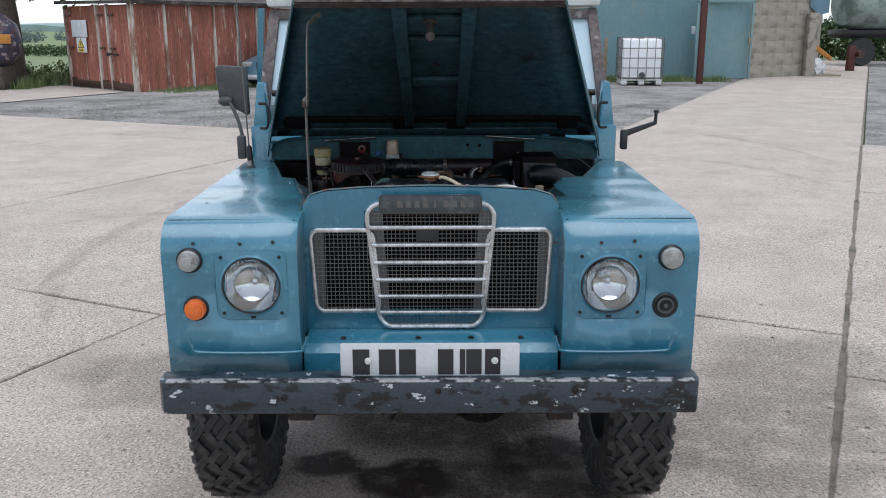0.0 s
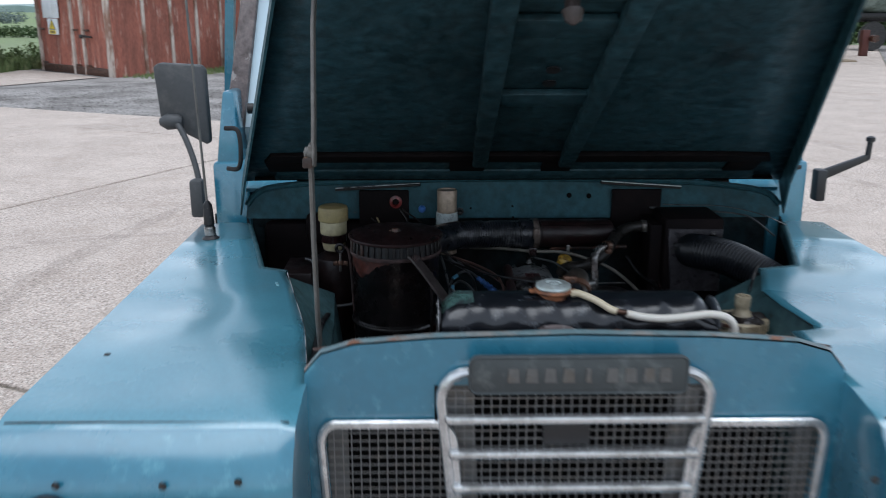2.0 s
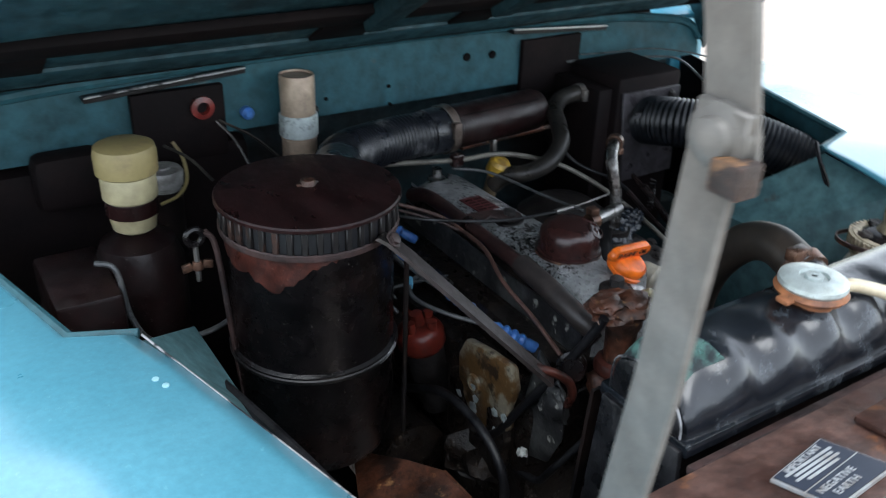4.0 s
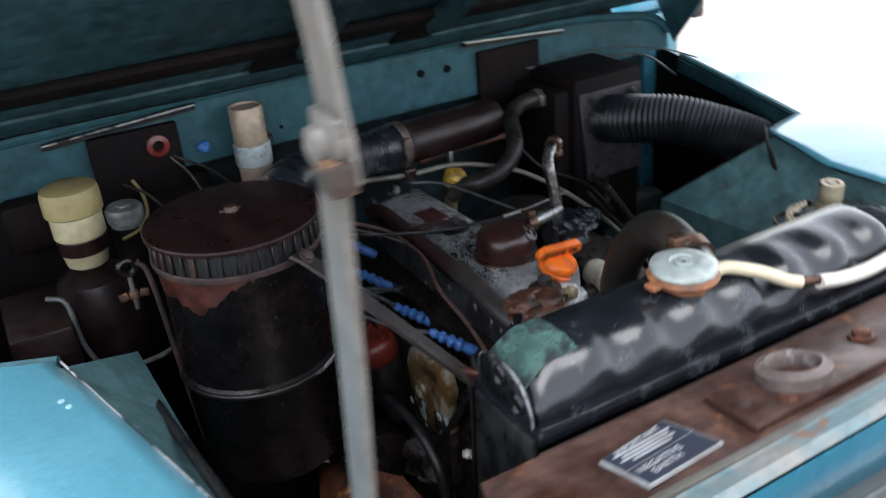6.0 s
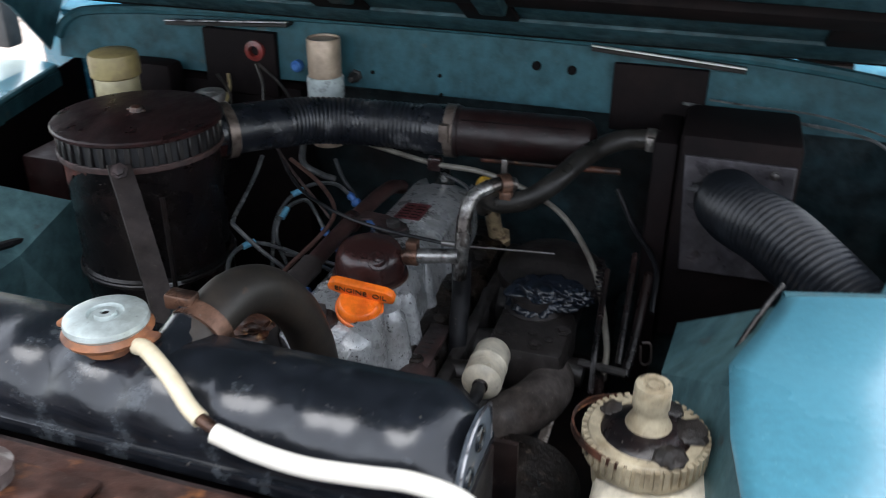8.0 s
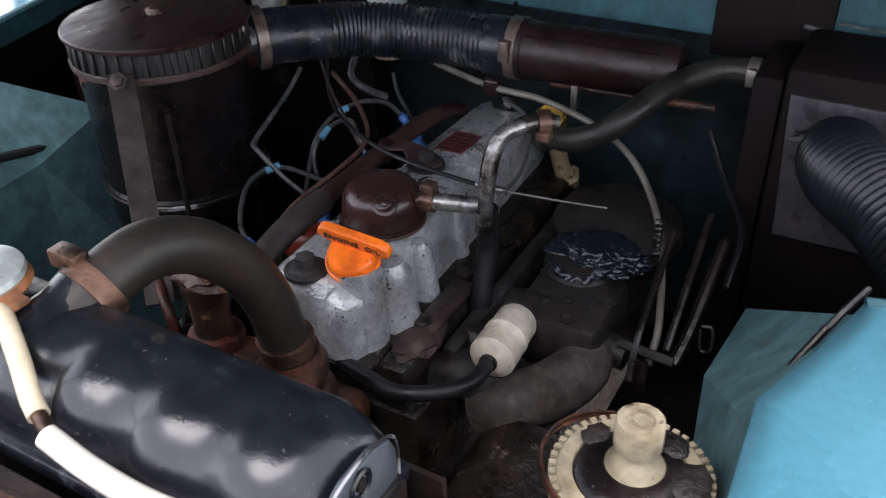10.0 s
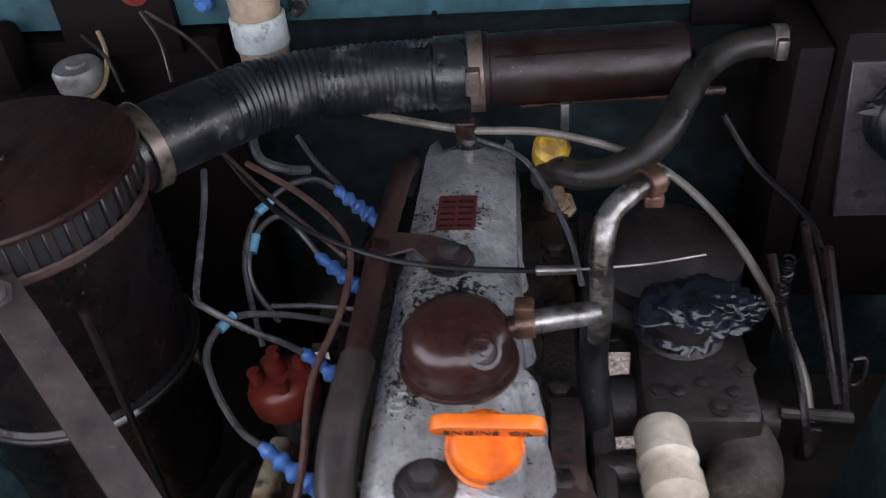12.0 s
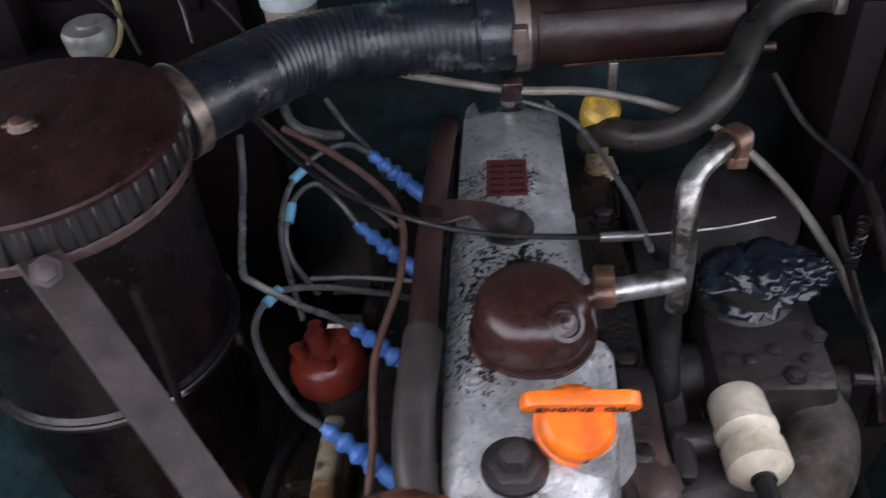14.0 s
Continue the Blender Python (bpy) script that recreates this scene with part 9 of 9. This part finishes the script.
sg, m = wall_sign("notice_sign", 0.93, 1.02, 1.50, 0.98, SIGN_WHITE, "white notice board with faint marks on the shed door")
bm = bmesh.new()
for i in range(3):
    box(bm, (0.12 + i * 0.1, -0.011, 1.10 + 0.04 * i), (0.15 + i * 0.1, -0.008, 1.38), 0.0, m)
part("mark", bm, PALE_BAND, sg)
sg, m = wall_sign("warning_sign", 1.0, 0.585, 1.005, 0.64, SIGN_WHITE, "yellow warning sign with a hazard triangle")
part("yellow_field", box(bmesh.new(), (-0.24, -0.011, 0.60), (0.14, -0.008, 0.70), 0.0, m), SIGN_YELLOW, sg)
bm = bmesh.new()
slab(bm, [m @ Vector(p) for p in ((-0.25, -0.012, 0.715), (0.17, -0.012, 0.715), (-0.04, -0.012, 0.995))], o2 * 0.003)
box(bm, (-0.18, -0.015, 0.635), (0.08, -0.012, 0.665), 0, m)
part("triangle", bm, SIGN_INK, sg)
bm = slab(bmesh.new(), [m @ Vector(p) for p in ((-0.205, -0.016, 0.735), (0.125, -0.016, 0.735), (-0.04, -0.016, 0.955))], o2 * 0.002)
part("triangle_field", bm, SIGN_YELLOW, sg)
part("bar", box(bmesh.new(), (-0.055, -0.021, 0.77), (-0.025, -0.019, 0.89), 0, m), SIGN_INK, sg)

# ---- blue barn, sliding door, block wall ----
barn = thing("barn", "weathered teal sheet barn with a red steel post", "barn", at=(0, 0, 0.34))
P0, P1, P2, P3 = Vector((-4.0, 27.3, 0)), Vector((8.2, 26.1, 0)), Vector((9.9, 26.2, 0)), Vector((12.45, 27.6, 0))
db, lb = face_frame(P0, P1)
k = 0
while k * 1.0 < lb - 0.2:
    p, q = P0 + db * k * 1.0, P0 + db * min((k + 1) * 1.0 + 0.012, lb)
    part("wall_sheet", corrugated(bmesh.new(), p, q, -0.6, 6.0, 0.16, 0.006), BARN_BLUE, barn)
    k += 1
part("post", box(bmesh.new(), (7.69, 23.75, -0.5), (7.86, 23.95, 4.2), 0.02), POST_RED, barn, "dark red steel post")
part("beam", box(bmesh.new(), (7.62, 23.9, 4.0), (7.86, 26.2, 4.25), 0.02), POST_RED, barn)
bm = corrugated(bmesh.new(), Vector((8.02, 25.4, 0)), Vector((9.75, 25.55, 0)), -0.42, 1.92, 0.3, 0.008)
door = part("sliding_door", bm, BARN_BLUE, barn, "teal steel sliding door")
bm = bmesh.new()
for a in (8.0, 9.72):
    box(bm, (a, 25.33, -0.44), (a + 0.07, 25.42, 1.95), 0.01)
box(bm, (8.0, 25.33, 1.90), (9.8, 25.42, 2.0), 0.01)
part("door_frame", bm, BARN_BLUE, door)
part("door_handle", box(bmesh.new(), (9.66, 25.27, 0.65), (9.72, 25.34, 0.85), 0.01), BRASS, door)
part("notice", box(bmesh.new(), (8.02, 25.9, 0.95), (8.14, 25.93, 1.2), 0.004), SIGN_WHITE, barn)
part("roof", slab(bmesh.new(), [(-4.2, 27.0, 6.0), (12.6, 25.6, 6.0), (12.6, 40, 7.5), (-4.2, 40, 7.5)], (0, 0, 0.1)), ROOF_DARK, barn)
part("upper_wall", slab(bmesh.new(), [(8.2, 26.12, 1.98), (12.45, 27.65, 1.98), (12.45, 27.65, 6.0), (8.2, 26.12, 6.0)], (0, 0.1, 0)), BARN_BLUE, barn, smooth=False)
wall_blocks = tagged(new("block_wall"), "grey-brown concrete block wall", "wall", kind="structure")
wall_blocks.matrix_basis = pose(0, 0, 0.35)
dw, lw = face_frame(P2, P3)
ow = Vector((dw.y, -dw.x, 0))
part("mortar", slab(bmesh.new(), [(P2.x, P2.y, -0.6), (P3.x, P3.y, -0.6), (P3.x, P3.y, 2.2), (P2.x, P2.y, 2.2)], -ow * 0.15), MORTAR, wall_blocks, smooth=False)
dw2 = Vector((0.45, 0.9, 0)).normalized()
part("return_wall", slab(bmesh.new(), [(P3.x, P3.y, -0.6), (P3.x + dw2.x * 6, P3.y + dw2.y * 6, -0.7), (P3.x + dw2.x * 6, P3.y + dw2.y * 6, 4.0), (P3.x, P3.y, 4.0)], (-0.15, 0.05, 0)), BLOCK, wall_blocks, smooth=False)
block_me = None
for row in range(7):
    n = int(lw / 0.9)
    for i in range(-1, n + 1):
        a = i * 0.9 + (0.45 if row % 2 else 0)
        if a < -0.01 or a + 0.88 > lw + 0.25:
            continue
        m = Matrix.Translation(P2 + dw * (a + 0.44) + Vector((0, 0, -0.48 + row * 0.40 + 0.19)) + ow * (0.004 + random.uniform(0, 0.006))) @ Matrix.Rotation(math.atan2(dw.y, dw.x), 4, "Z")
        if block_me is None:
            block_me = part("block", box(bmesh.new(), (-0.446, 0.002, -0.197), (0.446, 0.05, 0.196), 0.004, seg=1), BLOCK, wall_blocks, smooth=False)
            block_me.matrix_basis = m
        else:
            twin(block_me, m)
part("corner_pier", box(bmesh.new(), (12.3, 27.2, -0.6), (12.62, 27.5, 1.6), 0.03), MORTAR, wall_blocks)

# ---- white tank in a cage, timber, junk ----
ibc = thing("water_tank", "white plastic bulk tank in a steel cage on a pallet", "tank", at=(5.89, 23.6, gz(23.6)), turn=-4)
part("tank", box(bmesh.new(), (-0.55, -0.5, 0.17), (0.55, 0.5, 1.30), 0.07), IBC_WHITE, ibc)
part("lid", lathe(bmesh.new(), [(0.1, 0), (0.1, 0.05), (0.08, 0.06)], (0, 0, 1.29), (0, 0, 1), 20), CAR_BLACK, ibc)
part("valve", lathe(bmesh.new(), [(0.06, 0), (0.06, 0.08), (0.09, 0.09), (0.09, 0.12)], (0, -0.5, 0.27), (0, -1, 0), 16), PLASTIC_GREY, ibc)
for i in range(6):
    for y in (-0.58, 0.58):
        part("cage_bar", cyl(bmesh.new(), (-0.6 + 0.24 * i, y, 0.14), (-0.6 + 0.24 * i, y, 1.33), 0.012, seg=8), STEEL, ibc)
    for x in (-0.6, 0.6):
        part("cage_bar", cyl(bmesh.new(), (x, -0.58 + 0.232 * i, 0.14), (x, -0.58 + 0.232 * i, 1.33), 0.012, seg=8), STEEL, ibc)
for z in (0.2, 0.48, 0.76, 1.04, 1.33):
    for p, q in (((-0.6, -0.58), (0.6, -0.58)), ((-0.6, 0.58), (0.6, 0.58)), ((-0.6, -0.58), (-0.6, 0.58)), ((0.6, -0.58), (0.6, 0.58))):
        part("cage_bar", cyl(bmesh.new(), (*p, z), (*q, z), 0.014, seg=8), STEEL, ibc)
for x in (-0.5, 0, 0.5):
    part("pallet_block", box(bmesh.new(), (x - 0.08, -0.58, 0), (x + 0.08, 0.58, 0.12), 0.01), PALE_BAND, ibc)
part("pallet_deck", box(bmesh.new(), (-0.6, -0.58, 0.12), (0.6, 0.58, 0.15), 0.005), PALE_BAND, ibc)
for i in range(8):
    t = thing("timber_plank", "weathered grey plank in a stack by the barn", "timber", "planks stacked by the barn", at=(3.9 + random.uniform(-0.1, 0.1), 24.6, gz(24.6) + 0.06 + i * 0.085), turn=random.uniform(-3, 3))
    part("plank", box(bmesh.new(), (-1.1, -0.3, -0.035), (1.1, 0.3, 0.035), 0.006), WOOD, t)
part_post = thing("wooden_stake", "pale wooden stake standing beside the tank", "stake", at=(4.95, 24.0, gz(24)))
part("stake", box(bmesh.new(), (-0.05, -0.04, 0), (0.05, 0.04, 1.32), 0.008), WOOD, part_post)


junk = thing("plastic_sheeting", "crumpled white plastic sheeting heaped by the wall", "sheeting", at=(0, 0, 0.35))
part("sheet", crumple(bmesh.new(), (12.86, 27.75, -0.30), (0.34, 0.3, 0.40), 3.0), SHEETING, junk, angle=25)
jk = thing("scrap_board", "brown board lying under the sheeting", "board", at=(0, 0, 0.35))
part("board", box(bmesh.new(), (12.6, 27.1, -0.5), (13.5, 27.9, -0.42), 0.02), WOOD, jk)
rp = thing("steel_post", "short red steel post at the end of the road", "post", at=(15.5, 30.9, gz(30.9)))
part("post", box(bmesh.new(), (-0.13, -0.12, 0), (0.13, 0.12, 0.92), 0.02), POST_RED, rp)
part("collar", lathe(bmesh.new(), [(0.13, 0), (0.13, 0.3)], (0.22, -0.12, 0.62), (0, -1, 0), 16), RUST, rp)
tk = thing("slurry_tanker", "faded green tank trailer with wheels", "trailer", at=(18.3, 36.0, gz(36) + 0.0), turn=10)
part("vessel", lathe(bmesh.new(), [(0.3, -2.6), (0.95, -2.4), (1.15, -1.9), (1.15, 1.9), (0.95, 2.4), (0.3, 2.6)], (1.3, 0, 2.62), (1, 0, 0), 28), TANK_GREEN, tk)
part("frame", box(bmesh.new(), (-1.4, -0.5, 1.15), (3.6, 0.5, 1.50), 0.03), BLACK_RUST, tk)
for x in (-0.6, 2.4):
    part("wheel", lathe(bmesh.new(), [(0.2, -0.15), (0.55, -0.15), (0.6, 0), (0.55, 0.15), (0.2, 0.15)], (x, -0.8, 0.58), (0, 1, 0), 24), TYRE, tk)
part("hatch", box(bmesh.new(), (0.6, -1.2, 2.4), (1.5, -1.1, 3.2), 0.03), CAR_BLACK, tk)
barrow = thing("orange_board", "orange and yellow board leaning by the road end", "board", at=(14.6, 31.6, gz(31.6)), turn=20)
part("panel", box(bmesh.new(), (-0.5, -0.03, 0.2), (0.5, 0.03, 0.38), 0.02, pose(0, 0, 0.4, 0, 30, 0)), ORANGE_OLD, barrow)
rs = thing("road_sign", "blue sign board on the wall corner", "sign", at=(0, 0, 0.36))
part("board", slab(bmesh.new(), [(12.38, 27.5, 1.80), (12.75, 27.6, 1.52), (13.16, 27.8, 1.60), (13.16, 27.8, 2.2), (12.38, 27.5, 2.2)], (0, 0.04, 0)), CAR_BLUE, rs)

# ---- parked car in front of the shed ----
pc = thing("parked_car", "blue modern estate car parked by the shed", "car", at=(-4.92, 22.6, gz(22.6)), turn=-14)
prof = [(0.0, 0.22), (-0.02, 0.52), (0.06, 0.70), (0.30, 0.80), (1.15, 0.93), (1.75, 1.36), (2.2, 1.46), (3.6, 1.44), (4.4, 1.0), (4.55, 0.3)]
bm = bmesh.new()
rowsc = []
for u in (-0.92, -0.86, -0.6, 0, 0.6, 0.86, 0.92):
    e = abs(u) / 0.92
    rowsc.append([bm.verts.new((u * (1 if z < 1.0 else 0.80), y + 0.14 * e ** 3 * (y < 1), z - (0.10 * e ** 6 if z > 0.6 else 0))) for y, z in prof])
for p, q in zip(rowsc, rowsc[1:]):
    for a, b, c, d in zip(p, p[1:], q[1:], q):
        bm.faces.new((a, b, c, d))
bm.faces.new(rowsc[0][::-1])
bm.faces.new(rowsc[-1])
part("body", bm, CAR_BLUE, pc, angle=30)
part("windscreen", slab(bmesh.new(), [(-0.70, 1.20, 0.99), (0.70, 1.20, 0.99), (0.58, 1.70, 1.35), (-0.58, 1.70, 1.35)], (0, -0.02, 0.02)), CAR_BLACK, pc)
part("front_grille", box(bmesh.new(), (-0.35, -0.05, 0.50), (0.35, 0.0, 0.70), 0.02), CAR_BLACK, pc)
part("grille_trim", slab(bmesh.new(), [(-0.30, -0.06, 0.52), (-0.24, -0.06, 0.52), (0.30, -0.06, 0.68), (0.24, -0.06, 0.68)], (0, -0.01, 0)), CAR_SILVER, pc)
pl = part("number_plate", box(bmesh.new(), (-0.26, -0.06, 0.36), (0.26, -0.04, 0.47), 0.004), SIGN_WHITE, pc)
for i in range(6):
    part("bar", box(bmesh.new(), (-0.20 + i * 0.07, -0.066, 0.385), (-0.16 + i * 0.07, -0.06, 0.445)), SIGN_INK, pl)
part("lower_bumper", box(bmesh.new(), (-0.8, -0.06, 0.2), (0.8, 0.1, 0.34), 0.03), CAR_SILVER, pc)
for s in (-1, 1):
    part("headlight", box(bmesh.new(), (s * 0.68 - 0.16, 0.02, 0.55), (s * 0.68 + 0.16, 0.16, 0.70), 0.04), LENS_CLEAR, pc)
    for y in (0.85, 3.6):
        part("wheel", lathe(bmesh.new(), [(0.1, -0.1), (0.3, -0.1), (0.33, 0), (0.3, 0.1), (0.1, 0.1)], (s * 0.86, y, 0.33), (1, 0, 0), 24), TYRE, pc)

# ---- drum on legs, tree, grass, hedge, hills ----
dr = thing("storage_drum", "round mottled dark drum by the tree", "drum", at=(-12.6, 22.2, gz(22.2)))
part("vessel", lathe(bmesh.new(), [(0.02, -0.95), (0.45, -0.85), (0.72, -0.55), (0.8, 0), (0.72, 0.55), (0.45, 0.85), (0.02, 0.95)], (-0.1, 0, 1.32), (1, 0.3, 0), 32), BALL_PAINT, dr)
part("painted_mark", box(bmesh.new(), (0.0, -0.86, 1.25), (0.62, -0.80, 1.5), 0.01, pose(0.05, 0.12, 0, 0, 0, 16)), ORANGE_OLD, dr)
for x in (-0.6, 0.4):
    part("leg", box(bmesh.new(), (x - 0.08, -0.4, 0), (x + 0.08, 0.4, 0.62), 0.02), BARK, dr)


def leaves(bm, centre, radius, count, size):
    for _ in range(count):
        d = Vector((random.gauss(0, 1), random.gauss(0, 1), random.gauss(0, 0.8)))
        p = Vector(centre) + d.normalized() * radius * random.uniform(0.3, 1.0)
        a, s, t = basis((random.gauss(0, 1), random.gauss(0, 1), random.gauss(0, 1) + 0.5))
        w = size * random.uniform(0.6, 1.3)
        bm.faces.new([bm.verts.new(p + s * w), bm.verts.new(p + t * w * 0.5), bm.verts.new(p - s * w), bm.verts.new(p - t * w * 0.5)])


def tree(x, y, h, spread, label, low=()):
    t = thing("tree", label, "tree", "trees round the yard")
    z = gz(y)
    bm = sweep(bmesh.new(), [(x, y, z - 0.1), (x + 0.05, y, z + h * 0.25), (x - 0.05, y + 0.1, z + h * 0.5), (x + 0.1, y, z + h * 0.8)], lambda s: 0.30 * (1 - 0.75 * s / h) + 0.03, 12, 6)
    tips = []
    for k in range(9):
        a, f = k * 2.4, 0.38 + 0.05 * k
        base = Vector((x, y, z + h * f))
        tip = base + Vector((math.cos(a) * spread * random.uniform(0.6, 1), math.sin(a) * spread * random.uniform(0.6, 1), h * random.uniform(0.08, 0.28)))
        sweep(bm, [base, base.lerp(tip, 0.5) + Vector((0, 0, -0.1)), tip], lambda s: max(0.02, 0.10 - 0.04 * s), 7, 4)
        tips.append(tip)
        tips.append(base.lerp(tip, 0.6) + Vector((0, 0, 0.3)))
    part("trunk", bm, BARK, t)
    bm = bmesh.new()
    for tip in tips:
        leaves(bm, tip, spread * 0.42, 170, 0.11)
    for dx, dy, dz in low:
        leaves(bm, (x + dx, y + dy, z + dz), 0.42, 120, 0.07)
    part("crown", bm, LEAF, t, smooth=False)


tree(-12.75, 23.8, 6.5, 2.4, "broad tree with a dark trunk beside the shed", [(0.5, -0.5, 2.95), (0.95, -0.4, 2.85), (1.4, -0.3, 2.95), (1.9, -0.3, 3.05), (0.1, -0.6, 3.1)])
tree(19.5, 44.0, 7.5, 3.0, "leafy tree behind the tank trailer")
tree(14.0, 47.0, 8.0, 3.2, "leafy tree behind the barn wall")


def blades(bm, n, place, h):
    for _ in range(n):
        x, y = place()
        z = gz(y) - 0.05
        a, w, hh = random.uniform(0, 6.3), random.uniform(0.012, 0.03), h * random.uniform(0.4, 1.2)
        lean = random.uniform(-0.25, 0.25)
        bm.faces.new([bm.verts.new((x - w * math.cos(a), y - w * math.sin(a), z)), bm.verts.new((x + w * math.cos(a), y + w * math.sin(a), z)), bm.verts.new((x + lean * hh, y + 0.1 * hh, z + hh))])


bm = bmesh.new()
blades(bm, 6500, lambda: (random.uniform(-15.5, -11.6), random.uniform(22.0, 27.0)), 0.36)
blades(bm, 4500, lambda: tuple((C.lerp(R, random.random() ** 0.7) + o * random.uniform(0.1, 1.3))[:2]), 0.12)
for k in range(46):
    x, y = random.uniform(-14.6, -11.7), random.uniform(23.6, 26.5)
    leaves(bm, (x, y, gz(y) + random.uniform(0.15, 0.5)), random.uniform(0.16, 0.34), 90, 0.045)
tagged(part("rough_grass", bm, GRASS, None, "rough green grass along the shed and field edge", smooth=False), category="grass", kind="stuff")
bm = bmesh.new()
blades(bm, 2200, lambda: (random.uniform(4.2, 9.0), random.uniform(24.6, 26.0)), 0.2)
tagged(part("weeds", bm, GRASS, None, "low weeds at the foot of the barn wall", smooth=False), category="weeds", kind="stuff")
bm = bmesh.new()
for k in range(1500):
    x, y = -78 + k * 0.046, 57 + 1.2 * math.sin(k * 0.02)
    leaves(bm, (x, y, gz(y) + 0.12 + 0.30 * (k % 2)), 0.30, 16, 0.09)
for k in range(260):
    x, y = random.uniform(17.0, 34.0), random.uniform(41.5, 43.0)
    leaves(bm, (x, y, gz(y) + random.uniform(0.1, 1.9)), 0.55, 60, 0.12)
tagged(part("hedge", bm, LEAF, None, "dark clipped hedge across the field", smooth=False), category="hedge", kind="stuff")
bm = bmesh.new()
for k in range(90):
    x, y = random.uniform(-110, -20), random.uniform(110, 190)
    r = random.uniform(0.5, 1.3) * y / 120
    leaves(bm, (x, y, gz(y) + r * 0.4), r, 160, 0.17)
tagged(part("far_trees", bm, FAR_TREES, None, "hazy far trees along the field edges", smooth=False), category="trees", kind="stuff")
# gravel stones lying loose on the strip before the shed
bm = bmesh.new()
for k in range(9000):
    u, v = random.uniform(-15, -2.5), 9.4 + 8.6 * random.random() ** 1.5
    p = uv(u, v)
    r = random.uniform(0.008, 0.030)
    if p.x * 0.69 + p.y * 0.72 > 9.2 and p.y > 19.5 + 0.6 * (p.x + 8.0):
        continue
    ring = [bm.verts.new((p.x + r * math.cos(a) * random.uniform(0.6, 1.3), p.y + r * math.sin(a) * random.uniform(0.6, 1.3), p.z - 0.032)) for a in (0, 1.6, 3.1, 4.7)]
    top = bm.verts.new((p.x + r * 0.3, p.y, p.z - 0.03 + r * 0.8))
    for a, b in zip(ring, ring[1:] + ring[:1]):
        bm.faces.new((a, b, top))
tagged(part("gravel_stones", bm, GRAVEL, None, "loose grey gravel stones before the shed", smooth=False), category="gravel", kind="stuff")
bm = bmesh.new()
prev = None
for k in range(90):
    x = -1400 + k * 32
    z1 = -0.5 + 9 * noise.noise((x * 0.004, 1.7, 0)) + 3 * noise.noise((x * 0.02, 0.3, 0))
    cur = (bm.verts.new((x, 900, -60)), bm.verts.new((x, 900, z1)), bm.verts.new((x, 1000, z1 + 2)))
    if prev:
        for a in (0, 1):
            bm.faces.new((prev[a], cur[a], cur[a + 1], prev[a + 1]))
    prev = cur
tagged(part("backdrop", bm, HILL, None, "hazy blue-green hills far off", smooth=False), category="hills", kind="structure")

# parts lie two levels under their thing at most
for ob in list(bpy.data.objects):
    while ob.parent and ob.parent.parent and ob.parent.parent.parent:
        up = ob.parent
        ob.matrix_basis = up.matrix_basis @ ob.matrix_basis
        ob.parent = up.parent
